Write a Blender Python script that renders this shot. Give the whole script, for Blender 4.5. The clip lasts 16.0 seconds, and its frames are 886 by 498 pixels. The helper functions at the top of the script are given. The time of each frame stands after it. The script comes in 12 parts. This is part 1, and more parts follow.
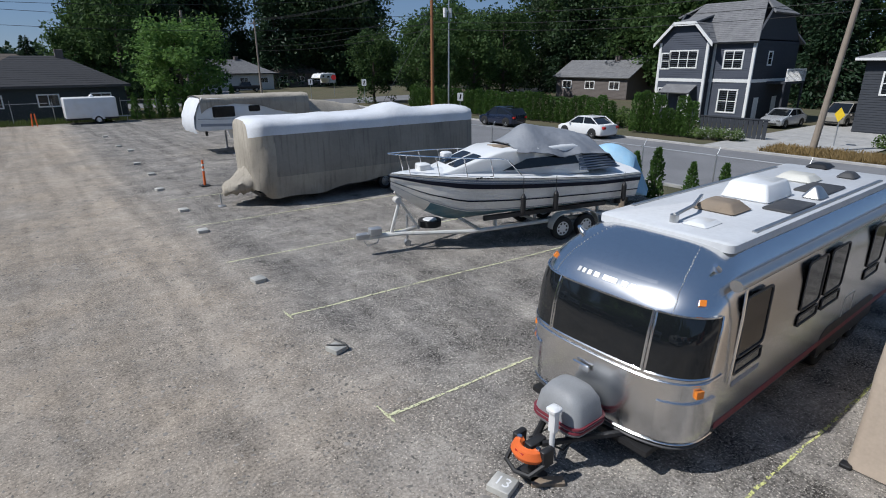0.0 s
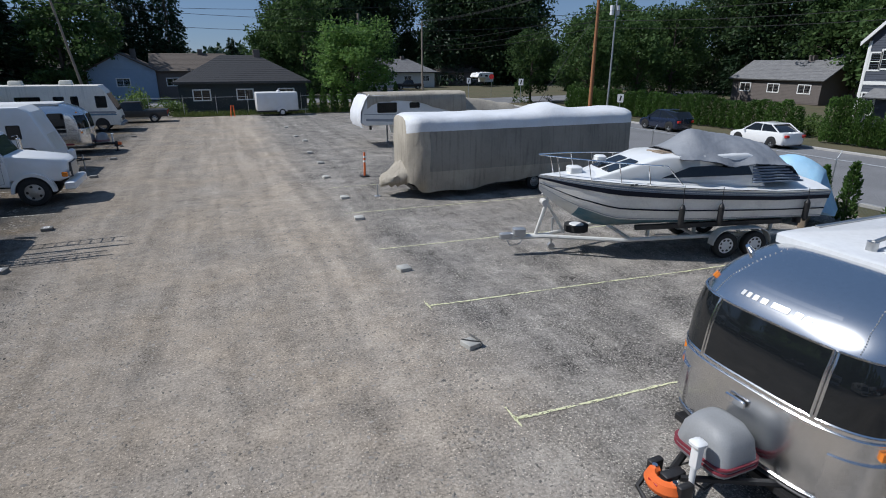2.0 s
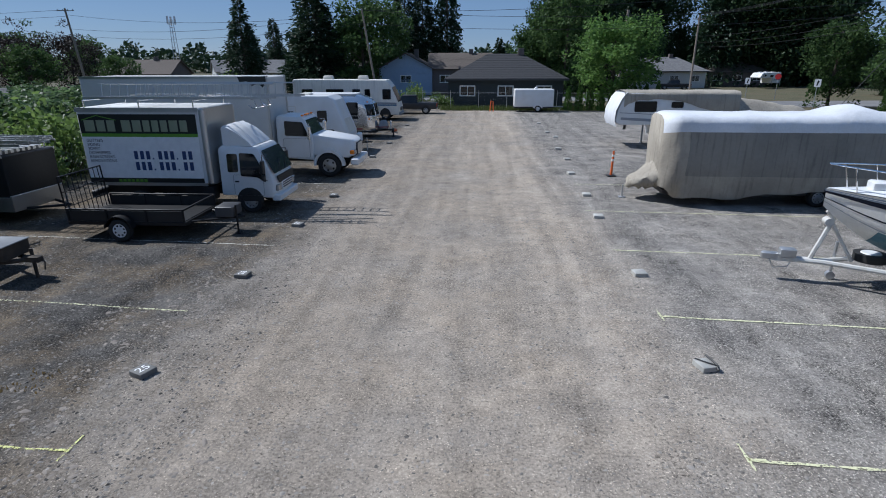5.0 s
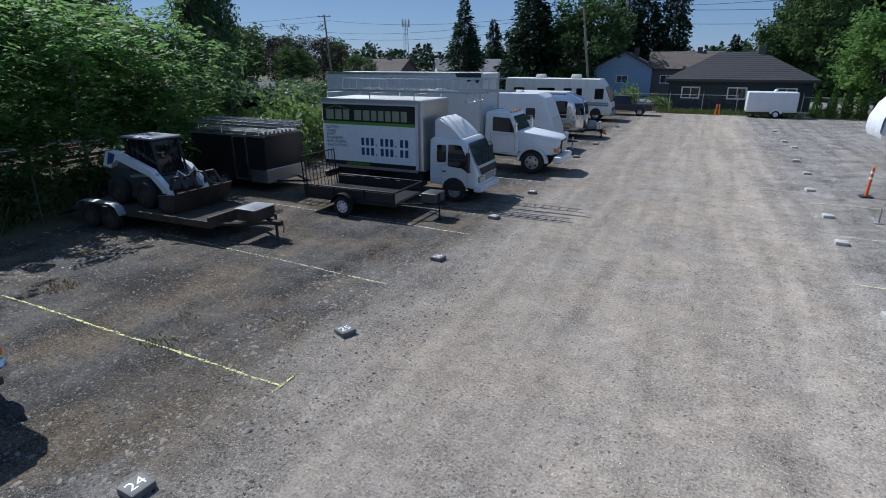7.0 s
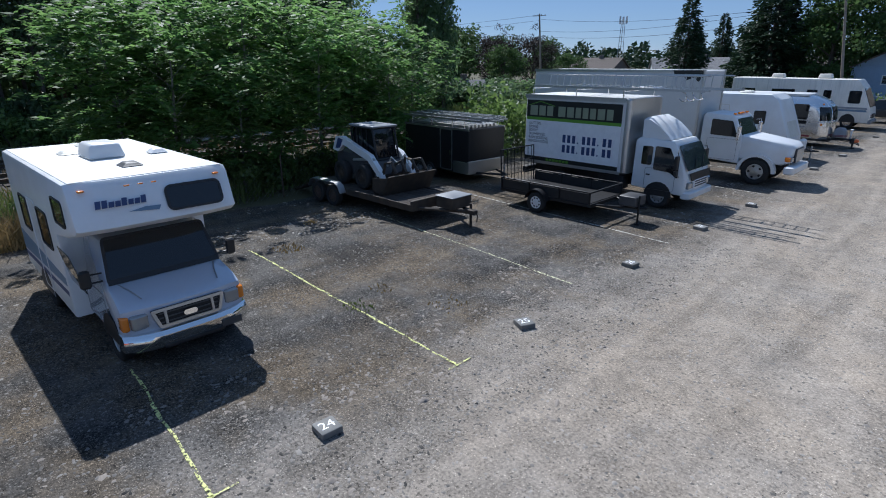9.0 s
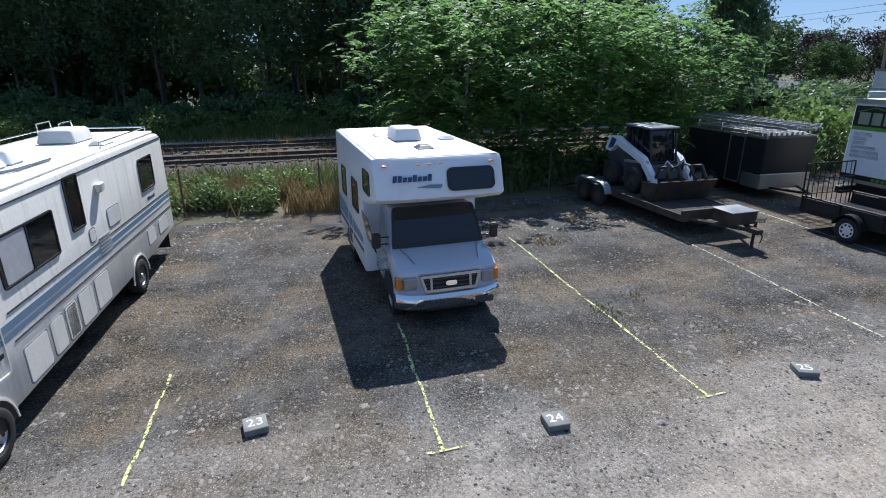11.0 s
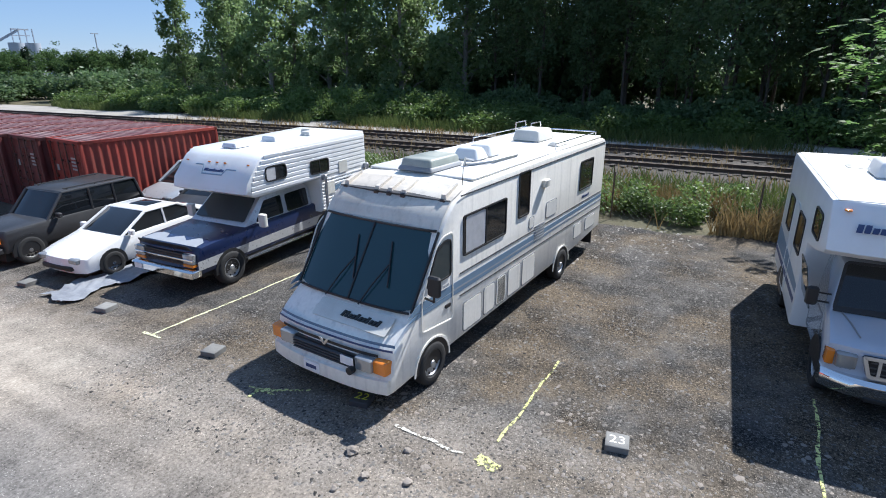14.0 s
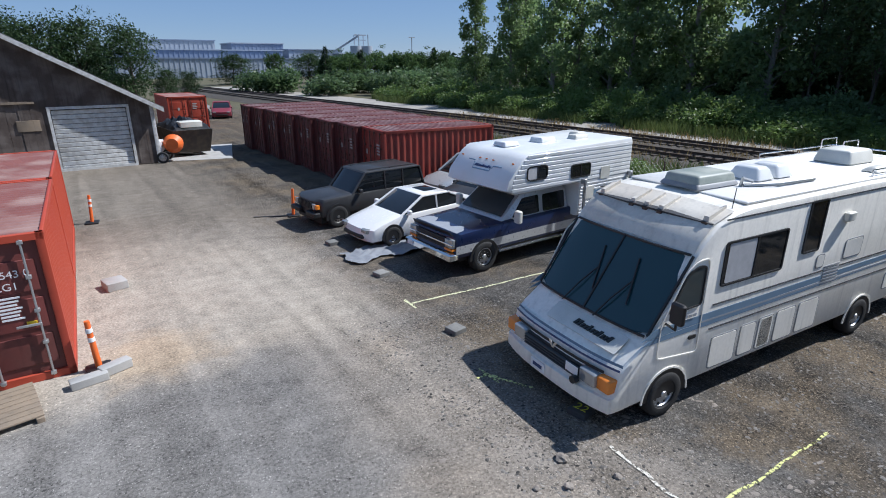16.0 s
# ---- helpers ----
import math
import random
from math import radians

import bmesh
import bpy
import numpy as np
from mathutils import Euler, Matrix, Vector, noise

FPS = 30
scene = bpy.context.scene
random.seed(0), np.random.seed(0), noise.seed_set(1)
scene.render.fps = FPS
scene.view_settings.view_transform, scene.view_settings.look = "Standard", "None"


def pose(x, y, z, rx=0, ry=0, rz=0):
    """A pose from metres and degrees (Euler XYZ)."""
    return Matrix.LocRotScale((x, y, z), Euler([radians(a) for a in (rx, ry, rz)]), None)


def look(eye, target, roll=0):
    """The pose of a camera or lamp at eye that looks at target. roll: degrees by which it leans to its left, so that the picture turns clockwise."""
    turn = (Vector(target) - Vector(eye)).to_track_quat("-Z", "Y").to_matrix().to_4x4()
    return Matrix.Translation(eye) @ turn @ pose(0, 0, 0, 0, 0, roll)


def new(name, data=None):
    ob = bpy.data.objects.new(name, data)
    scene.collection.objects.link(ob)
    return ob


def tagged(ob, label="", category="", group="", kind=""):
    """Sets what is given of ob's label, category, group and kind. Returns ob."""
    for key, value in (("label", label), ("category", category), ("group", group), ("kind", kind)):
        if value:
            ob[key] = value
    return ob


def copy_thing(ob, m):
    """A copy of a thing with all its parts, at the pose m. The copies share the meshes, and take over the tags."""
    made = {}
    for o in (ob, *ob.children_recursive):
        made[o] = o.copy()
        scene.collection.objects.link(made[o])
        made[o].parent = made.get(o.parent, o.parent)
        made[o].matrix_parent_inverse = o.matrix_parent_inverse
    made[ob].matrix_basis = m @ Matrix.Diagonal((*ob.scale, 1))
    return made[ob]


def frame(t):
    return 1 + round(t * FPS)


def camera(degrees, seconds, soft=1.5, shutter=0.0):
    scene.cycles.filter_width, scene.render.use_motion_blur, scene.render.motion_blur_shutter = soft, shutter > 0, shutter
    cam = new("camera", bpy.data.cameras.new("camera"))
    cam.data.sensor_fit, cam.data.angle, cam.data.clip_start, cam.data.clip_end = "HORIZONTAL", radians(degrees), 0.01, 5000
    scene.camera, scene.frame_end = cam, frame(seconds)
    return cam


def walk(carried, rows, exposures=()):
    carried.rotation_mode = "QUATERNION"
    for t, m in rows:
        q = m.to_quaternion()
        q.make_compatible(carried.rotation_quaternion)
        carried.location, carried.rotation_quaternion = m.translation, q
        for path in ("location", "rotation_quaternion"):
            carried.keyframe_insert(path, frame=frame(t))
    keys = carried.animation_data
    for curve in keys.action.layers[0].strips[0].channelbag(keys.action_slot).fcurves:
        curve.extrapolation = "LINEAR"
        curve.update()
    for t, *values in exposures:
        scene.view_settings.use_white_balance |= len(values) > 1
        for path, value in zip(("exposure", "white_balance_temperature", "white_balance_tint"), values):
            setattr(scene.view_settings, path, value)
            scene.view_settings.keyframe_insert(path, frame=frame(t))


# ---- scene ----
cam = camera(78.44, 16.0, soft=1.0)
walk(cam, [
    (0.0, pose(-0.181, -0.217, 5.169, 71.01, 0.18, -38.06)),
    (0.5, pose(-0.176, -0.205, 5.194, 71.02, 0.14, -35.15)),
    (1.0, pose(-0.190, -0.190, 5.192, 71.00, 0.12, -32.27)),
    (1.5, pose(-0.197, -0.173, 5.182, 71.01, 0.09, -27.75)),
    (2.0, pose(-0.177, -0.164, 5.168, 70.99, 0.01, -22.32)),
    (2.5, pose(-0.168, -0.168, 5.153, 71.00, -0.07, -18.35)),
    (3.0, pose(-0.164, -0.185, 5.113, 70.99, -0.05, -15.27)),
    (5.5, pose(-0.172, -0.193, 4.964, 71.00, 0.12, 8.93)),
    (6.0, pose(-0.165, -0.182, 4.942, 71.00, 0.09, 14.36)),
    (6.5, pose(-0.169, -0.167, 4.912, 70.99, 0.10, 19.12)),
    (7.0, pose(-0.176, -0.138, 4.881, 71.00, 0.02, 24.52)),
    (7.5, pose(-0.179, -0.102, 4.839, 71.00, 0.04, 29.35)),
    (8.0, pose(-0.179, -0.103, 4.802, 70.99, 0.08, 34.11)),
    (10.5, pose(-0.184, -0.189, 4.710, 71.01, 0.14, 65.63)),
    (11.0, pose(-0.163, -0.174, 4.692, 71.00, 0.09, 73.13)),
    (11.5, pose(-0.167, -0.144, 4.715, 71.00, 0.03, 80.80)),
    (12.0, pose(-0.174, -0.113, 4.752, 71.00, 0.04, 89.19)),
    (12.5, pose(-0.200, -0.083, 4.801, 71.00, -0.03, 96.44)),
    (13.0, pose(-0.222, -0.083, 4.860, 71.00, 0.11, 103.59)),
    (13.5, pose(-0.244, -0.099, 4.904, 71.00, 0.10, 110.85)),
    (14.0, pose(-0.271, -0.104, 4.955, 71.01, 0.08, 117.34)),
    (14.5, pose(-0.309, -0.076, 4.990, 71.00, 0.07, 124.18)),
    (15.0, pose(-0.320, -0.016, 5.014, 70.99, 0.01, 131.24)),
    (15.5, pose(-0.315, 0.029, 5.041, 70.99, 0.08, 138.07)),
    (16.0, pose(-0.309, 0.063, 5.076, 70.99, 0.05, 145.15)),
], [(0.0, -0.22, 6140, 10.5), (3.0, -0.18, 6040, 10.5), (5.5, -0.06, 5800, 10.5), (8.5, 0.14, 5780, 10.5), (10.5, 0.46, 5840, 11), (13.5, 0.80, 6020, 11), (14.5, 0.63, 6100, 11), (16.0, 0.28, 5960, 11)])

# ---- daylight: high sun from behind the wood, clear sky ----
SUN_DIR = Vector((-2.4, 0.82, 3.0)).normalized()
world = bpy.data.worlds.new("world")
scene.world = world
world.use_nodes = True
wn = world.node_tree.nodes
sky = wn.new("ShaderNodeTexSky")
sky.sky_type = "NISHITA"
sky.sun_disc = False
sky.sun_elevation = math.asin(SUN_DIR.z)
sky.sun_rotation = math.atan2(SUN_DIR.x, SUN_DIR.y)
sky.air_density = 0.9
sky.altitude = 1200
sky.dust_density = 0.05
sky.ozone_density = 2.6
wn["Background"].inputs["Strength"].default_value = 0.055
haze = wn.new("ShaderNodeMix")
haze.data_type = "RGBA"
haze.inputs[0].default_value = 0.42
haze.inputs[7].default_value = (4.0, 6.6, 11.4, 1)
world.node_tree.links.new(sky.outputs[0], haze.inputs[6])
world.node_tree.links.new(haze.outputs[2], wn["Background"].inputs["Color"])
sun_data = bpy.data.lights.new("sun", "SUN")
sun_data.energy = 4.8
sun_data.angle = radians(0.53)
sun_data.color = (1.0, 0.97, 0.92)
sun = new("sun", sun_data)
sun.matrix_world = look(SUN_DIR * 80, (0, 0, 0))
scene.view_settings.exposure = 0.0

# ---- materials ----
def mat(name, col, rough=0.6, metal=0.0, var=0.12, scale=6.0, bump=0.0, bscale=40.0, fine=0.05, tint=None, tint_scale=1.2, tint_amt=0.5, coat=0.0, island=0.0, obj_rand=0.0, spec=0.5, streak=0.0):
    """A principled surface with mottling at two scales, optional second colour in patches, streaks and relief."""
    m = bpy.data.materials.new(name)
    m.use_nodes = True
    nt = m.node_tree
    N, L = nt.nodes, nt.links
    b = N["Principled BSDF"]
    b.inputs["Roughness"].default_value = rough
    b.inputs["Metallic"].default_value = metal
    b.inputs["Coat Weight"].default_value = coat
    b.inputs["Specular IOR Level"].default_value = spec
    tc = N.new("ShaderNodeTexCoord")

    def noise_tex(s, detail=4.0, vec=None):
        n = N.new("ShaderNodeTexNoise")
        n.inputs["Scale"].default_value = s
        n.inputs["Detail"].default_value = detail
        L.new(vec or tc.outputs["Object"], n.inputs["Vector"])
        return n.outputs["Fac"]

    def mth(op, a, b_):
        n = N.new("ShaderNodeMath")
        n.operation = op
        for i, v in enumerate((a, b_)):
            if isinstance(v, (int, float)):
                n.inputs[i].default_value = v
            else:
                L.new(v, n.inputs[i])
        return n.outputs[0]

    base = N.new("ShaderNodeRGB")
    base.outputs[0].default_value = (*col, 1)
    out = base.outputs[0]
    if tint:
        r = N.new("ShaderNodeMapRange")
        r.inputs["From Min"].default_value, r.inputs["From Max"].default_value = 0.42, 0.62
        r.inputs["To Max"].default_value = tint_amt
        L.new(noise_tex(tint_scale, 6.0), r.inputs["Value"])
        mx = N.new("ShaderNodeMix")
        mx.data_type = "RGBA"
        L.new(r.outputs[0], mx.inputs[0])
        L.new(out, mx.inputs[6])
        mx.inputs[7].default_value = (*tint, 1)
        out = mx.outputs[2]
    k = mth("ADD", mth("MULTIPLY", mth("SUBTRACT", noise_tex(scale), 0.5), 2 * var), mth("MULTIPLY", mth("SUBTRACT", noise_tex(scale * 14, 2.0), 0.5), 4 * fine))
    if streak:
        mp = N.new("ShaderNodeMapping")
        mp.inputs["Scale"].default_value = (9, 9, 0.5)
        L.new(tc.outputs["Object"], mp.inputs["Vector"])
        sr = N.new("ShaderNodeMapRange")
        sr.inputs["From Min"].default_value, sr.inputs["From Max"].default_value = 0.52, 0.75
        sr.inputs["To Max"].default_value = -streak
        L.new(noise_tex(1.0, 5.0, mp.outputs[0]), sr.inputs["Value"])
        k = mth("ADD", k, sr.outputs[0])
    if island:
        g = N.new("ShaderNodeNewGeometry")
        k = mth("ADD", k, mth("MULTIPLY", mth("SUBTRACT", g.outputs["Random Per Island"], 0.5), 2 * island))
    if obj_rand:
        o = N.new("ShaderNodeObjectInfo")
        k = mth("ADD", k, mth("MULTIPLY", mth("SUBTRACT", o.outputs["Random"], 0.5), 2 * obj_rand))
    hv = N.new("ShaderNodeHueSaturation")
    L.new(out, hv.inputs["Color"])
    L.new(mth("ADD", k, 1.0), hv.inputs["Value"])
    L.new(hv.outputs[0], b.inputs["Base Color"])
    if rough < 0.95 and metal < 0.9:
        L.new(mth("ADD", rough, mth("MULTIPLY", mth("SUBTRACT", noise_tex(scale * 3), 0.5), 0.2)), b.inputs["Roughness"])
    if bump:
        bp = N.new("ShaderNodeBump")
        bp.inputs["Distance"].default_value = bump
        L.new(noise_tex(bscale, 4.0), bp.inputs["Height"])
        L.new(bp.outputs[0], b.inputs["Normal"])
    return m


def leaf_mat(name, col, col2, trans=0.35, spec=0.2, rough=0.5):
    """Leaves: a little light comes through; each leaf has its own tone."""
    m = bpy.data.materials.new(name)
    m.use_nodes = True
    nt = m.node_tree
    N, L = nt.nodes, nt.links
    b = N["Principled BSDF"]
    b.inputs["Roughness"].default_value = rough
    b.inputs["Specular IOR Level"].default_value = spec
    g = N.new("ShaderNodeNewGeometry")
    o = N.new("ShaderNodeObjectInfo")
    tc = N.new("ShaderNodeTexCoord")
    n = N.new("ShaderNodeTexNoise")
    n.inputs["Scale"].default_value = 0.8
    L.new(tc.outputs["Object"], n.inputs["Vector"])
    ad = N.new("ShaderNodeMath")
    ad.operation = "MULTIPLY_ADD"
    L.new(g.outputs["Random Per Island"], ad.inputs[0])
    ad.inputs[1].default_value = 0.7
    ad.inputs[2].default_value = -0.35
    ad2 = N.new("ShaderNodeMath")
    ad2.operation = "ADD"
    L.new(ad.outputs[0], ad2.inputs[0])
    L.new(n.outputs["Fac"], ad2.inputs[1])
    mx = N.new("ShaderNodeMix")
    mx.data_type = "RGBA"
    L.new(ad2.outputs[0], mx.inputs[0])
    mx.inputs[6].default_value = (*col, 1)
    mx.inputs[7].default_value = (*col2, 1)
    hv = N.new("ShaderNodeHueSaturation")
    mr = N.new("ShaderNodeMapRange")
    mr.inputs["To Min"].default_value, mr.inputs["To Max"].default_value = 0.8, 1.2
    L.new(o.outputs["Random"], mr.inputs["Value"])
    L.new(mr.outputs[0], hv.inputs["Value"])
    L.new(mx.outputs[2], hv.inputs["Color"])
    L.new(hv.outputs[0], b.inputs["Base Color"])
    t = N.new("ShaderNodeBsdfTranslucent")
    L.new(hv.outputs[0], t.inputs["Color"])
    ms = N.new("ShaderNodeMixShader")
    ms.inputs[0].default_value = trans
    L.new(b.outputs[0], ms.inputs[1])
    L.new(t.outputs[0], ms.inputs[2])
    L.new(ms.outputs[0], N["Material Output"].inputs["Surface"])
    return m


def paint_mat(name, col, cover=0.5):
    """Sprayed marking on gravel: patchy, the stones show through."""
    m = mat(name, col, 0.8, var=0.2, scale=9, fine=0.15)
    nt = m.node_tree
    N, L = nt.nodes, nt.links
    tc = N.new("ShaderNodeTexCoord")
    n = N.new("ShaderNodeTexNoise")
    n.inputs["Scale"].default_value = 22
    n.inputs["Detail"].default_value = 5
    L.new(tc.outputs["Object"], n.inputs["Vector"])
    r = N.new("ShaderNodeMapRange")
    r.inputs["From Min"].default_value, r.inputs["From Max"].default_value = cover - 0.07, cover + 0.07
    r.inputs["To Max"].default_value = 0.9
    L.new(n.outputs["Fac"], r.inputs["Value"])
    tr = N.new("ShaderNodeBsdfTransparent")
    ms = N.new("ShaderNodeMixShader")
    L.new(r.outputs[0], ms.inputs[0])
    L.new(tr.outputs[0], ms.inputs[1])
    L.new(N["Principled BSDF"].outputs[0], ms.inputs[2])
    L.new(ms.outputs[0], N["Material Output"].inputs["Surface"])
    return m


def gravel_mat():
    """Crushed stone: grey in the stalls, tan and rolled fine along the drive, with worn patches."""
    m = bpy.data.materials.new("lot_gravel")
    m.use_nodes = True
    nt = m.node_tree
    N, L = nt.nodes, nt.links
    b = N["Principled BSDF"]
    b.inputs["Roughness"].default_value = 0.95
    b.inputs["Specular IOR Level"].default_value = 0.25
    tc = N.new("ShaderNodeTexCoord")
    P = tc.outputs["Object"]

    def tex(s, d=5.0):
        n = N.new("ShaderNodeTexNoise")
        n.inputs["Scale"].default_value = s
        n.inputs["Detail"].default_value = d
        n.inputs["Roughness"].default_value = 0.6
        L.new(P, n.inputs["Vector"])
        return n.outputs["Fac"]

    def rng(v, a, c, lo=0.0, hi=1.0):
        r = N.new("ShaderNodeMapRange")
        for k, val in (("From Min", a), ("From Max", c), ("To Min", lo), ("To Max", hi)):
            r.inputs[k].default_value = val
        L.new(v, r.inputs["Value"])
        return r.outputs[0]

    def mix(f, a, c):
        x = N.new("ShaderNodeMix")
        x.data_type = "RGBA"
        L.new(f, x.inputs[0])
        for i, v in ((6, a), (7, c)):
            if isinstance(v, tuple):
                x.inputs[i].default_value = (*v, 1)
            else:
                L.new(v, x.inputs[i])
        return x.outputs[2]

    def op(o, a, c):
        n = N.new("ShaderNodeMath")
        n.operation = o
        for i, v in enumerate((a, c)):
            if isinstance(v, (int, float)):
                n.inputs[i].default_value = v
            else:
                L.new(v, n.inputs[i])
        return n.outputs[0]

    sep = N.new("ShaderNodeSeparateXYZ")
    L.new(P, sep.inputs[0])
    x, y = sep.outputs[0], sep.outputs[1]
    big = tex(0.22, 6)
    # distance from the drive's middle line, wavy
    d = op("ABSOLUTE", op("ADD", x, 1.0), 0)
    d = op("ADD", d, op("MULTIPLY", op("SUBTRACT", big, 0.5), 5.0))
    drive = rng(d, 3.4, 5.6, 1.0, 0.0)
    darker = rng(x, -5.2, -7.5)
    grey = mix(rng(tex(0.9), 0.35, 0.65), GRAVEL_GREY, GRAVEL_GREY2)
    tan = mix(rng(tex(0.6), 0.3, 0.7), GRAVEL_TAN, GRAVEL_TAN2)
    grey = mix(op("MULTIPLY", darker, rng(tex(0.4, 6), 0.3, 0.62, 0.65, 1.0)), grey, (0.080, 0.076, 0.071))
    col = mix(op("MULTIPLY", drive, rng(tex(0.35, 6), 0.25, 0.6, 0.35, 1.0)), grey, tan)
    # pale dusty hardpan by the containers
    yw = op("ADD", y, op("MULTIPLY", op("SUBTRACT", tex(0.7, 5), 0.5), 2.4))
    pale = op("MULTIPLY", op("MULTIPLY", rng(yw, -8.4, -10.2), rng(yw, -19.5, -14.0, 0.12, 1.0)), rng(op("ADD", x, op("MULTIPLY", big, 3.0)), -4.3, -3.0))
    coarse = op("MULTIPLY", op("MULTIPLY", rng(yw, -9.8, -8.8), rng(yw, -3.2, -5.2)), rng(x, -4.6, -2.6))
    col = mix(op("MULTIPLY", coarse, 0.8), col, (0.165, 0.16, 0.153))
    col = mix(rng(yw, -13.5, -19.0, 0.0, 0.85), col, (0.150, 0.128, 0.102))
    col = mix(op("MULTIPLY", pale, rng(tex(0.5), 0.3, 0.6, 0.6, 1.0)), col, GRAVEL_PALE)
    # spilt ochre sand by the near container
    sand = N.new("ShaderNodeVectorMath")
    sand.operation = "DISTANCE"
    L.new(P, sand.inputs[0])
    sand.inputs[1].default_value = (-1.0, -10.2, 0)
    sd_ = op("ADD", sand.outputs["Value"], op("MULTIPLY", op("SUBTRACT", tex(1.6, 6), 0.5), 1.8))
    col = mix(rng(sd_, 0.5, 1.3, 0.34, 0.0), col, (0.40, 0.27, 0.14))
    # dry weeds and earth showing in the stalls on the rail side
    earth = op("MULTIPLY", rng(x, -4.8, -6.6), rng(tex(0.42, 8), 0.43, 0.58))
    col = mix(op("MULTIPLY", earth, 0.92), col, (0.185, 0.145, 0.100))
    # oily hollow in one stall
    hollow = N.new("ShaderNodeVectorMath")
    hollow.operation = "DISTANCE"
    L.new(P, hollow.inputs[0])
    hollow.inputs[1].default_value = (-11.35, 7.7, 0)
    hd = op("ADD", hollow.outputs["Value"], op("MULTIPLY", op("SUBTRACT", tex(1.3, 6), 0.5), 1.6))
    col = mix(rng(hd, 0.5, 1.3, 0.7, 0.0), col, (0.030, 0.031, 0.033))
    # faint wheel tracks along the drive
    mp = N.new("ShaderNodeMapping")
    mp.inputs["Scale"].default_value = (1.5, 0.10, 1.0)
    L.new(P, mp.inputs["Vector"])
    nz = N.new("ShaderNodeTexNoise")
    nz.inputs["Scale"].default_value = 1.0
    nz.inputs["Detail"].default_value = 5
    nz.inputs["Distortion"].default_value = 0.6
    L.new(mp.outputs[0], nz.inputs["Vector"])
    ruts = nz.outputs["Fac"]
    # single stones: three sizes, each cell a stone or bare ground by chance, thicker where the noise says so
    def stones_of(scale, share, lo, hi, size):
        vo = N.new("ShaderNodeTexVoronoi")
        vo.inputs["Scale"].default_value = scale
        vo.inputs["Randomness"].default_value = 1.0
        vo.distance = "MANHATTAN"
        warp = N.new("ShaderNodeVectorMath")
        warp.operation = "MULTIPLY_ADD"
        nw = N.new("ShaderNodeTexNoise")
        nw.inputs["Scale"].default_value = scale * 1.3
        nw.inputs["Detail"].default_value = 2
        L.new(P, nw.inputs["Vector"])
        L.new(nw.outputs["Color"], warp.inputs[0])
        warp.inputs[1].default_value = (0.5 / scale, 0.5 / scale, 0)
        L.new(P, warp.inputs[2])
        L.new(warp.outputs[0], vo.inputs["Vector"])
        sc_ = N.new("ShaderNodeSeparateColor")
        L.new(vo.outputs["Color"], sc_.inputs[0])
        there = op("LESS_THAN", sc_.outputs[0], share)
        body = op("MULTIPLY", rng(vo.outputs["Distance"], size, size * 0.72), there)
        tone = rng(sc_.outputs[1], 0, 1, lo, hi)
        return body, op("MULTIPLY", body, tone)

    pale_soft = rng(pale, 0, 1, 1.0, 0.12)
    patchy = rng(tex(0.8, 6), 0.32, 0.66, 0.35, 1.25)
    soft = op("MULTIPLY", op("MULTIPLY", rng(drive, 0, 1, 1.0, 0.34), pale_soft), patchy)
    b1, t1 = stones_of(12, op("MULTIPLY", soft, 0.05), -0.15, 0.60, 0.42)
    b2, t2 = stones_of(24, op("MULTIPLY", soft, 0.45), -0.45, 0.75, 0.55)
    b3, t3 = stones_of(42, op("MULTIPLY", soft, 1.0), -0.75, 0.95, 0.66)
    val = op("ADD", op("ADD", op("ADD", t1, t2), op("MULTIPLY", t3, 0.85)), 1.0)
    # loose gravel darker between stones: dark fines plus gap shade painted in
    val = op("ADD", val, op("MULTIPLY", op("MULTIPLY", op("SUBTRACT", 1.0, op("MAXIMUM", b2, b3)), soft), -0.50))
    val = op("ADD", val, op("ADD", op("ADD", rng(tex(3.5), 0.3, 0.7, -0.16, 0.14), rng(tex(1.1, 6), 0.3, 0.7, -0.13, 0.11)), op("ADD", rng(tex(22, 5), 0.3, 0.7, -0.34, 0.34), rng(ruts, 0.35, 0.65, -0.14, 0.11))))
    # small dark crumbs gathered in drifts along the wheel tracks
    drift = op("MULTIPLY", rng(tex(0.55, 7), 0.50, 0.62), op("MULTIPLY", rng(tex(17, 4), 0.56, 0.62), pale_soft))
    val = op("ADD", val, op("MULTIPLY", drift, -0.45))
    val = op("MULTIPLY", op("MAXIMUM", val, 0.10), op("MULTIPLY", rng(x, -3.0, 4.5, 1.10, 1.55), 1.0))
    hv = N.new("ShaderNodeHueSaturation")
    L.new(col, hv.inputs["Color"])
    L.new(val, hv.inputs["Value"])
    L.new(hv.outputs[0], b.inputs["Base Color"])
    h = op("ADD", op("ADD", op("MULTIPLY", b1, 1.3), op("MULTIPLY", b2, 0.8)), op("MULTIPLY", b3, 0.45))
    h = op("ADD", h, op("ADD", op("MULTIPLY", tex(7.0), 1.2), op("MULTIPLY", tex(60.0, 3), 0.5)))
    bp = N.new("ShaderNodeBump")
    bp.inputs["Distance"].default_value = 0.02
    L.new(op("MULTIPLY", rng(drive, 0, 1, 1.0, 0.75), rng(pale, 0, 1, 1.0, 0.35)), bp.inputs["Strength"])
    L.new(h, bp.inputs["Height"])
    L.new(bp.outputs[0], b.inputs["Normal"])
    return m


def glass_mat(name, col=(0.01, 0.012, 0.014), rough=0.04):
    m = mat(name, col, rough, var=0.05, scale=2, fine=0.0, spec=0.6)
    return m


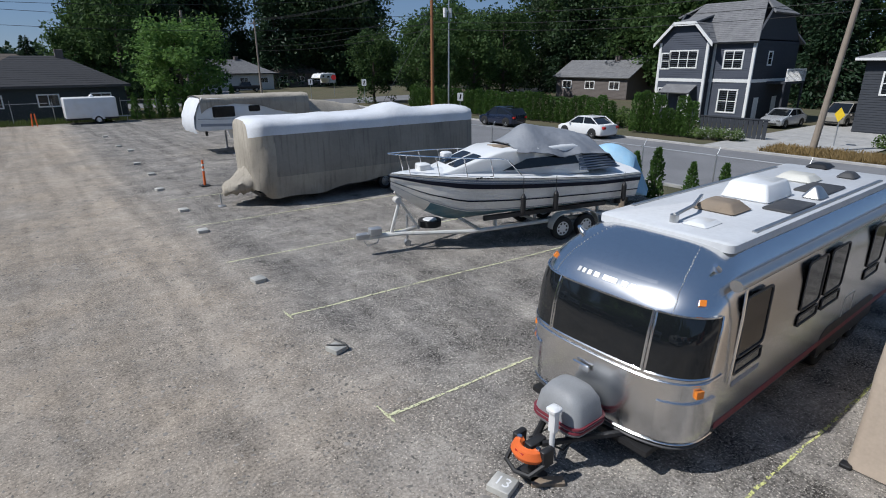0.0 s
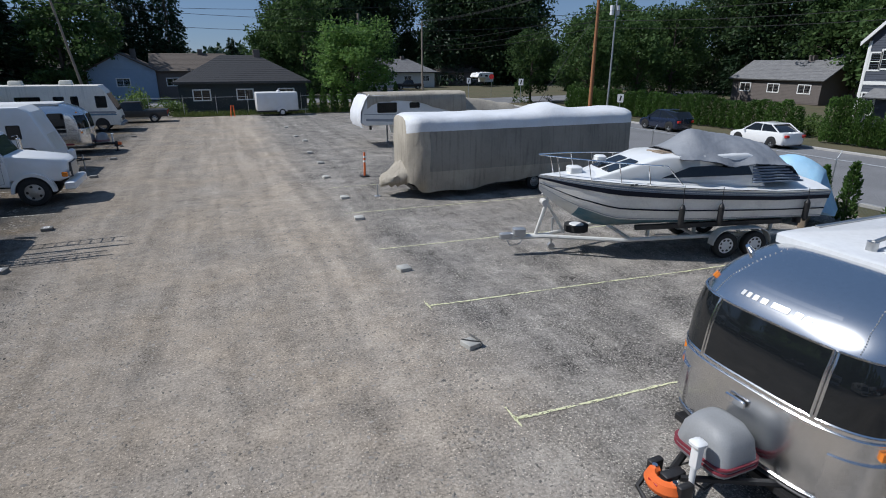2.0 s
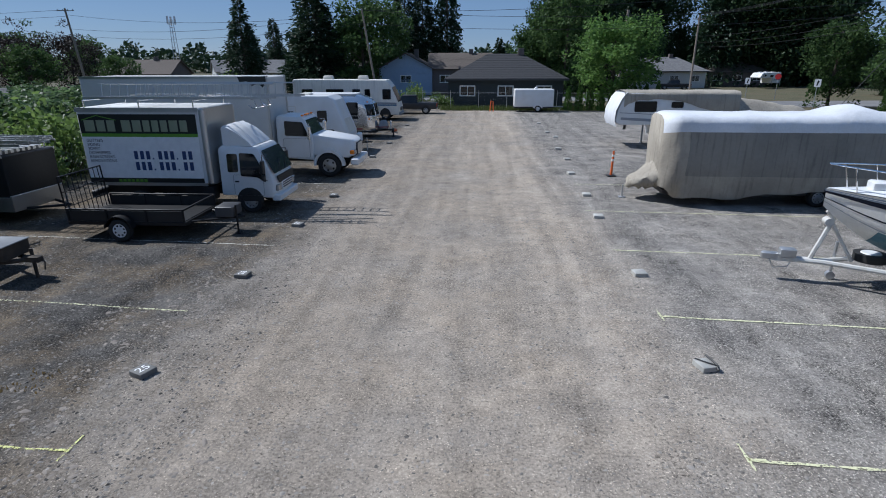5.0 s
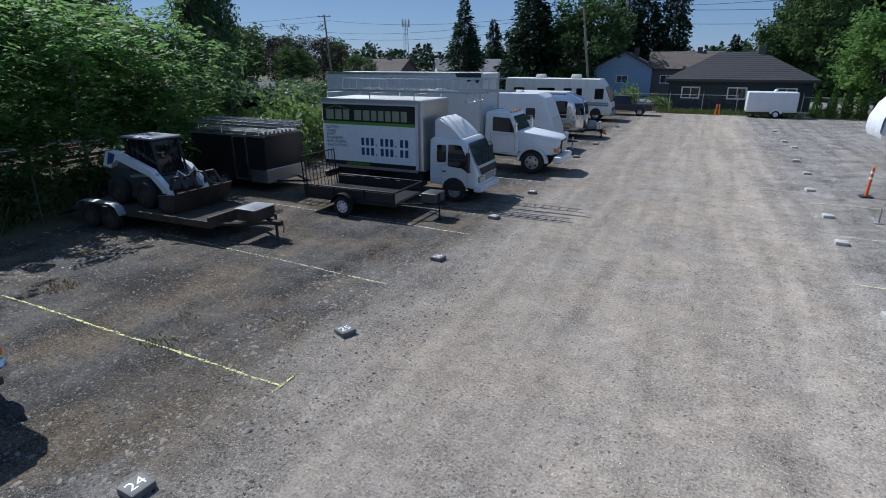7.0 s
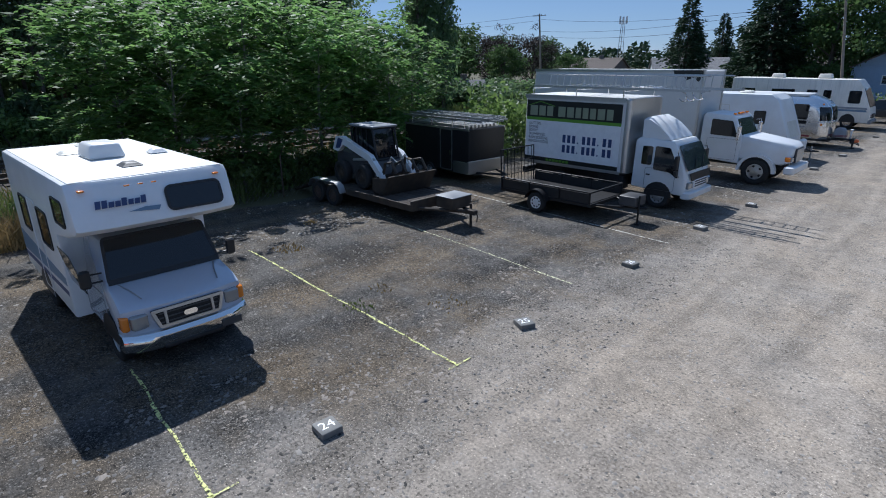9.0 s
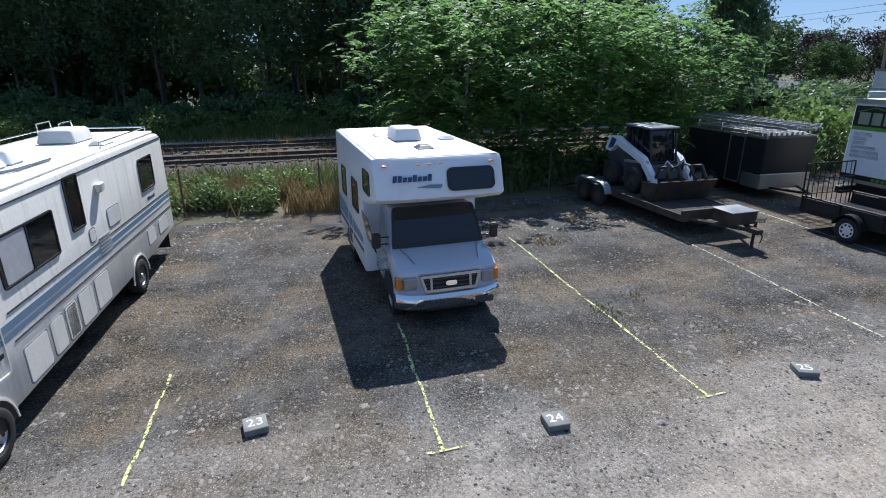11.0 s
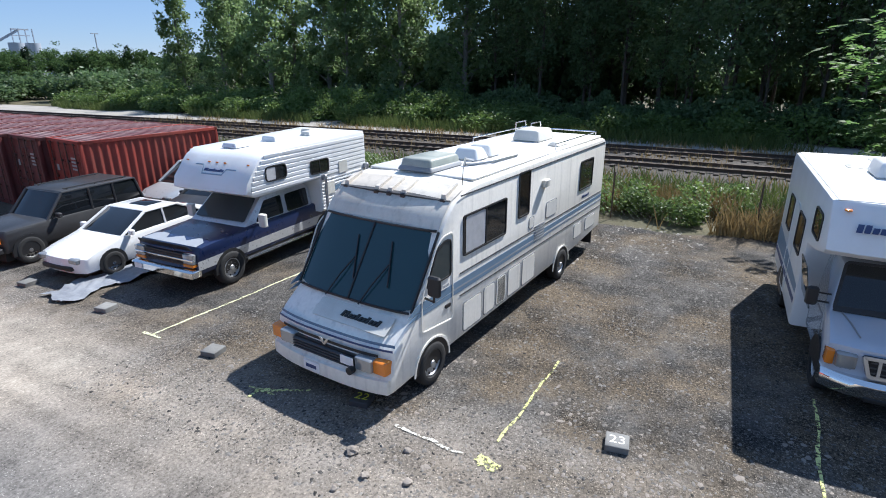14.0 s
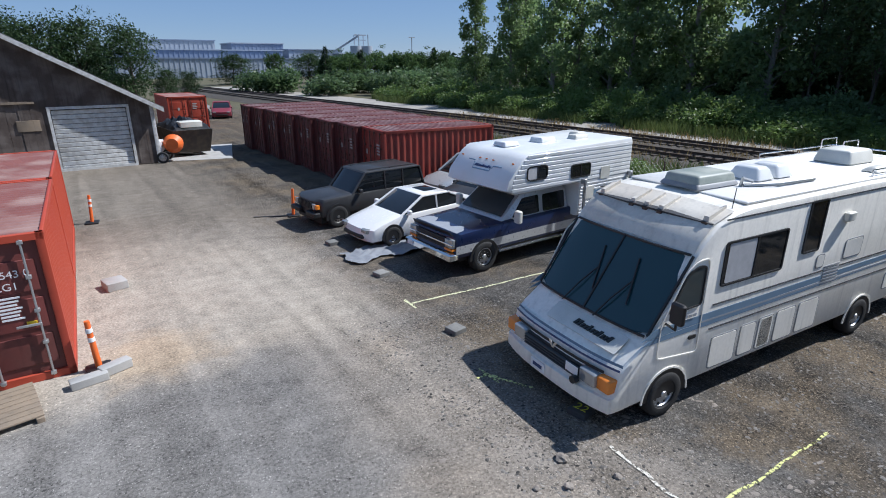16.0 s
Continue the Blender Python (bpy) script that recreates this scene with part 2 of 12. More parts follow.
GRAVEL_GREY, GRAVEL_GREY2 = (0.220, 0.204, 0.186), (0.305, 0.28, 0.247)
GRAVEL_TAN, GRAVEL_TAN2 = (0.325, 0.272, 0.213), (0.268, 0.230, 0.187)
GRAVEL_PALE = (0.315, 0.280, 0.232)
M = dict(
    gravel=gravel_mat(),
    earth=mat("grassy_earth", (0.085, 0.082, 0.042), 0.95, var=0.3, scale=0.6, tint=(0.13, 0.10, 0.062), tint_scale=0.25, bump=0.03, bscale=8, fine=0.12),
    asphalt=mat("road_asphalt", (0.20, 0.20, 0.205), 0.9, var=0.12, scale=0.5, tint=(0.14, 0.14, 0.145), tint_scale=0.35, fine=0.08, bump=0.004, bscale=120),
    concrete=mat("concrete", (0.42, 0.41, 0.39), 0.85, var=0.12, scale=3, tint=(0.30, 0.29, 0.27), tint_scale=2, bump=0.003, bscale=80),
    paver_pale=mat("pale_paver_concrete", (0.52, 0.51, 0.47), 0.85, var=0.15, scale=9, tint=(0.36, 0.35, 0.32), tint_scale=6, bump=0.004, bscale=90, obj_rand=0.15),
    paver=mat("paver_concrete", (0.20, 0.197, 0.185), 0.85, var=0.15, scale=9, tint=(0.12, 0.12, 0.115), tint_scale=6, bump=0.004, bscale=90, obj_rand=0.2),
    ballast=mat("track_ballast", (0.070, 0.060, 0.050), 0.95, var=0.3, scale=12, fine=0.25, bump=0.05, bscale=14),
    dustroad=mat("dusty_service_road", (0.34, 0.315, 0.28), 0.95, var=0.15, scale=0.7, tint=(0.22, 0.21, 0.18), tint_scale=0.4, bump=0.02, bscale=20),
    yellow=paint_mat("yellow_marking", (0.70, 0.71, 0.28), 0.47),
    pale_yellow=paint_mat("faded_yellow_marking", (0.74, 0.73, 0.46), 0.41),
    faint_yellow=paint_mat("worn_yellow_marking", (0.66, 0.65, 0.42), 0.50),
    white_line=paint_mat("white_marking", (0.66, 0.63, 0.55), 0.46),
    white=mat("white_gelcoat", (0.78, 0.79, 0.79), 0.35, var=0.04, scale=1.5, fine=0.01, tint=(0.66, 0.65, 0.61), tint_scale=1.4, tint_amt=0.35, coat=0.2),
    acgreen=mat("faded_green_grey_plastic", (0.26, 0.29, 0.26), 0.5, var=0.15, scale=4, tint=(0.42, 0.43, 0.38), tint_scale=2.5, tint_amt=0.7),
    # van cab silver; its bluish cast stands in for reflected sky
    vangloss=mat("glossy_van_sky_tinted_silver", (0.44, 0.49, 0.57), 0.16, var=0.03, scale=1.5, fine=0.01, coat=1.0, spec=0.7),
    oldwhite=mat("weathered_white_panel", (0.86, 0.825, 0.745), 0.42, var=0.04, scale=1.2, tint=(0.62, 0.58, 0.51), tint_scale=0.8, tint_amt=0.28, streak=0.22, coat=0.1),
    roofwhite=mat("white_roof_membrane", (0.80, 0.79, 0.76), 0.6, var=0.06, scale=1.0, tint=(0.60, 0.58, 0.53), tint_scale=0.8, tint_amt=0.5),
    roofgrey=mat("pale_grey_roof_coating", (0.60, 0.615, 0.63), 0.6, var=0.05, scale=1.0, tint=(0.50, 0.50, 0.50), tint_scale=0.8, tint_amt=0.5),
    cream=mat("cream_plastic", (0.68, 0.665, 0.60), 0.5, var=0.08, scale=4, tint=(0.45, 0.44, 0.38), tint_amt=0.4),
    alu=mat("brushed_aluminium", (0.74, 0.74, 0.74), 0.22, 1.0, var=0.05, scale=1.3, fine=0.02),
    alu_dull=mat("dull_aluminium", (0.55, 0.55, 0.54), 0.42, 1.0, var=0.08, scale=3),
    chrome=mat("chrome", (0.8, 0.8, 0.8), 0.08, 1.0, var=0.02),
    steel=mat("galvanised_steel", (0.50, 0.51, 0.52), 0.45, 0.8, var=0.12, scale=8),
    whitesteel=mat("white_painted_steel", (0.66, 0.66, 0.63), 0.5, var=0.1, scale=5, tint=(0.40, 0.33, 0.26), tint_scale=4, tint_amt=0.35),
    black=mat("black_plastic", (0.018, 0.018, 0.019), 0.5, var=0.2, scale=6),
    blackpaint=mat("black_painted_metal", (0.012, 0.012, 0.013), 0.5, var=0.2, scale=3, spec=0.35),
    rubber=mat("tyre_rubber", (0.022, 0.022, 0.022), 0.85, var=0.2, scale=10, bump=0.004, bscale=60),
    tint=glass_mat("tinted_glass"),
    glass=glass_mat("windscreen_glass", (0.035, 0.05, 0.055), 0.05),
    tealglass=glass_mat("dusty_windscreen_glass", (0.014, 0.050, 0.060), 0.10),
    curtain=mat("pale_curtain", (0.45, 0.45, 0.46), 0.8, var=0.2, scale=9),
    navy=mat("navy_paint", (0.007, 0.017, 0.062), 0.3, var=0.1, scale=2, coat=0.5),
    navystripe=mat("navy_stripe", (0.035, 0.06, 0.16), 0.5, var=0.15, scale=4),
    bluestripe=mat("blue_stripe", (0.15, 0.235, 0.33), 0.5, var=0.15, scale=4),
    greystripe=mat("grey_stripe", (0.30, 0.32, 0.35), 0.5, var=0.1, scale=4),
    maroon=mat("maroon_stripe", (0.20, 0.03, 0.045), 0.5),
    orange=mat("orange_plastic", (0.82, 0.16, 0.03), 0.5, var=0.1, scale=6, tint=(0.45, 0.10, 0.03), tint_amt=0.3),
    amber=mat("amber_lens", (0.75, 0.22, 0.02), 0.2, coat=0.5),
    redlens=mat("red_lens", (0.45, 0.02, 0.015), 0.2, coat=0.5),
    lamp=mat("headlamp_lens", (0.34, 0.35, 0.35), 0.10, 0.4, coat=0.7),
    capstain=mat("stained_fibreglass_cap", (0.70, 0.655, 0.57), 0.55, var=0.08, scale=1.5, tint=(0.50, 0.43, 0.35), tint_scale=0.9, tint_amt=0.45, streak=0.2),
    dkgrey=mat("dark_grey_plastic", (0.06, 0.06, 0.062), 0.55, var=0.15, scale=5),
    grey=mat("grey_plastic", (0.28, 0.29, 0.30), 0.55, var=0.12, scale=4, tint=(0.2, 0.2, 0.2)),
    tan_cover=mat("tan_cover_fabric", (0.40, 0.36, 0.295), 0.9, var=0.14, scale=0.9, tint=(0.24, 0.215, 0.18), tint_scale=0.5, tint_amt=0.7, bump=0.05, bscale=1.6, streak=0.3),
    # darker twin of the tan fabric: weathering plus the upper sides' shade
    greytan_cover=mat("weathered_shaded_tan_fabric", (0.285, 0.265, 0.230), 0.85, var=0.14, scale=0.7, tint=(0.19, 0.18, 0.16), tint_scale=0.45, tint_amt=0.7, bump=0.04, bscale=1.6, streak=0.35),
    white_cover=mat("white_cover_fabric", (0.72, 0.74, 0.77), 0.8, var=0.08, scale=1.2, tint=(0.56, 0.57, 0.58), tint_scale=0.7, bump=0.04, bscale=1.7),
    greycanvas=mat("grey_canvas", (0.25, 0.265, 0.29), 0.6, var=0.12, scale=2.5, bump=0.02, bscale=6, tint=(0.17, 0.18, 0.2), tint_scale=1.4),
    tan_canvas=mat("pale_tan_canvas", (0.52, 0.43, 0.34), 0.9, var=0.08, scale=1.5, tint=(0.42, 0.34, 0.27), tint_scale=0.8, bump=0.02, bscale=3),
    bluecanvas=mat("faded_blue_cover", (0.33, 0.56, 0.74), 0.8, var=0.15, scale=2, tint=(0.45, 0.60, 0.70), bump=0.02, bscale=5),
    hullwhite=mat("boat_hull_white", (0.84, 0.825, 0.78), 0.3, var=0.05, scale=1.3, tint=(0.60, 0.57, 0.50), tint_scale=1.0, tint_amt=0.4, coat=0.3),
    hullnavy=mat("hull_band_navy", (0.008, 0.011, 0.024), 0.55, var=0.15, scale=3, spec=0.25),
    ribgrey=mat("ribbed_grey_blue_side", (0.20, 0.24, 0.30), 0.45, var=0.1, scale=3),
    hullblue=mat("antifouling_blue", (0.06, 0.16, 0.22), 0.7, var=0.3, scale=4, tint=(0.30, 0.30, 0.28), tint_amt=0.5),
    redbox=mat("container_red", (0.30, 0.045, 0.03), 0.6, var=0.12, scale=1.5, tint=(0.20, 0.05, 0.035), tint_scale=1.1, tint_amt=0.6, streak=0.2),
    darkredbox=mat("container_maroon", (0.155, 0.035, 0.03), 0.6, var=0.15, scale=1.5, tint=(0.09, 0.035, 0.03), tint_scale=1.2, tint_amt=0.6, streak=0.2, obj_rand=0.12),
    roofred=mat("container_roof_faded", (0.225, 0.082, 0.070), 0.55, var=0.2, scale=1.2, tint=(0.36, 0.235, 0.205), tint_scale=0.8, tint_amt=0.85),
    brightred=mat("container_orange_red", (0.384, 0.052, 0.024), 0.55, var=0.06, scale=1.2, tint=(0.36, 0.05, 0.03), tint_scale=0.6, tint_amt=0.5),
    sidingblue=mat("slate_siding", (0.065, 0.075, 0.10), 0.7, var=0.08, scale=2),
    sidingdark=mat("charcoal_and_shaded_siding", (0.035, 0.04, 0.05), 0.75, var=0.12, scale=1.5),
    sidinggreen=mat("dark_green_stucco", (0.045, 0.055, 0.055), 0.85, var=0.15, scale=2),
    sidingbrown=mat("brown_siding", (0.14, 0.12, 0.11), 0.8, var=0.12, scale=2),
    sidingwhite=mat("white_siding", (0.62, 0.62, 0.60), 0.6, var=0.08, scale=2),
    sidinglight=mat("pale_blue_siding", (0.32, 0.42, 0.55), 0.7, var=0.1, scale=2),
    trim=mat("white_trim", (0.78, 0.78, 0.76), 0.5, var=0.05, scale=4),
    shingle=mat("asphalt_shingles", (0.16, 0.16, 0.165), 0.9, var=0.15, scale=3, fine=0.2, tint=(0.22, 0.22, 0.22), tint_scale=1.5, bump=0.01, bscale=30),
    shingledark=mat("dark_shingles", (0.035, 0.036, 0.04), 0.85, var=0.2, scale=3, fine=0.2, bump=0.01, bscale=30),
    shinglebrown=mat("brown_shingles", (0.12, 0.10, 0.085), 0.9, var=0.2, scale=3, fine=0.2),
    barnwall=mat("weathered_barn_boards", (0.085, 0.065, 0.055), 0.9, var=0.25, scale=2, tint=(0.20, 0.17, 0.15), tint_scale=1.4, tint_amt=0.6, streak=0.4, bump=0.01, bscale=20),
    doorwhite=mat("peeling_white_paint", (0.62, 0.62, 0.60), 0.7, var=0.08, scale=3, tint=(0.38, 0.36, 0.33), tint_scale=5, tint_amt=0.6),
    wood=mat("weathered_wood", (0.27, 0.21, 0.15), 0.85, var=0.2, scale=6, tint=(0.18, 0.15, 0.12), tint_scale=3, bump=0.006, bscale=30, streak=0.2),
    polewood=mat("utility_pole_wood", (0.30, 0.25, 0.20), 0.9, var=0.2, scale=4, streak=0.3, bump=0.01, bscale=20),
    polered=mat("new_treated_pole", (0.34, 0.15, 0.065), 0.85, var=0.15, scale=3, streak=0.25),
    bark=mat("tree_bark", (0.085, 0.07, 0.055), 0.95, var=0.3, scale=6, bump=0.02, bscale=18),
    palebark=mat("pale_alder_bark", (0.20, 0.19, 0.165), 0.9, var=0.3, scale=5, bump=0.01, bscale=18),
    rust=mat("rusty_rail_steel", (0.085, 0.060, 0.046), 0.75, 0.2, var=0.2, scale=5),
    tie=mat("creosoted_tie", (0.06, 0.048, 0.04), 0.95, var=0.3, scale=4, obj_rand=0.2),
    stone=mat("loose_stone", (0.225, 0.207, 0.184), 0.9, var=0.15, scale=9, island=0.5),
    stallstone=mat("dark_crushed_stone", (0.125, 0.116, 0.105), 0.9, var=0.15, scale=9, island=0.8),
    darkstone=mat("dark_loose_stone", (0.10, 0.095, 0.088), 0.9, var=0.2, scale=9, island=0.6),
    rock=mat("grey_rock", (0.27, 0.235, 0.20), 0.9, var=0.2, scale=8, bump=0.01, bscale=30, obj_rand=0.2),
    wire=mat("cable_black", (0.02, 0.02, 0.02), 0.6),
    mesh=mat("chain_link_wire", (0.30, 0.31, 0.31), 0.5, 0.6),
    dirtymetal=mat("dirty_machine_steel", (0.045, 0.036, 0.029), 0.75, 0.2, var=0.3, scale=4, tint=(0.10, 0.075, 0.05), tint_scale=3),
    signgreen=mat("green_vinyl", (0.12, 0.30, 0.03), 0.5),
    signblack=mat("black_vinyl", (0.012, 0.014, 0.013), 0.4),
    signname=mat("pale_green_vinyl", (0.27, 0.30, 0.20), 0.5),
    signgrey=mat("silver_vinyl", (0.42, 0.42, 0.40), 0.5),
    yellowlabel=mat("yellow_label", (0.8, 0.55, 0.03), 0.5),
    carblue=mat("dark_blue_car_paint", (0.012, 0.018, 0.04), 0.25, coat=0.6, var=0.05),
    carsilver=mat("silver_car_paint", (0.52, 0.53, 0.54), 0.3, 0.4, coat=0.4, var=0.05),
    carwhite=mat("white_car_paint", (0.78, 0.78, 0.77), 0.25, coat=0.5, var=0.04),
    carblack=mat("sun_worn_black_paint", (0.028, 0.028, 0.029), 0.45, coat=0.2, var=0.15, tint=(0.05, 0.05, 0.05)),
    cartan=mat("beige_car_paint", (0.30, 0.28, 0.24), 0.35, coat=0.4),
    bluesteel=mat("factory_blue_cladding", (0.20, 0.25, 0.35), 0.6, var=0.1, scale=0.2),
    greysteel=mat("factory_grey_cladding", (0.34, 0.38, 0.44), 0.6, var=0.1, scale=0.2),
    sign_red=mat("sign_red", (0.6, 0.03, 0.03), 0.5),
    sign_white=mat("sign_white", (0.8, 0.8, 0.8), 0.5),
    leaf_forest=leaf_mat("forest_leaves", (0.075, 0.130, 0.055), (0.155, 0.23, 0.10), 0.55, 0.4, 0.45),
    leaf_alder=leaf_mat("alder_leaves", (0.14, 0.22, 0.085), (0.26, 0.35, 0.15), 0.6, 0.5, 0.42),
    leaf_dark=leaf_mat("dark_broad_leaves", (0.034, 0.062, 0.024), (0.050, 0.084, 0.033), 0.3),
    leaf_mid=leaf_mat("mid_green_leaves", (0.036, 0.074, 0.024), (0.098, 0.160, 0.052), 0.4, 0.15, 0.6),
    leaf_bright=leaf_mat("locust_leaves", (0.10, 0.21, 0.055), (0.23, 0.36, 0.115), 0.66, 0.35, 0.5),
    leaf_maple=leaf_mat("maple_leaves", (0.065, 0.14, 0.032), (0.16, 0.26, 0.07), 0.45, 0.2, 0.55),
    leaf_fir=leaf_mat("fir_needles", (0.016, 0.036, 0.018), (0.035, 0.065, 0.030), 0.18),
    leaf_cedar=leaf_mat("cedar_foliage", (0.045, 0.10, 0.022), (0.10, 0.175, 0.042), 0.3),
    leaf_purple=leaf_mat("dark_plum_leaves", (0.020, 0.016, 0.015), (0.04, 0.03, 0.025), 0.25),
    leaf_bramble=leaf_mat("bramble_leaves", (0.08, 0.14, 0.035), (0.19, 0.27, 0.08), 0.5, 0.4, 0.45),
    grass_dry=leaf_mat("dry_grass", (0.22, 0.15, 0.06), (0.34, 0.25, 0.12), 0.3),
    grass_green=leaf_mat("rough_green_grass", (0.060, 0.10, 0.028), (0.145, 0.17, 0.055), 0.35),
    flower=leaf_mat("white_blossom", (0.55, 0.55, 0.50), (0.7, 0.7, 0.65), 0.3),
)

# ---- building helpers ----
def link_mesh(name, bm, material, parent=None, label="", loc=None, smooth=None, mats=None):
    me = bpy.data.meshes.new(name)
    bmesh.ops.recalc_face_normals(bm, faces=bm.faces)
    bm.to_mesh(me)
    bm.free()
    for m_ in mats or [material]:
        me.materials.append(M[m_] if isinstance(m_, str) else m_)
    if smooth is not None:
        me.shade_smooth()
        me.set_sharp_from_angle(angle=radians(smooth))
    ob = new(name, me)
    if parent is not None:
        ob.parent = parent
    if loc is not None:
        ob.location = loc
    if label:
        tagged(ob, label)
    return ob


def part(name, bm, material, parent, label="", loc=None, smooth=40, mats=None):
    """Links a bmesh as one mesh object under a thing or a part."""
    return link_mesh(name, bm, material, parent, label, loc, smooth, mats)


def thing(name, x, y, rz, label, category, group="", kind="", z=0.0):
    ob = new(name)
    ob.empty_display_size = 0.2
    ob.matrix_basis = pose(x, y, z, 0, 0, rz)
    return tagged(ob, label, category, group, kind)


def B():
    return bmesh.new()


def loft(bm, rings, cap0=True, cap1=True, closed=True):
    vs = [[bm.verts.new(p) for p in r] for r in rings]
    n = len(rings[0])
    for a, b in zip(vs, vs[1:]):
        for i in range(n if closed else n - 1):
            j = (i + 1) % n
            bm.faces.new((a[i], a[j], b[j], b[i]))
    if closed and cap0:
        bm.faces.new(vs[0])
    if closed and cap1:
        bm.faces.new(vs[-1])
    return vs


def rrect(w, h, r, seg=3, cx=0.0, cy=0.0):
    """Outline of a rounded rectangle, anticlockwise."""
    r = min(r, w / 2 - 1e-4, h / 2 - 1e-4)
    out = []
    for qx, qy, a0 in ((1, 1, 0), (-1, 1, 90), (-1, -1, 180), (1, -1, 270)):
        for k in range(seg + 1):
            a = radians(a0 + 90 * k / seg)
            out.append((cx + qx * (w / 2 - r) + r * math.cos(a), cy + qy * (h / 2 - r) + r * math.sin(a)))
    return out


def rbox(bm, x0, x1, y0, y1, z0, z1, r=0.02, seg=2, top=None):
    """A box with rounded upright edges and softened top and bottom. top: inset of the upper outline for tapering."""
    cx, cy, w, h = (x0 + x1) / 2, (y0 + y1) / 2, abs(x1 - x0), abs(y1 - y0)
    r = min(r, w / 2.2, h / 2.2, abs(z1 - z0) / 2.2)
    t = top or 0.0
    rings = []
    for z, ins, f in ((z0, r * 0.6, 0), (z0 + r * 0.6, 0, 0.0), (z1 - r * 0.6, 0, 1.0), (z1, r * 0.6, 1.0)):
        rings.append([(px, py, z) for px, py in rrect(w - 2 * ins - 2 * t * f, h - 2 * ins - 2 * t * f, r, seg, cx, cy)])
    loft(bm, rings)


def bx(bm, x0, x1, y0, y1, z0, z1):
    loft(bm, [[(x0, y0, z), (x1, y0, z), (x1, y1, z), (x0, y1, z)] for z in (z0, z1)])


def cyl(bm, p0, p1, r0, r1=None, n=12, cap=True):
    p0, p1 = Vector(p0), Vector(p1)
    r1 = r0 if r1 is None else r1
    d = (p1 - p0).normalized()
    u = d.orthogonal().normalized()
    v = d.cross(u)
    loft(bm, [[p + (u * math.cos(2 * math.pi * k / n) + v * math.sin(2 * math.pi * k / n)) * r for k in range(n)] for p, r in ((p0, r0), (p1, r1))], cap, cap)


def tube(bm, pts, r, n=6):
    pts = [Vector(p) for p in pts]
    rings = []
    u = None
    for i, p in enumerate(pts):
        d = (pts[min(i + 1, len(pts) - 1)] - pts[max(i - 1, 0)]).normalized()
        u = d.orthogonal().normalized() if u is None else (u - d * u.dot(d)).normalized()
        v = d.cross(u)
        rings.append([p + (u * math.cos(2 * math.pi * k / n) + v * math.sin(2 * math.pi * k / n)) * r for k in range(n)])
    loft(bm, rings)


def inset2(pts, d):
    """Moves each side of an outline inwards by d."""
    n = len(pts)
    area = sum(pts[i][0] * pts[(i + 1) % n][1] - pts[(i + 1) % n][0] * pts[i][1] for i in range(n))
    s = 1 if area > 0 else -1
    out = []
    for i in range(n):
        a, b, c = Vector(pts[i - 1]), Vector(pts[i]), Vector(pts[(i + 1) % n])
        e0, e1 = (b - a).normalized(), (c - b).normalized()
        n0, n1 = Vector((-e0.y, e0.x)) * s, Vector((-e1.y, e1.x)) * s
        k = (n0 + n1)
        k = k / max(k.length_squared / 2, 0.5)
        out.append((b.x + k.x * d, b.y + k.y * d))
    return out


def slab(bm, prof, hw, r=0.06, warp=None, mids=0):
    """A side outline (x, z) carried across the width 2*hw, with rounded long edges. warp: moves each point."""
    rings = []
    st = [(-hw, r), (-hw + 0.3 * r, 0.3 * r), (-hw + r, 0.0)]
    full = [(-hw + r + (2 * hw - 2 * r) * (i + 1) / (mids + 1), 0.0) for i in range(mids)]
    for y, ins in st + full + [(-a, b) for a, b in reversed(st)]:
        pr = inset2(prof, ins) if ins else prof
        ring = [Vector((p[0], y, p[1])) for p in pr]
        rings.append([warp(v) if warp else v for v in ring])
    loft(bm, rings)


def rpoly(pts, r, seg=3):
    """Rounds the corners of an outline."""
    out = []
    n = len(pts)
    for i in range(n):
        a, b, c = Vector(pts[i - 1]), Vector(pts[i]), Vector(pts[(i + 1) % n])
        k = min(r, (a - b).length / 2.2, (c - b).length / 2.2)
        p, q = b + (a - b).normalized() * k, b + (c - b).normalized() * k
        for s in range(seg + 1):
            t = s / seg
            v = p * (1 - t) ** 2 + b * 2 * t * (1 - t) + q * t * t
            out.append((v.x, v.y))
    return out


def panel(bm, o, u, v, pts, thick=0.01):
    """An outline in the plane (o; u, v), given a thickness outwards along u x v."""
    o, u, v = Vector(o), Vector(u).normalized(), Vector(v).normalized()
    n = u.cross(v).normalized()
    loft(bm, [[o + u * a + v * b + n * h for a, b in pts] for h in (0.0, thick)])


def frame_of(bm, o, u, v, pts, w=0.03, thick=0.02):
    """A raised band round an outline."""
    o, u, v = Vector(o), Vector(u).normalized(), Vector(v).normalized()
    n = u.cross(v).normalized()
    inner = inset2(pts, w)
    a = [[bm.verts.new(o + u * p[0] + v * p[1] + n * h) for p in ring] for ring, h in ((pts, 0), (pts, thick), (inner, thick), (inner, 0))]
    k = len(pts)
    for r0, r1 in zip(a, a[1:]):
        for i in range(k):
            j = (i + 1) % k
            bm.faces.new((r0[i], r0[j], r1[j], r1[i]))


SIDE_L = dict(u=(-1, 0, 0), v=(0, 0, 1))   # outward +y
SIDE_R = dict(u=(1, 0, 0), v=(0, 0, 1))    # outward -y


def side_panel(bm, side, hw, pts, thick=0.01, off=0.0):
    """A panel on a vehicle's flank from an (x, z) outline; side +1 is left (+y)."""
    if side > 0:
        panel(bm, (0, hw + off, 0), (-1, 0, 0), (0, 0, 1), [(-a, b) for a, b in pts], thick)
    else:
        panel(bm, (0, -hw - off, 0), (1, 0, 0), (0, 0, 1), pts, thick)


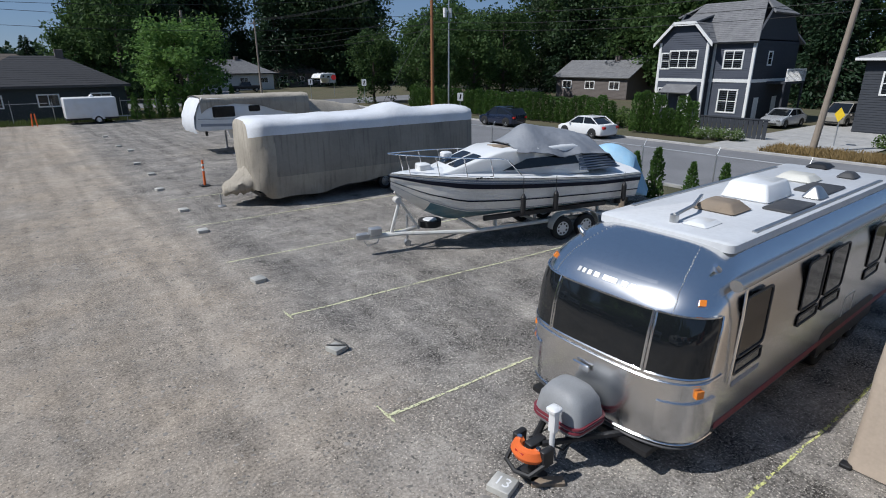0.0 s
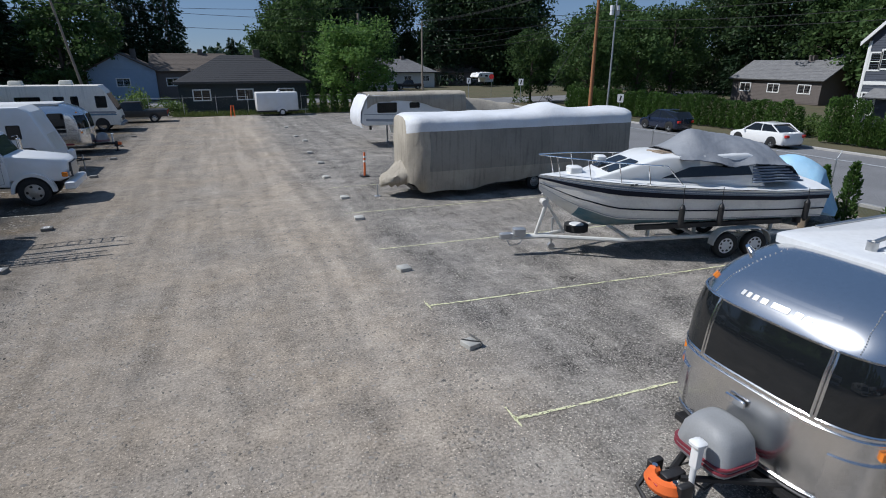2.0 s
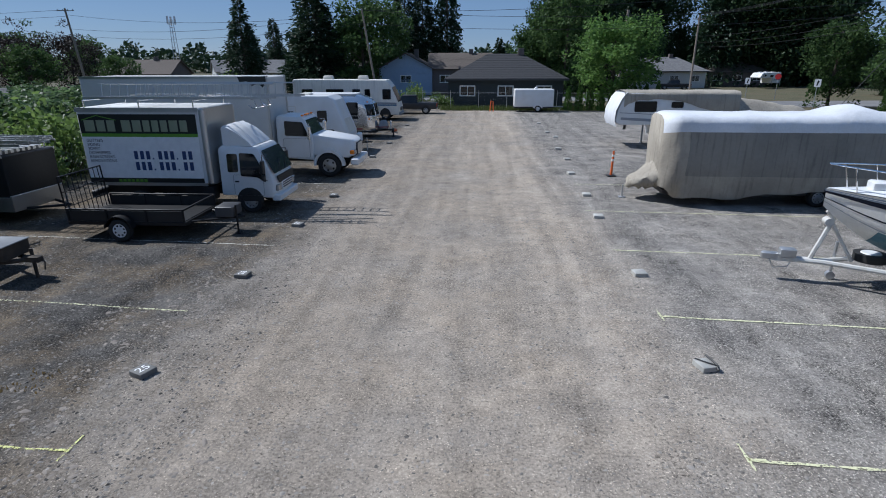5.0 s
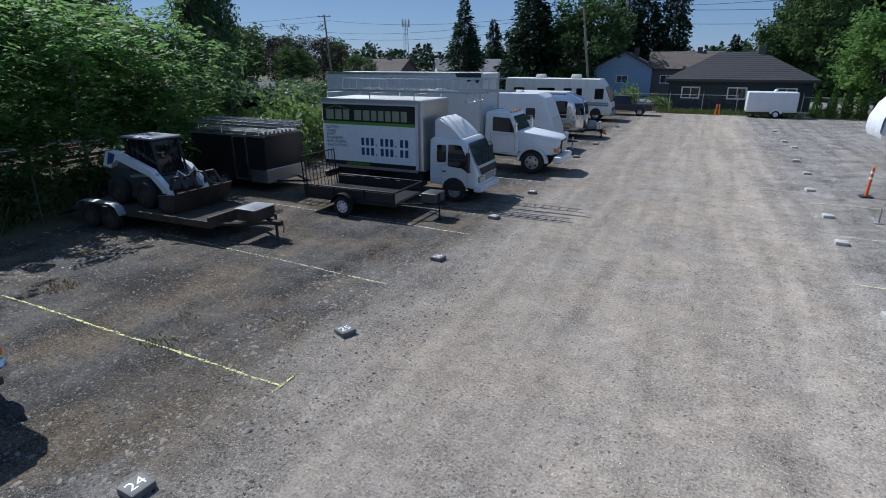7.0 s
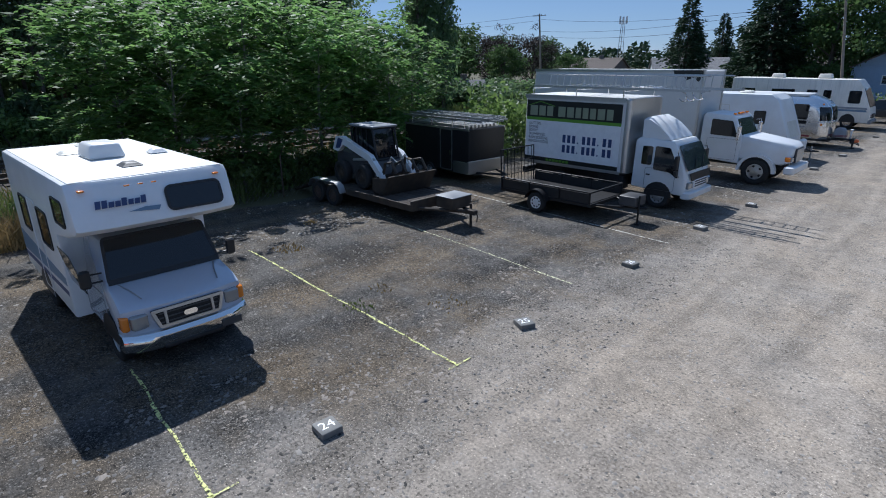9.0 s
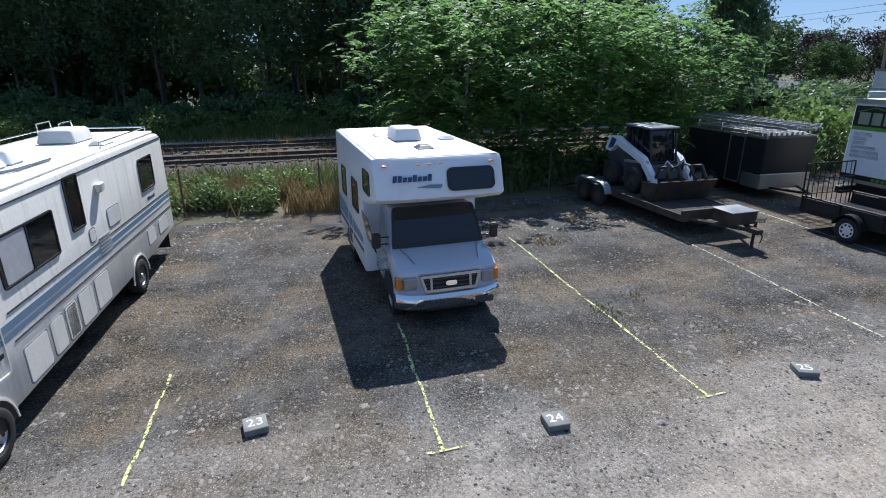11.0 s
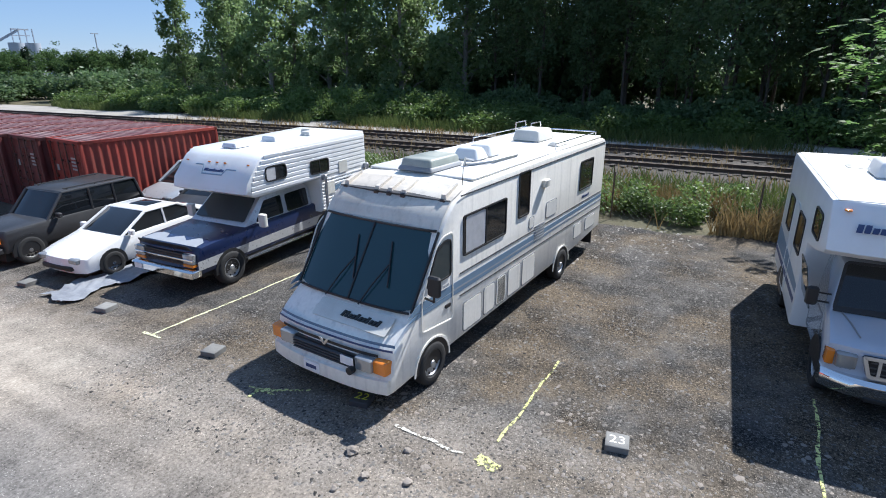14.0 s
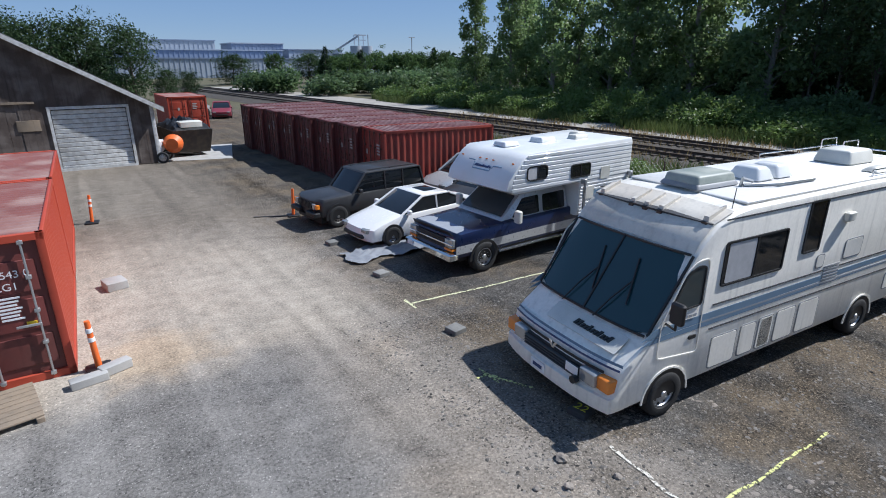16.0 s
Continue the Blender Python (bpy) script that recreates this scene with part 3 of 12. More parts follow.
def tilt_panel(bm, side, y_ref, z_ref, slope, pts, thick=0.012):
    """A pane on a flank that leans inwards by slope, touching y_ref at the height z_ref."""
    panel(bm, (0, side * y_ref, z_ref), (-side, 0, 0), (0, -slope * side, 1), [(-a * side, c - z_ref) for a, c in pts], thick)


def side_frame(bm, side, hw, pts, w=0.03, thick=0.02):
    if side > 0:
        frame_of(bm, (0, hw, 0), (-1, 0, 0), (0, 0, 1), [(-a, b) for a, b in pts], w, thick)
    else:
        frame_of(bm, (0, -hw, 0), (1, 0, 0), (0, 0, 1), pts, w, thick)


def side_window(parent, side, hw, x0, x1, z0, z1, r=0.08, glass="tint", fr="black", split=0, curtain=False, name="window"):
    pts = rrect(x1 - x0, z1 - z0, r, 3, (x0 + x1) / 2, (z0 + z1) / 2)
    b = B()
    side_panel(b, side, hw, pts, 0.008)
    w = part(name, b, glass, parent)
    b = B()
    side_frame(b, side, hw, pts, 0.03, 0.02)
    for k in range(split):
        x = x0 + (x1 - x0) * (k + 1) / (split + 1)
        y = side * hw
        bx(b, x - 0.015, x + 0.015, min(y, y + side * 0.018), max(y, y + side * 0.018), z0 + 0.02, z1 - 0.02)
    part("window_frame", b, fr, w)
    if curtain:
        b = B()
        side_panel(b, side, hw, rrect((x1 - x0) * 0.42, z1 - z0 - 0.08, 0.03, 2, x0 + (x1 - x0) * 0.73, (z0 + z1) / 2), 0.010)
        part("curtain", b, "curtain", w)
    return w


MESHES = {}


def wheel(parent, x, y, r, w=0.2, rim="steel", spokes=0, name="wheel"):
    """A tyre with its rim as a part; side follows the sign of y."""
    s = 1 if y > 0 else -1
    key = (round(r, 3), round(w, 3), rim, spokes, s)
    if key not in MESHES:
        b = B()
        n = 28
        prof = [(r * 0.60, w * 0.30), (r * 0.64, w * 0.46), (r * 0.86, w * 0.5), (r * 0.97, w * 0.42), (r, w * 0.3), (r, -w * 0.3), (r * 0.97, -w * 0.42), (r * 0.86, -w * 0.5), (r * 0.6, -w * 0.4)]
        loft(b, [[(pr * math.cos(a), py * s, pr * math.sin(a)) for pr, py in prof] for a in [2 * math.pi * k / n for k in range(n + 1)]], closed=False)
        bmesh.ops.remove_doubles(b, verts=b.verts, dist=0.0005)
        t = link_mesh("tyre_form", b, "rubber", smooth=50)
        b = B()
        cyl(b, (0, -w * 0.35 * s, 0), (0, w * 0.26 * s, 0), r * 0.61, n=24)
        rings = []
        for pr, py in ((0.61, 0.26), (0.60, 0.36), (0.53, 0.38), (0.50, 0.28), (0.40, 0.27), (0.28, 0.36), (0.16, 0.37), (0.13, 0.45), (0.02, 0.46)):
            rings.append([(r * pr * math.cos(2 * math.pi * k / 24), w * py * s, r * pr * math.sin(2 * math.pi * k / 24)) for k in range(24)])
        loft(b, rings, cap0=False)
        for k in range(8 if spokes == 0 else 0):
            a = 2 * math.pi * k / 8
            c = Vector((r * 0.34 * math.cos(a), w * 0.31 * s, r * 0.34 * math.sin(a)))
            cyl(b, c, c + Vector((0, w * 0.07 * s, 0)), r * 0.03, n=6)
        plain = len(b.faces)
        for k in range(spokes or 8):
            a = 2 * math.pi * (k + 0.5) / (spokes or 8)
            c = Vector((r * 0.44 * math.cos(a), w * 0.29 * s, r * 0.44 * math.sin(a)))
            cyl(b, c, c + Vector((0, w * 0.03 * s, 0)), r * (0.06 if spokes == 0 else 0.10), n=8)
        b.faces.ensure_lookup_table()
        for f in b.faces[plain:]:
            f.material_index = 1
        rm = link_mesh("rim_form", b, rim, smooth=35, mats=[rim, "black"])
        MESHES[key] = (t.data, rm.data)
        for o in (t, rm):
            bpy.data.objects.remove(o)
    td, rd = MESHES[key]
    t = new(name, td)
    t.parent = parent
    t.location = (x, y, r)
    o = new("rim", rd)
    o.parent = t
    return t


def text_mesh(name, body, size, material, parent, mtx, label="", extrude=0.002, align="CENTER"):
    """Lettering in the built-in font, turned into a mesh."""
    cu = bpy.data.curves.new(name, "FONT")
    cu.body, cu.size, cu.extrude, cu.align_x, cu.align_y = body, size, extrude, align, "CENTER"
    tmp = new(name + "_form", cu)
    dg = bpy.context.evaluated_depsgraph_get()
    me = bpy.data.meshes.new_from_object(tmp.evaluated_get(dg))
    bpy.data.objects.remove(tmp)
    me.materials.clear()
    me.materials.append(M[material])
    me.name = name
    ob = new(name, me)
    ob.parent = parent
    ob.matrix_basis = mtx
    if label:
        tagged(ob, label)
    return ob


def arr_mesh(name, verts, faces, material, parent=None, smooth=False):
    """A mesh from arrays of points and quads."""
    me = bpy.data.meshes.new(name)
    verts = np.asarray(verts, np.float32)
    faces = np.asarray(faces, np.int32)
    me.vertices.add(len(verts))
    me.vertices.foreach_set("co", verts.ravel())
    k = faces.shape[1]
    me.loops.add(faces.size)
    me.loops.foreach_set("vertex_index", faces.ravel())
    me.polygons.add(len(faces))
    me.polygons.foreach_set("loop_start", np.arange(0, faces.size, k, dtype=np.int32))
    me.materials.append(M[material])
    me.update(calc_edges=True)
    if smooth:
        me.shade_smooth()
    ob = new(name, me)
    if parent is not None:
        ob.parent = parent
    return ob

# ---- ground, lot, road, railway ----
rs = np.random.RandomState(7)


def sheet(name, pts, z, material, label, category, thick=0.0):
    b = B()
    vs = [b.verts.new((x, y, z)) for x, y in pts]
    b.faces.new(vs)
    if thick:
        lo = [b.verts.new((x, y, z - thick)) for x, y in pts]
        for i in range(len(pts)):
            j = (i + 1) % len(pts)
            b.faces.new((vs[i], vs[j], lo[j], lo[i]))
    bmesh.ops.triangulate(b, faces=b.faces)
    return tagged(link_mesh(name, b, material), label, category, kind="structure")


def wobble(x0, y0, x1, y1, n, amp):
    out = []
    for i in range(n):
        t = i / n
        out.append((x0 + (x1 - x0) * t + rs.uniform(-amp, amp), y0 + (y1 - y0) * t + rs.uniform(-amp, amp)))
    return out


sheet("ground", [(-2600, -2600), (2600, -2600), (2600, 2600), (-2600, 2600)], -0.05, "earth", "rough grassy earth reaching to the horizon", "ground")
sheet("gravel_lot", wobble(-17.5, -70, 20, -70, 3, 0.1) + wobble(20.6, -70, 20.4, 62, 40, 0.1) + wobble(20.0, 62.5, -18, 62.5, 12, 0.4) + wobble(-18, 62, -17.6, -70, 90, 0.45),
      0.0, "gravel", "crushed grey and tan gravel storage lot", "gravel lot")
sheet("road", [(22.3, -120), (34.5, -120), (34.5, 300), (22.3, 300)], -0.02, "asphalt", "worn grey asphalt street", "road")
sheet("side_road", [(34.5, 66), (180, 82), (180, 92), (34.5, 76)], -0.016, "asphalt", "asphalt side street meeting the main one", "road")
sheet("cross_road", [(-60, 78.5), (22.3, 76), (22.3, 86), (-60, 88)], -0.016, "asphalt", "asphalt cross street behind the house", "road")
sheet("driveway", [(35.0, 9.5), (62, 9.0), (62, 17.2), (35.0, 17.5)], 0.03, "concrete", "pale concrete driveway", "driveway")
for nm, xa, xb in (("kerb_near", 22.1, 22.3), ("kerb_far", 34.5, 34.75)):
    b = B()
    rbox(b, xa, xb, -120, 65, -0.05, 0.10, 0.03)
    tagged(link_mesh(nm, b, "concrete"), "worn concrete street kerb", "kerb", kind="structure")
sheet("concrete_apron", [(-9.5, -37.5), (-5.0, -38.0), (-4.4, -32.6), (-8.0, -31.6)], 0.006, "concrete", "pale concrete slab beside the barn", "slab")

# the railway bed and the dusty road beyond it
RAIL = [(-130, -22.5), (-60, -27.6), (-34, -29.4), (-5, -30.2), (30, -29.8), (90, -27.5)]


def rail_x(y):
    return float(np.interp(y, [p[0] for p in RAIL], [p[1] for p in RAIL]))


ys = np.linspace(-130, 90, 56)
b = B()
loft(b, [[(rail_x(y) + o, y, z) for o, z in ((-5.4, -0.03), (-3.9, 0.22), (3.9, 0.22), (5.4, -0.03))] for y in ys], closed=False)
tagged(link_mesh("railway_bed", b, "ballast"), "dark stone ballast of a two-track railway", "railway bed", kind="structure")
b = B()
loft(b, [[(rail_x(y) - 5.2 + o, y, -0.02 + 0.02 * (o > -4)) for o in (-6.6, -5.5, -1.0, 0.0)] for y in ys], closed=False)
tagged(link_mesh("service_road", b, "dustroad"), "pale dusty gravel service road by the rails", "track road", kind="structure")
for tr in (-2.1, 2.1):
    railway = thing("railway_track", 0, 0, 0, "rusty steel rails on dark wooden ties", "railway track", "railway tracks", "structure")
    for o in (-0.72, 0.72):
        b = B()
        loft(b, [[(rail_x(y) + tr + o + dx, y, z) for dx, z in ((-0.07, 0.28), (-0.02, 0.31), (-0.02, 0.40), (-0.04, 0.45), (0.04, 0.45), (0.02, 0.40), (0.02, 0.31), (0.07, 0.28))] for y in ys])
        part("rail", b, "rust", railway)
    b = B()
    rbox(b, -1.3, 1.3, -0.11, 0.11, 0.18, 0.30, 0.02)
    tie0 = link_mesh("tie", b, "tie", railway)
    y = -58.0
    tie0.location = (rail_x(y) + tr, y, 0)
    for k in range(1, 130):
        y = -58.0 + k * 0.56
        o = new("tie", tie0.data)
        o.parent = railway
        o.matrix_basis = pose(rail_x(y) + tr + rs.uniform(-0.05, 0.05), y, rs.uniform(-0.02, 0.02), 0, 0, rs.uniform(-1.5, 1.5))

# ---- sprayed stall lines ----
def spray(x0, y0, x1, y1, material, w=0.075, hook=0, label="thin sprayed stall line on the gravel"):
    b = B()
    d = Vector((x1 - x0, y1 - y0))
    n = Vector((-d.y, d.x)).normalized()
    k = max(6, int(d.length / 0.16))
    up, lo = [], []
    for i in range(k + 1):
        t = i / k
        c = Vector((x0, y0)) + d * t + n * (0.012 * math.sin(t * 13 + x0) + rs.uniform(-0.012, 0.012))
        ww = w * (0.5 + rs.uniform(-0.18, 0.22))
        up.append(b.verts.new((c.x + n.x * ww, c.y + n.y * ww, 0.014)))
        lo.append(b.verts.new((c.x - n.x * ww, c.y - n.y * ww, 0.014)))
    for i in range(k):
        b.faces.new((up[i], up[i + 1], lo[i + 1], lo[i]))
    if hook:
        for (hx, hy) in ((0.0, 0.32), (0.0, -0.22), (hook * 0.25, 0.0)):
            m_ = 5
            pr = None
            for i in range(m_ + 1):
                t = i / m_
                cx, cy = x0 + hx * t, y0 + hy * t
                ww = w * 0.55 * (1 - 0.5 * t) + rs.uniform(-0.008, 0.008)
                px, py = (ww, 0) if hx == 0 else (0, ww)
                q = (b.verts.new((cx + px, cy + py, 0.018)), b.verts.new((cx - px, cy - py, 0.018)))
                if pr:
                    b.faces.new((pr[0], q[0], q[1], pr[1]))
                pr = q
    return tagged(link_mesh("stall_line", b, material), label, "line marking", "stall lines", "structure")


for x0, y0, x1, y1, mt, hk in (
    (3.5, 5.9, 13.0, 5.35, "pale_yellow", 1), (3.72, 10.2, 15.0, 9.3, "pale_yellow", 1), (3.72, 14.4, 16, 13.5, "pale_yellow", 0),
    (3.75, 18.65, 16, 17.9, "pale_yellow", 0), (4.1, 23.1, 15, 22.4, "pale_yellow", 0), (4.4, 27.2, 14, 26.6, "white_line", 0), (4.7, 31.2, 14, 30.7, "white_line", 0),
    (4.9, 35.3, 13, 34.9, "white_line", 0), (5.0, 39.8, 13, 39.3, "white_line", 0), (5.2, 44.2, 13, 43.8, "white_line", 0), (5.2, 48.6, 12, 48.3, "white_line", 0),
    (5.6, 1.72, 13.0, 1.45, "yellow", 0),
    (-6.12, -2.28, -8.6, -2.13, "yellow", 0), (-5.62, 1.48, -9.3, 1.70, "yellow", -1), (-5.62, 5.58, -13.6, 5.84, "yellow", -1), (-6.2, 9.92, -14.4, 10.55, "faint_yellow", 0),
    (-5.9, 14.3, -14, 14.8, "white_line", 0), (-5.9, 22.6, -12, 22.9, "white_line", 0), (-5.9, 27.3, -12, 27.4, "white_line", 0), (-5.9, 32.2, -12, 32.4, "white_line", 0),
    (-5.98, -9.36, -12, -8.8, "pale_yellow", 0), (-6.0, -12.6, -9, -12.4, "pale_yellow", 0),
    (-5.79, -3.75, -5.68, -2.62, "white_line", 0)):
    spray(x0, y0, x1, y1, mt, 0.042 if mt == "yellow" else 0.046, hk)
tagged(spray(-5.98, -9.62, -5.98, -9.1, "pale_yellow", 0.06), "short sprayed tick mark across a stall line")
spray(-5.72, -2.42, -5.62, -2.1, "yellow", 0.2, 0, "splash of yellow marking at a stall corner")
spray(-5.55, -6.15, -5.9, -5.4, "yellow", 0.06, 1, "sprayed yellow arrow under the motorhome")

# ---- numbered concrete blocks ----
def stall_block(x, y, rz, num="", material="paver"):
    ob = thing("stall_block", x, y, rz, "square grey concrete paver" + (" painted with stall number " + num if num else " marking a parking stall"), "paver", "stall marker blocks")
    b = B()
    rbox(b, -0.155, 0.155, -0.155, 0.155, 0.0, 0.10, 0.012)
    part("block", b, material, ob)
    if num:
        text_mesh("number", num, 0.23, "sign_white" if num != "22" else "yellow_num", ob, pose(0, 0, 0.101), "hand-painted number", 0.001)
    return ob


M["yellow_num"] = mat("yellow_number_paint", (0.7, 0.72, 0.08), 0.7)
for x, y, rz, num in ((3.85, 3.72, -72, "13"), (3.93, 12.54, -84, ""), (4.03, 17.78, -95, ""), (4.23, 20.96, -90, ""), (4.33, 25.32, -80, ""), (4.78, 29.25, -90, ""),
                      (4.82, 33.0, -97, ""), (5.39, 38.4, -90, ""), (5.15, 41.05, -85, ""), (5.2, 47.2, -90, ""), (-5.71, 7.51, 66, "25"), (-5.82, 11.93, 84, "26"), (-5.82, 16.3, 80, "27"),
                      (-5.66, 20.33, 95, "28"), (-5.82, 29.6, 90, ""), (-5.71, 35.0, 88, ""), (-5.79, 45.4, 90, ""), (-6.8, -0.82, 98, "23"), (-5.70, 3.1, 86, "24"),
                      (-6.05, -7.75, 98, ""), (-6.29, -11.26, 100, ""), (-6.3, -14.26, 95, "")):
    stall_block(x, y, rz, num, "paver_pale" if x > 0 else "paver")
# block 22 takes dark grey: the motorhome's shadow put into its colour
stall_block(-6.05, -4.5, 100, "22", "dkgrey")
blk = stall_block(3.85, 8.22, -75, "", "paver_pale")
tagged(blk, "pale paver with a strip of dark rubber lying over it")
b = B()
tube(b, [(-0.19, 0.12, 0.125), (-0.05, 0.13, 0.118), (0.1, 0.12, 0.12), (0.2, 0.10, 0.05)], 0.018)
tube(b, [(-0.15, -0.12, 0.118), (0.02, 0.0, 0.116), (0.16, 0.12, 0.118)], 0.012)
part("rubber_strip", b, "black", blk)

# ---- polished riveted travel trailer ----
def ipl(z, table):
    return float(np.interp(z, [a for a, _ in table], [c for _, c in table]))


def riveted_trailer(x, y, rz, L=9.6, label="polished aluminium riveted travel trailer with dark wraparound front windows", full=True):
    th = thing("travel_trailer", x, y, rz, label, "travel trailer")
    th.scale = (1.0, 1.085 if full else 1.0, 1.0)
    HW = [(0.40, 1.16), (0.48, 1.22), (0.7, 1.25), (1.9, 1.25), (2.15, 1.24), (2.4, 1.20), (2.6, 1.12), (2.75, 1.02), (2.86, 0.90), (2.93, 0.72), (2.95, 0.4)]
    XF = [(0.40, 0.12), (0.48, 0.05), (0.7, 0.0), (1.4, 0.02), (2.0, 0.10), (2.3, 0.20), (2.5, 0.36), (2.65, 0.58), (2.78, 0.88), (2.88, 1.2), (2.95, 1.7)]
    A, PW = 0.85, 0.62

    def pt(th_, z, off=0.0):
        """th_: -90..90 round the front from right to left, then along the sides."""
        hw, xf = ipl(z, HW), ipl(z, XF)
        c, s = math.cos(radians(th_)), math.sin(radians(th_))
        px = -xf - A * (1 - max(c, 0) ** PW)
        py = hw * (abs(s) ** PW) * (1 if s > 0 else -1)
        nrm = Vector((max(c, 0.02), s, 0.0)).normalized()
        slope = (ipl(z + 0.06, XF) - ipl(z - 0.06, XF)) / 0.12
        nrm = Vector((nrm.x, nrm.y, slope * 0.8)).normalized()
        return Vector((px, py, z)) + nrm * off

    zs = [0.40, 0.44, 0.48, 0.6, 0.7, 1.0, 1.4, 1.7, 2.0, 2.15, 2.3, 2.4, 2.5, 2.6, 2.68, 2.75, 2.82, 2.87, 2.91, 2.94]
    ths = [-90 + 180 * k / 36 for k in range(37)]
    b = B()
    rings = []
    for z in zs:
        fr = [pt(t, z) for t in ths]
        rr = [Vector((-L - p.x, p.y, p.z)) for p in reversed(fr)]
        rings.append(fr + rr)
    loft(b, rings)
    part("shell", b, "alu", th, "polished aluminium shell", smooth=30)

    def patch(name, t0, t1, z0, z1, material, off, parent=th, nt=10, nz=6, label=""):
        b = B()
        g0 = [[pt(t0 + (t1 - t0) * i / nt, z0 + (z1 - z0) * j / nz, off) for i in range(nt + 1)] for j in range(nz + 1)]
        g1 = [[pt(t0 + (t1 - t0) * i / nt, z0 + (z1 - z0) * j / nz, -0.02) for i in range(nt + 1)] for j in range(nz + 1)]
        loft(b, g0, closed=False)
        edge0 = g0[0] + [r[-1] for r in g0[1:-1]] + list(reversed(g0[-1])) + [r[0] for r in reversed(g0[1:-1])]
        edge1 = g1[0] + [r[-1] for r in g1[1:-1]] + list(reversed(g1[-1])) + [r[0] for r in reversed(g1[1:-1])]
        loft(b, [edge0, edge1], cap0=False, cap1=False)
        bmesh.ops.remove_doubles(b, verts=b.verts, dist=0.0008)
        return part(name, b, material, parent, label, smooth=50)

    def band(name, t0, t1, z0, z1, r, material, parent=th, nt=14):
        b = B()
        tube(b, [pt(t0 + (t1 - t0) * i / nt, z0 + (z1 - z0) * i / nt, 0.012) for i in range(nt + 1)], r)
        return part(name, b, material, parent)

    for nm, t0, t1 in (("front_window", -21, 21), ("corner_window", -77, -23), ("corner_window", 23, 77)):
        w = patch(nm, t0, t1, 1.52, 2.28, "tint", 0.022)
        b = B()
        k = 12
        loop = [pt(t0 + (t1 - t0) * i / k, 2.28, 0.02) for i in range(k)] + [pt(t1, 2.28 - 0.76 * i / 6, 0.02) for i in range(6)] + [pt(t1 - (t1 - t0) * i / k, 1.52, 0.02) for i in range(k)] + [pt(t0, 1.52 + 0.76 * i / 6, 0.02) for i in range(7)]
        tube(b, loop, 0.016, 5)
        part("window_frame", b, "alu", w)
    for sg in (-1, 1):
        g = patch("stone_guard", sg * 34, sg * 88, 0.62, 1.18, "alu", 0.03, label="bowed bright metal corner guard")
    band("belt_trim", -90, 90, 0.50, 0.50, 0.02, "dkgrey", nt=28)
    band("belt_trim", -90, 90, 0.56, 0.56, 0.012, "alu", nt=28)
    band("belt_trim", -90, 90, 1.44, 1.44, 0.012, "alu", nt=28)
    patch("brand_plate", -17, 17, 2.38, 2.56, "alu", 0.004, nt=8, nz=2, label="dull strip under the row of bars")
    for k in range(9):
        patch("name_bar", -14.5 + k * 3.3, -12.4 + k * 3.3, 2.41, 2.465, "alu_dull", 0.012, nt=2, nz=2, label="small bright bar in place of a letter")
    # rivet rows over the roof's front
    b = B()
    for t in (-33, 33):
        for i in range(26):
            p = pt(t, 2.32 + 0.6 * i / 25, 0.003)
            bmesh.ops.create_icosphere(b, subdivisions=1, radius=0.009, matrix=Matrix.Translation(p))
    tagged(part("rivets", b, "alu_dull", th), kind="stuff")
    b = B()
    rbox(b, 0.01, 0.05, -0.13, 0.13, 1.16, 1.26, 0.02)
    part("door_pull", b, "chrome", th, loc=(0.0, -0.1, 0))
    for sg in (-1, 1):
        patch("marker_lamp", sg * 50, sg * 56, 2.40, 2.46, "amber", 0.03, nt=3, nz=2)
        patch("indicator_lamp", sg * 66, sg * 73, 1.26, 1.36, "amber", 0.04, nt=3, nz=2)
    hw = 1.25
    for s in (1, -1):
        for x0, x1, z0, z1 in ((-1.95, -1.15, 1.55, 2.42), (-3.9, -3.12, 1.62, 2.42), (-4.85, -4.05, 1.62, 2.42), (-6.9, -6.1, 1.62, 2.42), (-8.3, -7.5, 1.62, 2.42)):
            side_window(th, s, hw + 0.004, x0, x1, z0, z1, 0.10, "tint", "dkgrey")
            side_window(th, s, hw + 0.004, x0, x1, z0 - 0.24, z0 - 0.04, 0.05, "tint", "dkgrey", name="lower_window")
        b = B()
        side_panel(b, s, hw, [(-8.7, 0.60), (-0.9, 0.60), (-0.9, 0.70), (-8.7, 0.70)], 0.006)
        part("stripe", b, "maroon", th, "maroon stripe low on the flank")
        b = B()
        side_frame(b, s, hw - 0.01, rrect(0.5, 0.42, 0.04, 2, -5.6, 1.05), 0.02, 0.014)
        part("hatch", b, "alu_dull", th)
        b = B()
        side_panel(b, s, hw, rrect(0.8, 0.08, 0.02, 2, -1.6, 1.16), 0.004)
        part("lettering_bar", b, "greystripe", th)
    if full:
        b = B()
        cyl(b, (-0.9, 1.22, 2.62), (-8.9, 1.22, 2.62), 0.075, n=14)
        aw = part("awning_roller", b, "alu_dull", th, "rolled awning tube along the roof edge")
        for xx in (-1.0, -8.8):
            b = B()
            tube(b, [(xx, 1.30, 2.6), (xx, 1.31, 2.2), (xx - 0.05, 1.275, 1.25)], 0.016)
            part("awning_arm", b, "alu", aw)
    for xx in (-5.0, -5.85, -6.7):
        for s in (1, -1):
            wheel(th, xx, s * 1.08, 0.36, 0.2, "alu_dull")
    for s in (1, -1):
        b = B()
        side_panel(b, s, 1.21, rpoly([(-7.3, 0.38), (-4.4, 0.38), (-4.5, 0.78), (-4.7, 0.88), (-7.0, 0.88), (-7.2, 0.78)], 0.08), 0.045)
        part("wheel_arch", b, "black", th)
    b = B()
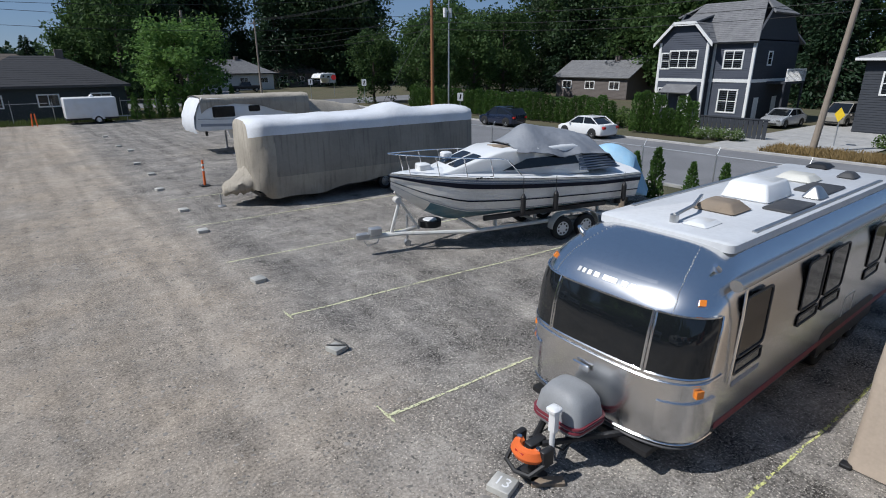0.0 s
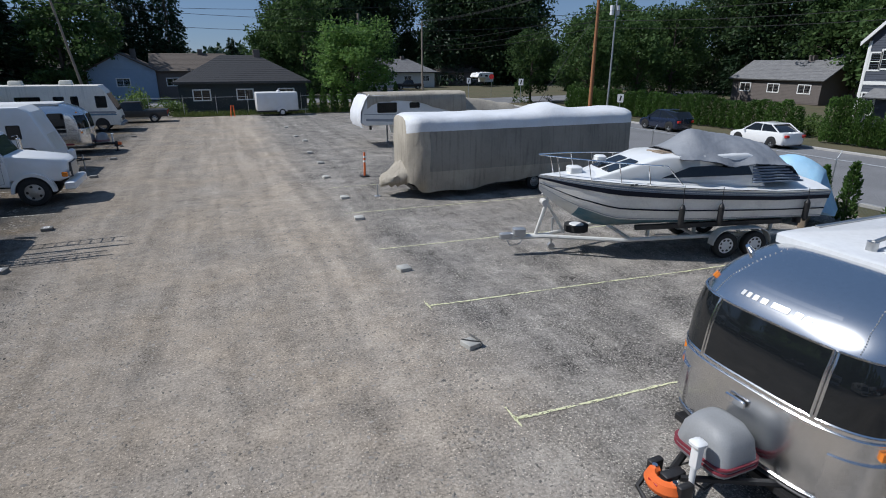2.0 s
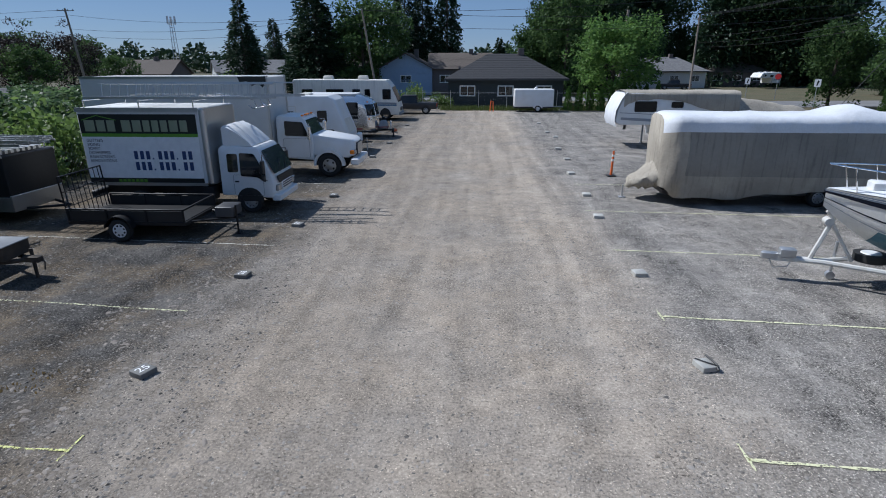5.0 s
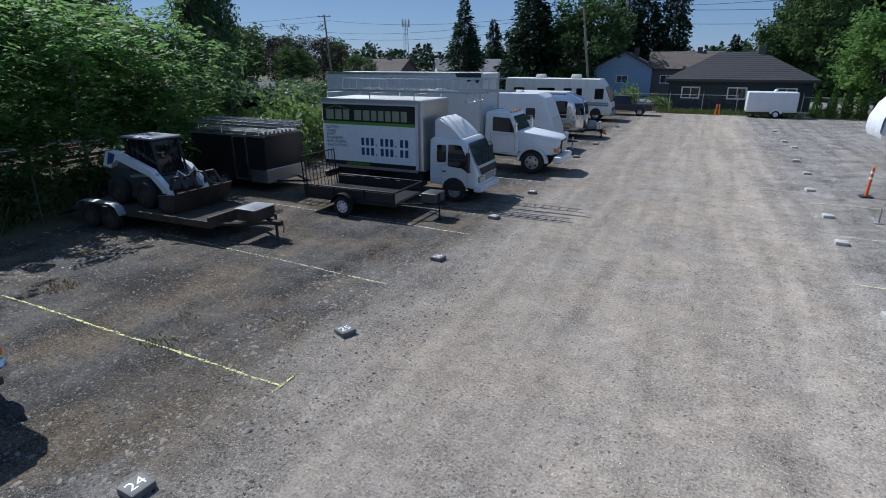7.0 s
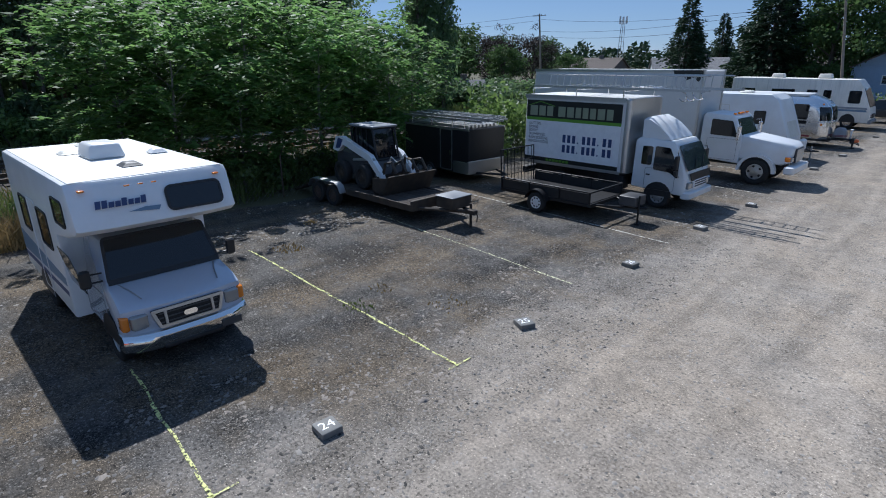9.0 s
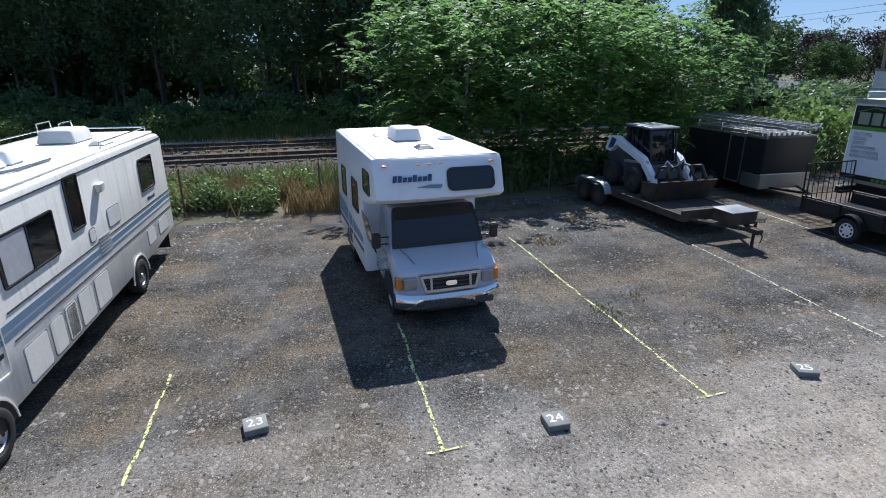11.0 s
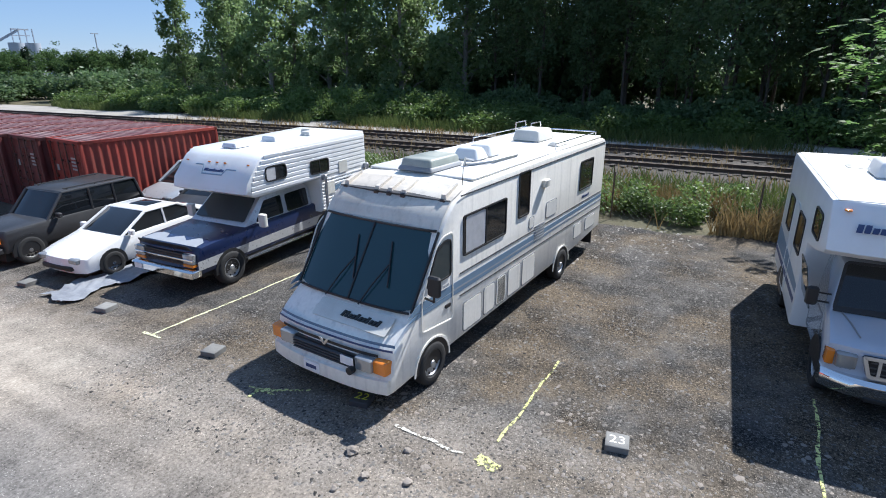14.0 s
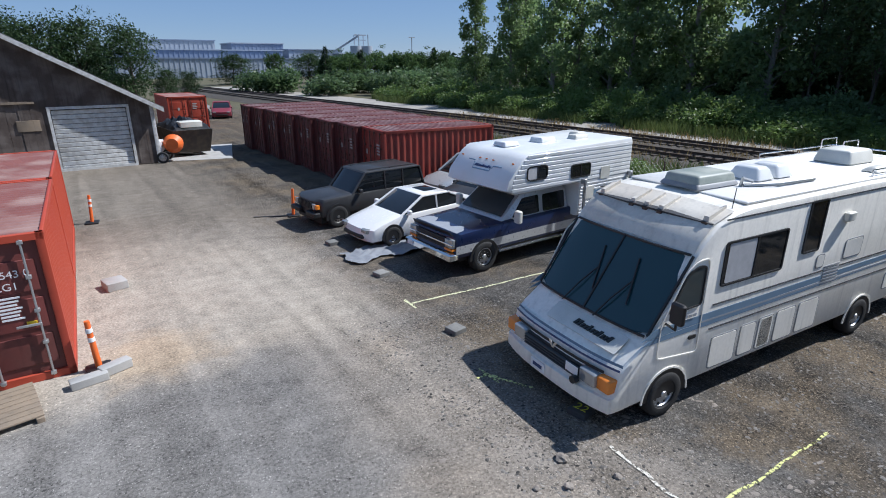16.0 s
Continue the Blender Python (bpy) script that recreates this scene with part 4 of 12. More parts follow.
    for s in (1, -1):
        tube(b, [(-0.6, s * 0.75, 0.46), (0.95, s * 0.06, 0.48)], 0.045)
    bx(b, -8.8, 0.0, -0.9, 0.9, 0.36, 0.44)
    rbox(b, 0.85, 1.15, -0.06, 0.06, 0.45, 0.54, 0.02)
    part("hitch_frame", b, "black", th)
    b = B()
    rings = []
    for z, sx, sy in ((0.56, 0.34, 0.33), (0.62, 0.38, 0.37), (0.95, 0.33, 0.31), (1.08, 0.25, 0.24), (1.13, 0.14, 0.14)):
        rings.append([(0.36 + px * 0.9, py, z) for px, py in rrect(2 * sx, 2 * sy, 0.16, 4)])
    loft(b, rings)
    gc = part("gas_bottle_cover", b, "grey", th, "weathered grey plastic gas bottle cover")
    b = B()
    for z in (0.64, 0.7):
        loft(b, [[(0.36 + px * 0.9, py, z + dz) for px, py in rrect(0.775, 0.745, 0.16, 4)] for dz in (0, 0.03)])
    part("stripe", b, "maroon", gc)
    b = B()
    cyl(b, (0.86, 0.14, 0.30), (0.86, 0.14, 0.75), 0.035)
    rbox(b, 0.81, 0.91, 0.09, 0.20, 0.68, 1.00, 0.03)
    rbox(b, 0.78, 0.95, 0.07, 0.22, 0.98, 1.06, 0.04)
    part("tongue_jack", b, "white", th, "white electric tongue jack")
    b = B()
    arc = [radians(a) for a in range(-105, 106, 15)]
    loft(b, [[(1.12 + r_ * math.cos(a), r_ * 1.1 * math.sin(a), z) for r_, z in ((0.09, 0.42), (0.19, 0.37), (0.215, 0.43), (0.18, 0.52), (0.11, 0.54), (0.08, 0.51))] for a in arc])
    hk_ = part("hitch_lock", b, "orange", th, "orange crescent-shaped hitch lock", smooth=40)
    for s in (1, -1):
        b = B()
        cyl(b, (1.13, s * 0.15, 0.52), (1.13, s * 0.15, 0.56), 0.032, n=10)
        part("lock_knob", b, "chrome", hk_)
    b = B()
    rbox(b, 1.27, 1.31, -0.07, 0.07, 0.45, 0.50, 0.012)
    part("warning_label", b, "redlens", hk_)
    b = B()
    tube(b, [(1.12, -0.25, 0.36), (1.32, -0.19, 0.26), (1.36, 0.0, 0.22), (1.32, 0.19, 0.26), (1.12, 0.25, 0.36)], 0.03)
    part("lock_bracket", b, "black", hk_)
    b = B()
    rbox(b, 0.95, 1.15, -0.26, -0.18, 0.30, 0.56, 0.02)
    rbox(b, 0.95, 1.15, 0.18, 0.26, 0.30, 0.56, 0.02)
    tube(b, [(0.9, 0.05, 0.5), (0.7, 0.2, 0.35), (0.3, 0.15, 0.4), (0.1, 0.1, 0.5)], 0.014)
    tube(b, [(1.0, -0.1, 0.5), (0.6, -0.25, 0.28), (0.2, -0.15, 0.4)], 0.012)
    cyl(b, (1.05, 0, 0.0), (1.05, 0, 0.45), 0.05)
    rbox(b, 0.9, 1.2, -0.15, 0.15, 0.0, 0.06, 0.02)
    part("hitch_stand", b, "black", th)
    # white roof and what stands on it
    b = B()
    for_roof = [(2.84, 0.03, 0.0), (2.945, 0.0, 0.0), (2.968, 0.0, 0.03)]
    loft(b, [[(px, py, z) for px, py in rrect(L - 2.7 - 2 * i2, 1.90 - 2 * i2, 0.10, 4, -L / 2, 0)] for z, i1, i2 in for_roof])
    part("roof_membrane", b, "roofgrey", th, "white coated roof")
    if full:
        def item(nm, xx, yy, w, d, h, m_, top=0.04, lab=""):
            b = B()
            rbox(b, xx - w / 2, xx + w / 2, yy - d / 2, yy + d / 2, 2.962, 2.962 + h, 0.05, 3, top)
            return part(nm, b, m_, th, lab)
        item("air_conditioner", -4.35, 0.0, 1.0, 0.72, 0.30, "white", 0.07, "white rooftop air conditioner")
        item("roof_vent", -3.0, 0.05, 0.62, 0.62, 0.16, "wood", 0.10, "brown smoked roof vent dome")
        item("solar_panel", -3.95, 0.62, 0.9, 0.42, 0.05, "dkgrey", 0.0, "small framed solar panel")
        item("roof_vent", -5.3, -0.35, 0.5, 0.5, 0.14, "dkgrey", 0.06)
        item("solar_panel", -5.75, 0.45, 0.9, 0.5, 0.05, "dkgrey", 0.0, "small framed solar panel")
        item("vent_cowl", -5.0, 0.62, 0.42, 0.28, 0.2, "alu_dull", 0.08)
        item("roof_vent", -6.4, -0.1, 0.62, 0.62, 0.14, "cream", 0.08)
        item("roof_vent", -7.4, 0.4, 0.4, 0.3, 0.12, "dkgrey", 0.05)
        item("antenna_base", -2.0, 0.25, 0.5, 0.34, 0.05, "white", 0.05)
        item("roof_vent", -8.2, -0.3, 0.5, 0.4, 0.1, "black", 0.05)
        b = B()
        cyl(b, (-1.75, -0.02, 2.96), (-1.75, -0.02, 3.08), 0.06)
        tube(b, [(-1.75, -0.02, 3.07), (-2.4, -0.08, 3.10), (-3.2, -0.35, 3.08)], 0.028)
        part("folded_antenna", b, "alu_dull", th)
        b = B()
        for xx, yy in ((-1.05, -1.0), (-1.0, 0.95)):
            cyl(b, (xx, yy, 2.72), (xx + 0.08, yy, 2.80), 0.05, 0.03)
        part("loudhailer_light", b, "chrome", th)
        b = B()
        bx(b, -L + 2.1, -2.1, 0.84, 0.90, 2.96, 2.99)
        bx(b, -L + 2.1, -2.1, -0.90, -0.84, 2.96, 2.99)
        part("roof_rail", b, "alu_dull", th)
    return th


riveted_trailer(5.37, 3.665, 180)
b = B()
rbox(b, -0.22, 0.22, -0.07, 0.07, 0.0, 0.06, 0.012)
wd = thing("wood_block", 4.36, 3.42, -35, "short weathered timber offcut on the gravel", "wood block")
part("timber", b, "wood", wd)

# ---- motorhomes ----
def decal_bar(parent, name, o, u, v, w, h, material, slant=0.25, n=1, gap=0.2, thick=0.003, label=""):
    """Plain slanted bars standing in for lettering."""
    cell = w / (n + (n - 1) * gap)
    for k in range(n):
        b = B()
        x0 = -w / 2 + k * cell * (1 + gap)
        top = h / 2 if k == 0 or k % 3 == 1 else h * 0.22
        panel(b, o, u, v, [(x0, -h / 2), (x0 + cell, -h / 2), (x0 + cell + slant * h, top), (x0 + slant * h, top)], thick)
        ob = part(name, b, material, parent, label)
    return ob


def coach(x, y, rz, L=9.4, far=False, label="weathered white class A motorhome with blue-grey side stripes"):
    th = thing("motorhome", x, y, rz, label, "motorhome")
    hw = 1.24
    prof = [(-L, 0.66), (-7.6, 0.52), (-1.7, 0.42), (-0.12, 0.34), (0.0, 0.40), (0.0, 0.60), (-0.06, 0.66), (-0.13, 0.98), (-0.30, 1.14), (-0.66, 1.38), (-1.42, 2.48), (-1.55, 2.68), (-1.85, 2.93), (-2.25, 3.06), (-2.6, 3.10), (-6, 3.12), (-L + 0.15, 3.09), (-L, 3.0)]

    def bow(v):
        k = max(0.0, min(1.0, (v.x + 2.4) / 2.4))
        v.x -= 0.13 * k * abs(v.y / hw) ** 3
        if v.z > 2.5:
            v.z -= 0.04 * (abs(v.y) / hw) ** 2
        return v

    b = B()
    slab(b, prof, hw, 0.07, bow, 7)
    part("body", b, "oldwhite", th, "streaked off-white fibreglass body", smooth=28)
    # windscreen
    wx0, wz0, wx1, wz1 = -0.66, 1.40, -1.41, 2.47
    o = Vector(((wx0 + wx1) / 2 , 0, (wz0 + wz1) / 2))
    up = Vector((wx1 - wx0, 0, wz1 - wz0))
    nrm = Vector((wz1 - wz0, 0, wx0 - wx1)).normalized()
    hh = up.length / 2
    for s, nm in ((-1, "windscreen"), (1, "windscreen")):
        b = B()
        rows = []
        for i in range(9):
            yy = s * (0.012 + 1.15 * i / 8)
            dx = -0.10 * abs(yy / hw) ** 3
            c = o + nrm * 0.034 + Vector((dx * 1.25, yy, 0))
            t0 = 0.0 if i < 7 else (0.02 if i == 7 else 0.08)
            rows.append([c + up.normalized() * (hh * k) for k in (-1 + t0, -0.5, 0, 0.5, 1 - t0)])
        loft(b, rows, closed=False)
        loft(b, [[p - nrm * 0.03 for p in r] for r in rows], closed=False)
        g = part(nm, b, "tealglass", th, "large dusty flat windscreen half", smooth=60)
    b = B()
    rim = [(-1.14 + 2.28 * k / 24, -1) for k in range(25)]
    for sgn in (-1, 1):
        tube(b, [o + up.normalized() * (hh + 0.01) * sgn + nrm * 0.03 + Vector((-0.10 * abs(yy / hw) ** 3, yy, 0)) for yy, _ in rim], 0.022, 5)
    for sy in (-1.18, 0, 1.18):
        tube(b, [o + up.normalized() * hh * k + nrm * 0.036 + Vector((-0.10 * abs(sy / hw) ** 3, sy, 0)) for k in (-1, 0, 1)], 0.022, 5)
    part("windscreen_seal", b, "black", th)
    for sy in (0.25, -0.45):
        b = B()
        p0 = o - up.normalized() * (hh + 0.05) + nrm * 0.06 + Vector((0, sy, 0))
        p1 = o + up.normalized() * 0.05 + nrm * 0.05 + Vector((0, sy + 0.32, 0))
        tube(b, [p0, p0.lerp(p1, 0.5) + nrm * 0.03, p1], 0.012, 5)
        tube(b, [p1 - up.normalized() * 0.38 + Vector((0, 0.10, 0)), p1 + up.normalized() * 0.34 - Vector((0, 0.10, 0))], 0.014, 5)
        part("wiper", b, "black", th)
    # nose: stripe bands, grille, lamps, bumper, plate
    for z, xx, h, m_ in ((1.06, -0.20, 0.024, "bluestripe"), (1.005, -0.145, 0.018, "navystripe")):
        b = B()
        rows = [[(xx + 0.022 - 0.13 * abs(yy / hw) ** 3 * 0.95, yy, z + dz) for dz in (-h, h)] for yy in np.linspace(-1.2, 1.2, 17)]
        loft(b, rows, closed=False)
        part("stripe", b, m_, th)
    b = B()
    panel(b, (-0.45, 0.25, 1.245), (0, 1, 0), (-0.36, 0, 0.24), rrect(1.5, 0.34, 0.03, 2), 0.012)
    part("nose_panel", b, "cream", th)
    decal_bar(th, "brand_bar", (-0.44, 0.42, 1.252), (0, 1, 0), (-0.36, 0, 0.24), 0.74, 0.11, "signblack", 0.3, 11, 0.5, 0.022, "row of dark slanted bars in place of the maker's name")
    b = B()
    for k in range(4):
        rbox(b, -0.10, 0.0, -0.66, 0.60, 0.655 + k * 0.048, 0.678 + k * 0.048, 0.01)
    gr = part("grille", b, "dkgrey", th, "dark slatted grille")
    b = B()
    bx(b, -0.16, -0.055, -0.68, 0.62, 0.63, 0.85)
    part("grille_back", b, "black", gr)
    b = B()
    rows = [[(-0.075 - 0.13 * abs(yy / hw) ** 3, yy, z) for z in (0.895, 0.945)] for yy in np.linspace(-1.0, 1.0, 17)]
    loft(b, rows, closed=False)
    part("air_slot", b, "black", th, "long dark slot across the nose")
    b = B()
    panel(b, (-0.06, 0, 0.92), (0, 1, 0), (0, 0, 1), [(-0.10, 0.05), (-0.05, 0.05), (0, -0.02), (0.05, 0.05), (0.10, 0.05), (0.02, -0.06), (-0.02, -0.06)], 0.015)
    part("badge", b, "alu_dull", th)
    for s in (1, -1):
        b = B()
        rbox(b, -0.16, -0.01, s * 0.80 - 0.16, s * 0.80 + 0.16, 0.66, 0.88, 0.03)
        hl = part("headlamp", b, "lamp", th)
        b = B()
        rbox(b, -0.34, -0.06, s * 1.08 - 0.13, s * 1.08 + 0.11, 0.66, 0.88, 0.03)
        part("indicator_lamp", b, "amber", hl)
    b = B()
    rows = []
    for i in range(15):
        yy = -1.2 + 2.4 * i / 14
        dx = -0.15 * abs(yy / hw) ** 3
        rows.append([(dx + px, yy, pz) for px, pz in ((-0.1, 0.34), (0.05, 0.36), (0.06, 0.44), (0.05, 0.58), (-0.06, 0.62), (-0.12, 0.5))])
    loft(b, rows)
    bp = part("bumper", b, "oldwhite", th)
    b = B()
    rbox(b, 0.058, 0.075, -0.36, -0.02, 0.40, 0.56, 0.01)
    pl = part("plate", b, "sign_white", bp, "small pale plate")
    b = B()
    bx(b, 0.076, 0.080, -0.30, -0.08, 0.45, 0.51)
    part("plate_bar", b, "navystripe", pl)
    b = B()
    rbox(b, 0.0, 0.012, 0.38, 0.64, 0.70, 0.84, 0.01)
    part("paper_notice", b, "sign_white", th, "white paper notice on the grille")
    b = B()
    cyl(b, (0.0, 0.62, 0.66), (0.09, 0.62, 0.66), 0.06)
    part("horn_cap", b, "black", th)
    # sun-stained cap over the windscreen
    b = B()
    rows = []
    for yy in np.linspace(-1.17, 1.17, 17):
        row = []
        for px, pz in ((-1.445, 2.515), (-1.50, 2.60), (-1.552, 2.686), (-1.70, 2.812), (-1.85, 2.936), (-2.05, 3.002), (-2.25, 3.066)):
            v = bow(Vector((px, yy, pz)))
            row.append((v.x + 0.014, yy, v.z + 0.014))
        rows.append(row)
    loft(b, rows, closed=False)
    part("front_cap", b, "capstain", th, "beige-stained moulded cap over the windscreen", smooth=40)
    # brow with cowls
    b = B()
    rows = [[(xb - 0.10 * (yy / hw) ** 2, yy, zb - 0.03 * (yy / hw) ** 2) for xb, zb in ((-1.82, 2.945), (-1.735, 2.925), (-1.78, 2.85))] for yy in np.linspace(-1.16, 1.16, 13)]
    loft(b, rows, closed=False)
    part("brow_seam", b, "dkgrey", th)
    for yy in (-1.02, -0.28, 0.0, 0.28, 1.02):
        b = B()
        dx = -0.10 * (yy / hw) ** 2
        loft(b, [[(-2.18 + dx, yy - 0.02, 3.0), (-2.18 + dx, yy + 0.02, 3.0), (-2.18 + dx, yy + 0.012, 3.10), (-2.18 + dx, yy - 0.012, 3.10)], [(-1.76 + dx, yy - 0.055, 2.84), (-1.76 + dx, yy + 0.055, 2.84), (-1.78 + dx, yy + 0.04, 2.985), (-1.78 + dx, yy - 0.04, 2.985)]])
        mk = part("marker_cowl", b, "capstain", th)
        b = B()
        rbox(b, -1.77 + dx, -1.73 + dx, yy - 0.05, yy + 0.05, 2.85, 2.91, 0.01)
        part("lens", b, "rust", mk)
    # roof
    b = B()
    rbox(b, -L + 0.15, -2.6, -1.12, 1.12, 3.08, 3.125, 0.03)
    part("roof_membrane", b, "roofwhite", th, "white dusty roof")

    def roofbox(nm, xx, yy, w, d, h, m_, top, lab=""):
        b = B()
        rbox(b, xx - w / 2, xx + w / 2, yy - d / 2, yy + d / 2, 3.12, 3.12 + h, 0.06, 3, top)
        return part(nm, b, m_, th, lab)
    roofbox("air_conditioner", -3.05, -0.05, 1.0, 0.70, 0.23, "acgreen", 0.03, "faded beige-green rooftop air conditioner")
    roofbox("air_conditioner_skirt", -3.05, -0.05, 1.06, 0.76, 0.10, "grey", 0.02)
    for xx in (-4.25, -4.8):
        roofbox("vent_cover", xx, 0.08, 0.48, 0.60, 0.24, "white", 0.07, "white louvred roof vent cover")
    roofbox("vent_cover", -7.0, 0.82, 0.62, 0.3, 0.10, "cream", 0.05)
    roofbox("air_conditioner", -7.55, -0.05, 0.95, 0.72, 0.28, "cream", 0.05, "cream rooftop air conditioner")
    b = B()
    tube(b, [(-3.5, 0.45, 3.15), (-4.0, 0.72, 3.17), (-5.0, 0.75, 3.16)], 0.03)
    tube(b, [(-3.5, 0.40, 3.12), (-3.5, 0.42, 3.27), (-3.65, 0.5, 3.21)], 0.03)
    part("folded_antenna", b, "alu_dull", th)
    b = B()
    for s in (1, -1):
        tube(b, [(-6.3, s * 1.05, 3.11), (-6.3, s * 1.05, 3.24), (-9.0, s * 1.05, 3.24), (-9.0, s * 1.05, 3.11)], 0.016)
    tube(b, [(-9.05, 1.05, 3.24), (-9.05, -1.05, 3.24)], 0.016)
    for yy in (-0.55, -1.0):
        tube(b, [(-8.5, yy, 3.11), (-8.5, yy, 3.40), (-9.1, yy, 3.40), (-9.2, yy, 3.11)], 0.018)
    part("roof_rail", b, "alu", th)
    b = B()
    tube(b, [(-2.35, 1.05, 2.95), (-2.37, 1.06, 3.35)], 0.007, 4)
    part("aerial", b, "black", th)
    for s in (1, -1):
        for z0, z1, xa in ((1.48, 1.555, -0.55), (1.39, 1.415, -0.52)):
            b = B()
            side_panel(b, s, hw, [(-L + 0.1, z0 + 0.02), (xa, z0 - 0.08), (xa - 0.25, z1 - 0.02), (-L + 0.1, z1 + 0.02)], 0.005)
            part("stripe", b, "bluestripe", th)
        for z0 in (2.95, 1.64, 1.24):
            b = B()
            side_panel(b, s, hw, [(-L + 0.1, z0), (-2.0, z0), (-2.0, z0 + 0.022), (-L + 0.1, z0 + 0.022)], 0.010)
            part("pin_stripe", b, "dkgrey", th)
        b = B()
        side_panel(b, s, hw, [(-L + 0.1, 1.40), (-1.8, 1.40), (-1.8, 1.43), (-L + 0.1, 1.43)], 0.006)
        part("pin_stripe", b, "greystripe", th)
        b = B()
        side_frame(b, s, hw, rpoly([(-1.78, 0.92), (-0.88, 1.02), (-0.90, 1.60), (-1.28, 2.30), (-1.5, 2.44), (-1.78, 2.44)], 0.1), 0.02, 0.014)
        dr = part("cab_door", b, "oldwhite", th)
        b = B()
        side_panel(b, s, hw, rpoly([(-1.72, 1.72), (-1.02, 1.70), (-1.30, 2.25), (-1.52, 2.36), (-1.72, 2.34)], 0.08), 0.008)
        part("cab_window", b, "glass", dr)
        b = B()
        side_frame(b, s, hw, rpoly([(-1.72, 1.72), (-1.02, 1.70), (-1.30, 2.25), (-1.52, 2.36), (-1.72, 2.34)], 0.08), 0.025, 0.018)
        part("window_frame", b, "black", dr)
        b = B()
        side_panel(b, s, hw, rrect(0.16, 0.06, 0.02, 2, -1.62, 1.22), 0.02)
        part("door_handle", b, "black", dr)
        side_window(th, s, hw, -3.62, -2.08, 1.92, 2.62, 0.05, "tint", "black", 1, True)
        side_window(th, s, hw, -4.62, -4.12, 2.08, 2.98, 0.05, "tint", "black")
        side_window(th, s, hw, -8.42, -7.5, 1.98, 2.70, 0.05, "tint", "black", 0)
        b = B()
        y0 = s * hw
        rbox(b, -5.45, -5.2, min(y0, y0 + s * 0.10), max(y0, y0 + s * 0.10), 2.50, 2.66, 0.03)
        part("porch_lamp", b, "cream", th)
        for x0, x1, z0, z1, vent in ((-2.75, -2.1, 0.52, 1.08, 0), (-3.25, -2.82, 0.54, 1.10, 0), (-3.72, -3.30, 0.54, 1.12, 1), (-4.35, -3.78, 0.55, 1.14, 0), (-5.05, -4.42, 0.56, 1.15, 0), (-7.9, -7.35, 0.78, 1.15, 0), (-8.9, -8.15, 0.80, 1.15, 0), (-6.1, -5.5, 1.75, 2.12, 0), (-4.9, -4.65, 1.72, 1.98, 0)):
            b = B()
            side_panel(b, s, hw, rrect(x1 - x0 - 0.045, z1 - z0 - 0.045, 0.05, 3, (x0 + x1) / 2, (z0 + z1) / 2), 0.012)
            ch = part("compartment_hatch", b, "oldwhite", th)
            b = B()
            side_frame(b, s, hw, rrect(x1 - x0, z1 - z0, 0.06, 3, (x0 + x1) / 2, (z0 + z1) / 2), 0.02, 0.008)
            part("hatch_seal", b, "grey", ch)
            if vent == 1:
                b = B()
                side_panel(b, s, hw, rrect(0.3, 0.5, 0.02, 2, (x0 + x1) / 2, (z0 + z1) / 2), 0.012)
                part("open_hatch_gap", b, "black", th)
        b = B()
        for k in range(6):
            y1 = s * (hw + 0.012)
            rbox(b, -5.45, -4.95, min(s * hw, y1), max(s * hw, y1), 1.38 + k * 0.06, 1.42 + k * 0.06, 0.005)
        part("fridge_vent", b, "grey", th)
        # wheel arches and wheels
        for xx in (-1.18, -6.6):
            b = B()
            ang = [radians(a) for a in range(0, 181, 15)]
            arc = [(xx + 0.47 * math.cos(a), 0.34 + 0.47 * math.sin(a)) for a in ang]
            side_panel(b, s, hw, arc, 0.006)
            wa = part("wheel_arch", b, "black", th)
            b = B()
            outer = [(xx + 0.50 * math.cos(a), 0.34 + 0.50 * math.sin(a)) for a in ang]
            inner = [(xx + 0.47 * math.cos(a), 0.34 + 0.47 * math.sin(a)) for a in ang]
            yy = s * hw
            loft(b, [[(o_[0], yy, o_[1]), (o_[0], yy + s * 0.02, o_[1]), (i_[0], yy + s * 0.02, i_[1]), (i_[0], yy, i_[1])] for o_, i_ in zip(outer, inner)])
            part("arch_trim", b, "oldwhite", wa)
            wheel(th, xx, s * (hw - 0.095), 0.37, 0.26, "steel")
        if s > 0:
            b = B()
            yy = hw + 0.22
            tube(b, [(-1.0, hw, 1.58), (-0.92, yy, 1.60), (-0.92, yy, 1.75)], 0.02)
            rbox(b, -0.98, -0.88, yy - 0.11, yy + 0.11, 1.68, 2.00, 0.05)
            part("door_mirror", b, "black", th, "large black door mirror")
        decal_bar(th, "lettering_bar", (-8.0, s * (hw + 0.002), 1.78), (-1 * s, 0, 0), (0, 0, 1), 0.5, 0.07, "navystripe", 0.2, 5)
        decal_bar(th, "lettering_bar", (-1.45, s * (hw + 0.016), 1.60), (-1 * s, 0, 0), (0, 0, 1), 0.35, 0.06, "greystripe", 0.2, 4)
    b = B()
    bx(b, -L + 0.3, -0.3, -0.9, 0.9, 0.36, 0.60)
    part("chassis", b, "black", th)
    b = B()
    for s in (1, -1):
        rbox(b, -L + 0.15, -L + 0.18, s * 0.85 - 0.25, s * 0.85 + 0.25, 0.15, 0.62, 0.01)
    part("mud_flap", b, "black", th)
    return th


coach(-5.96, -5.14, -6.0)


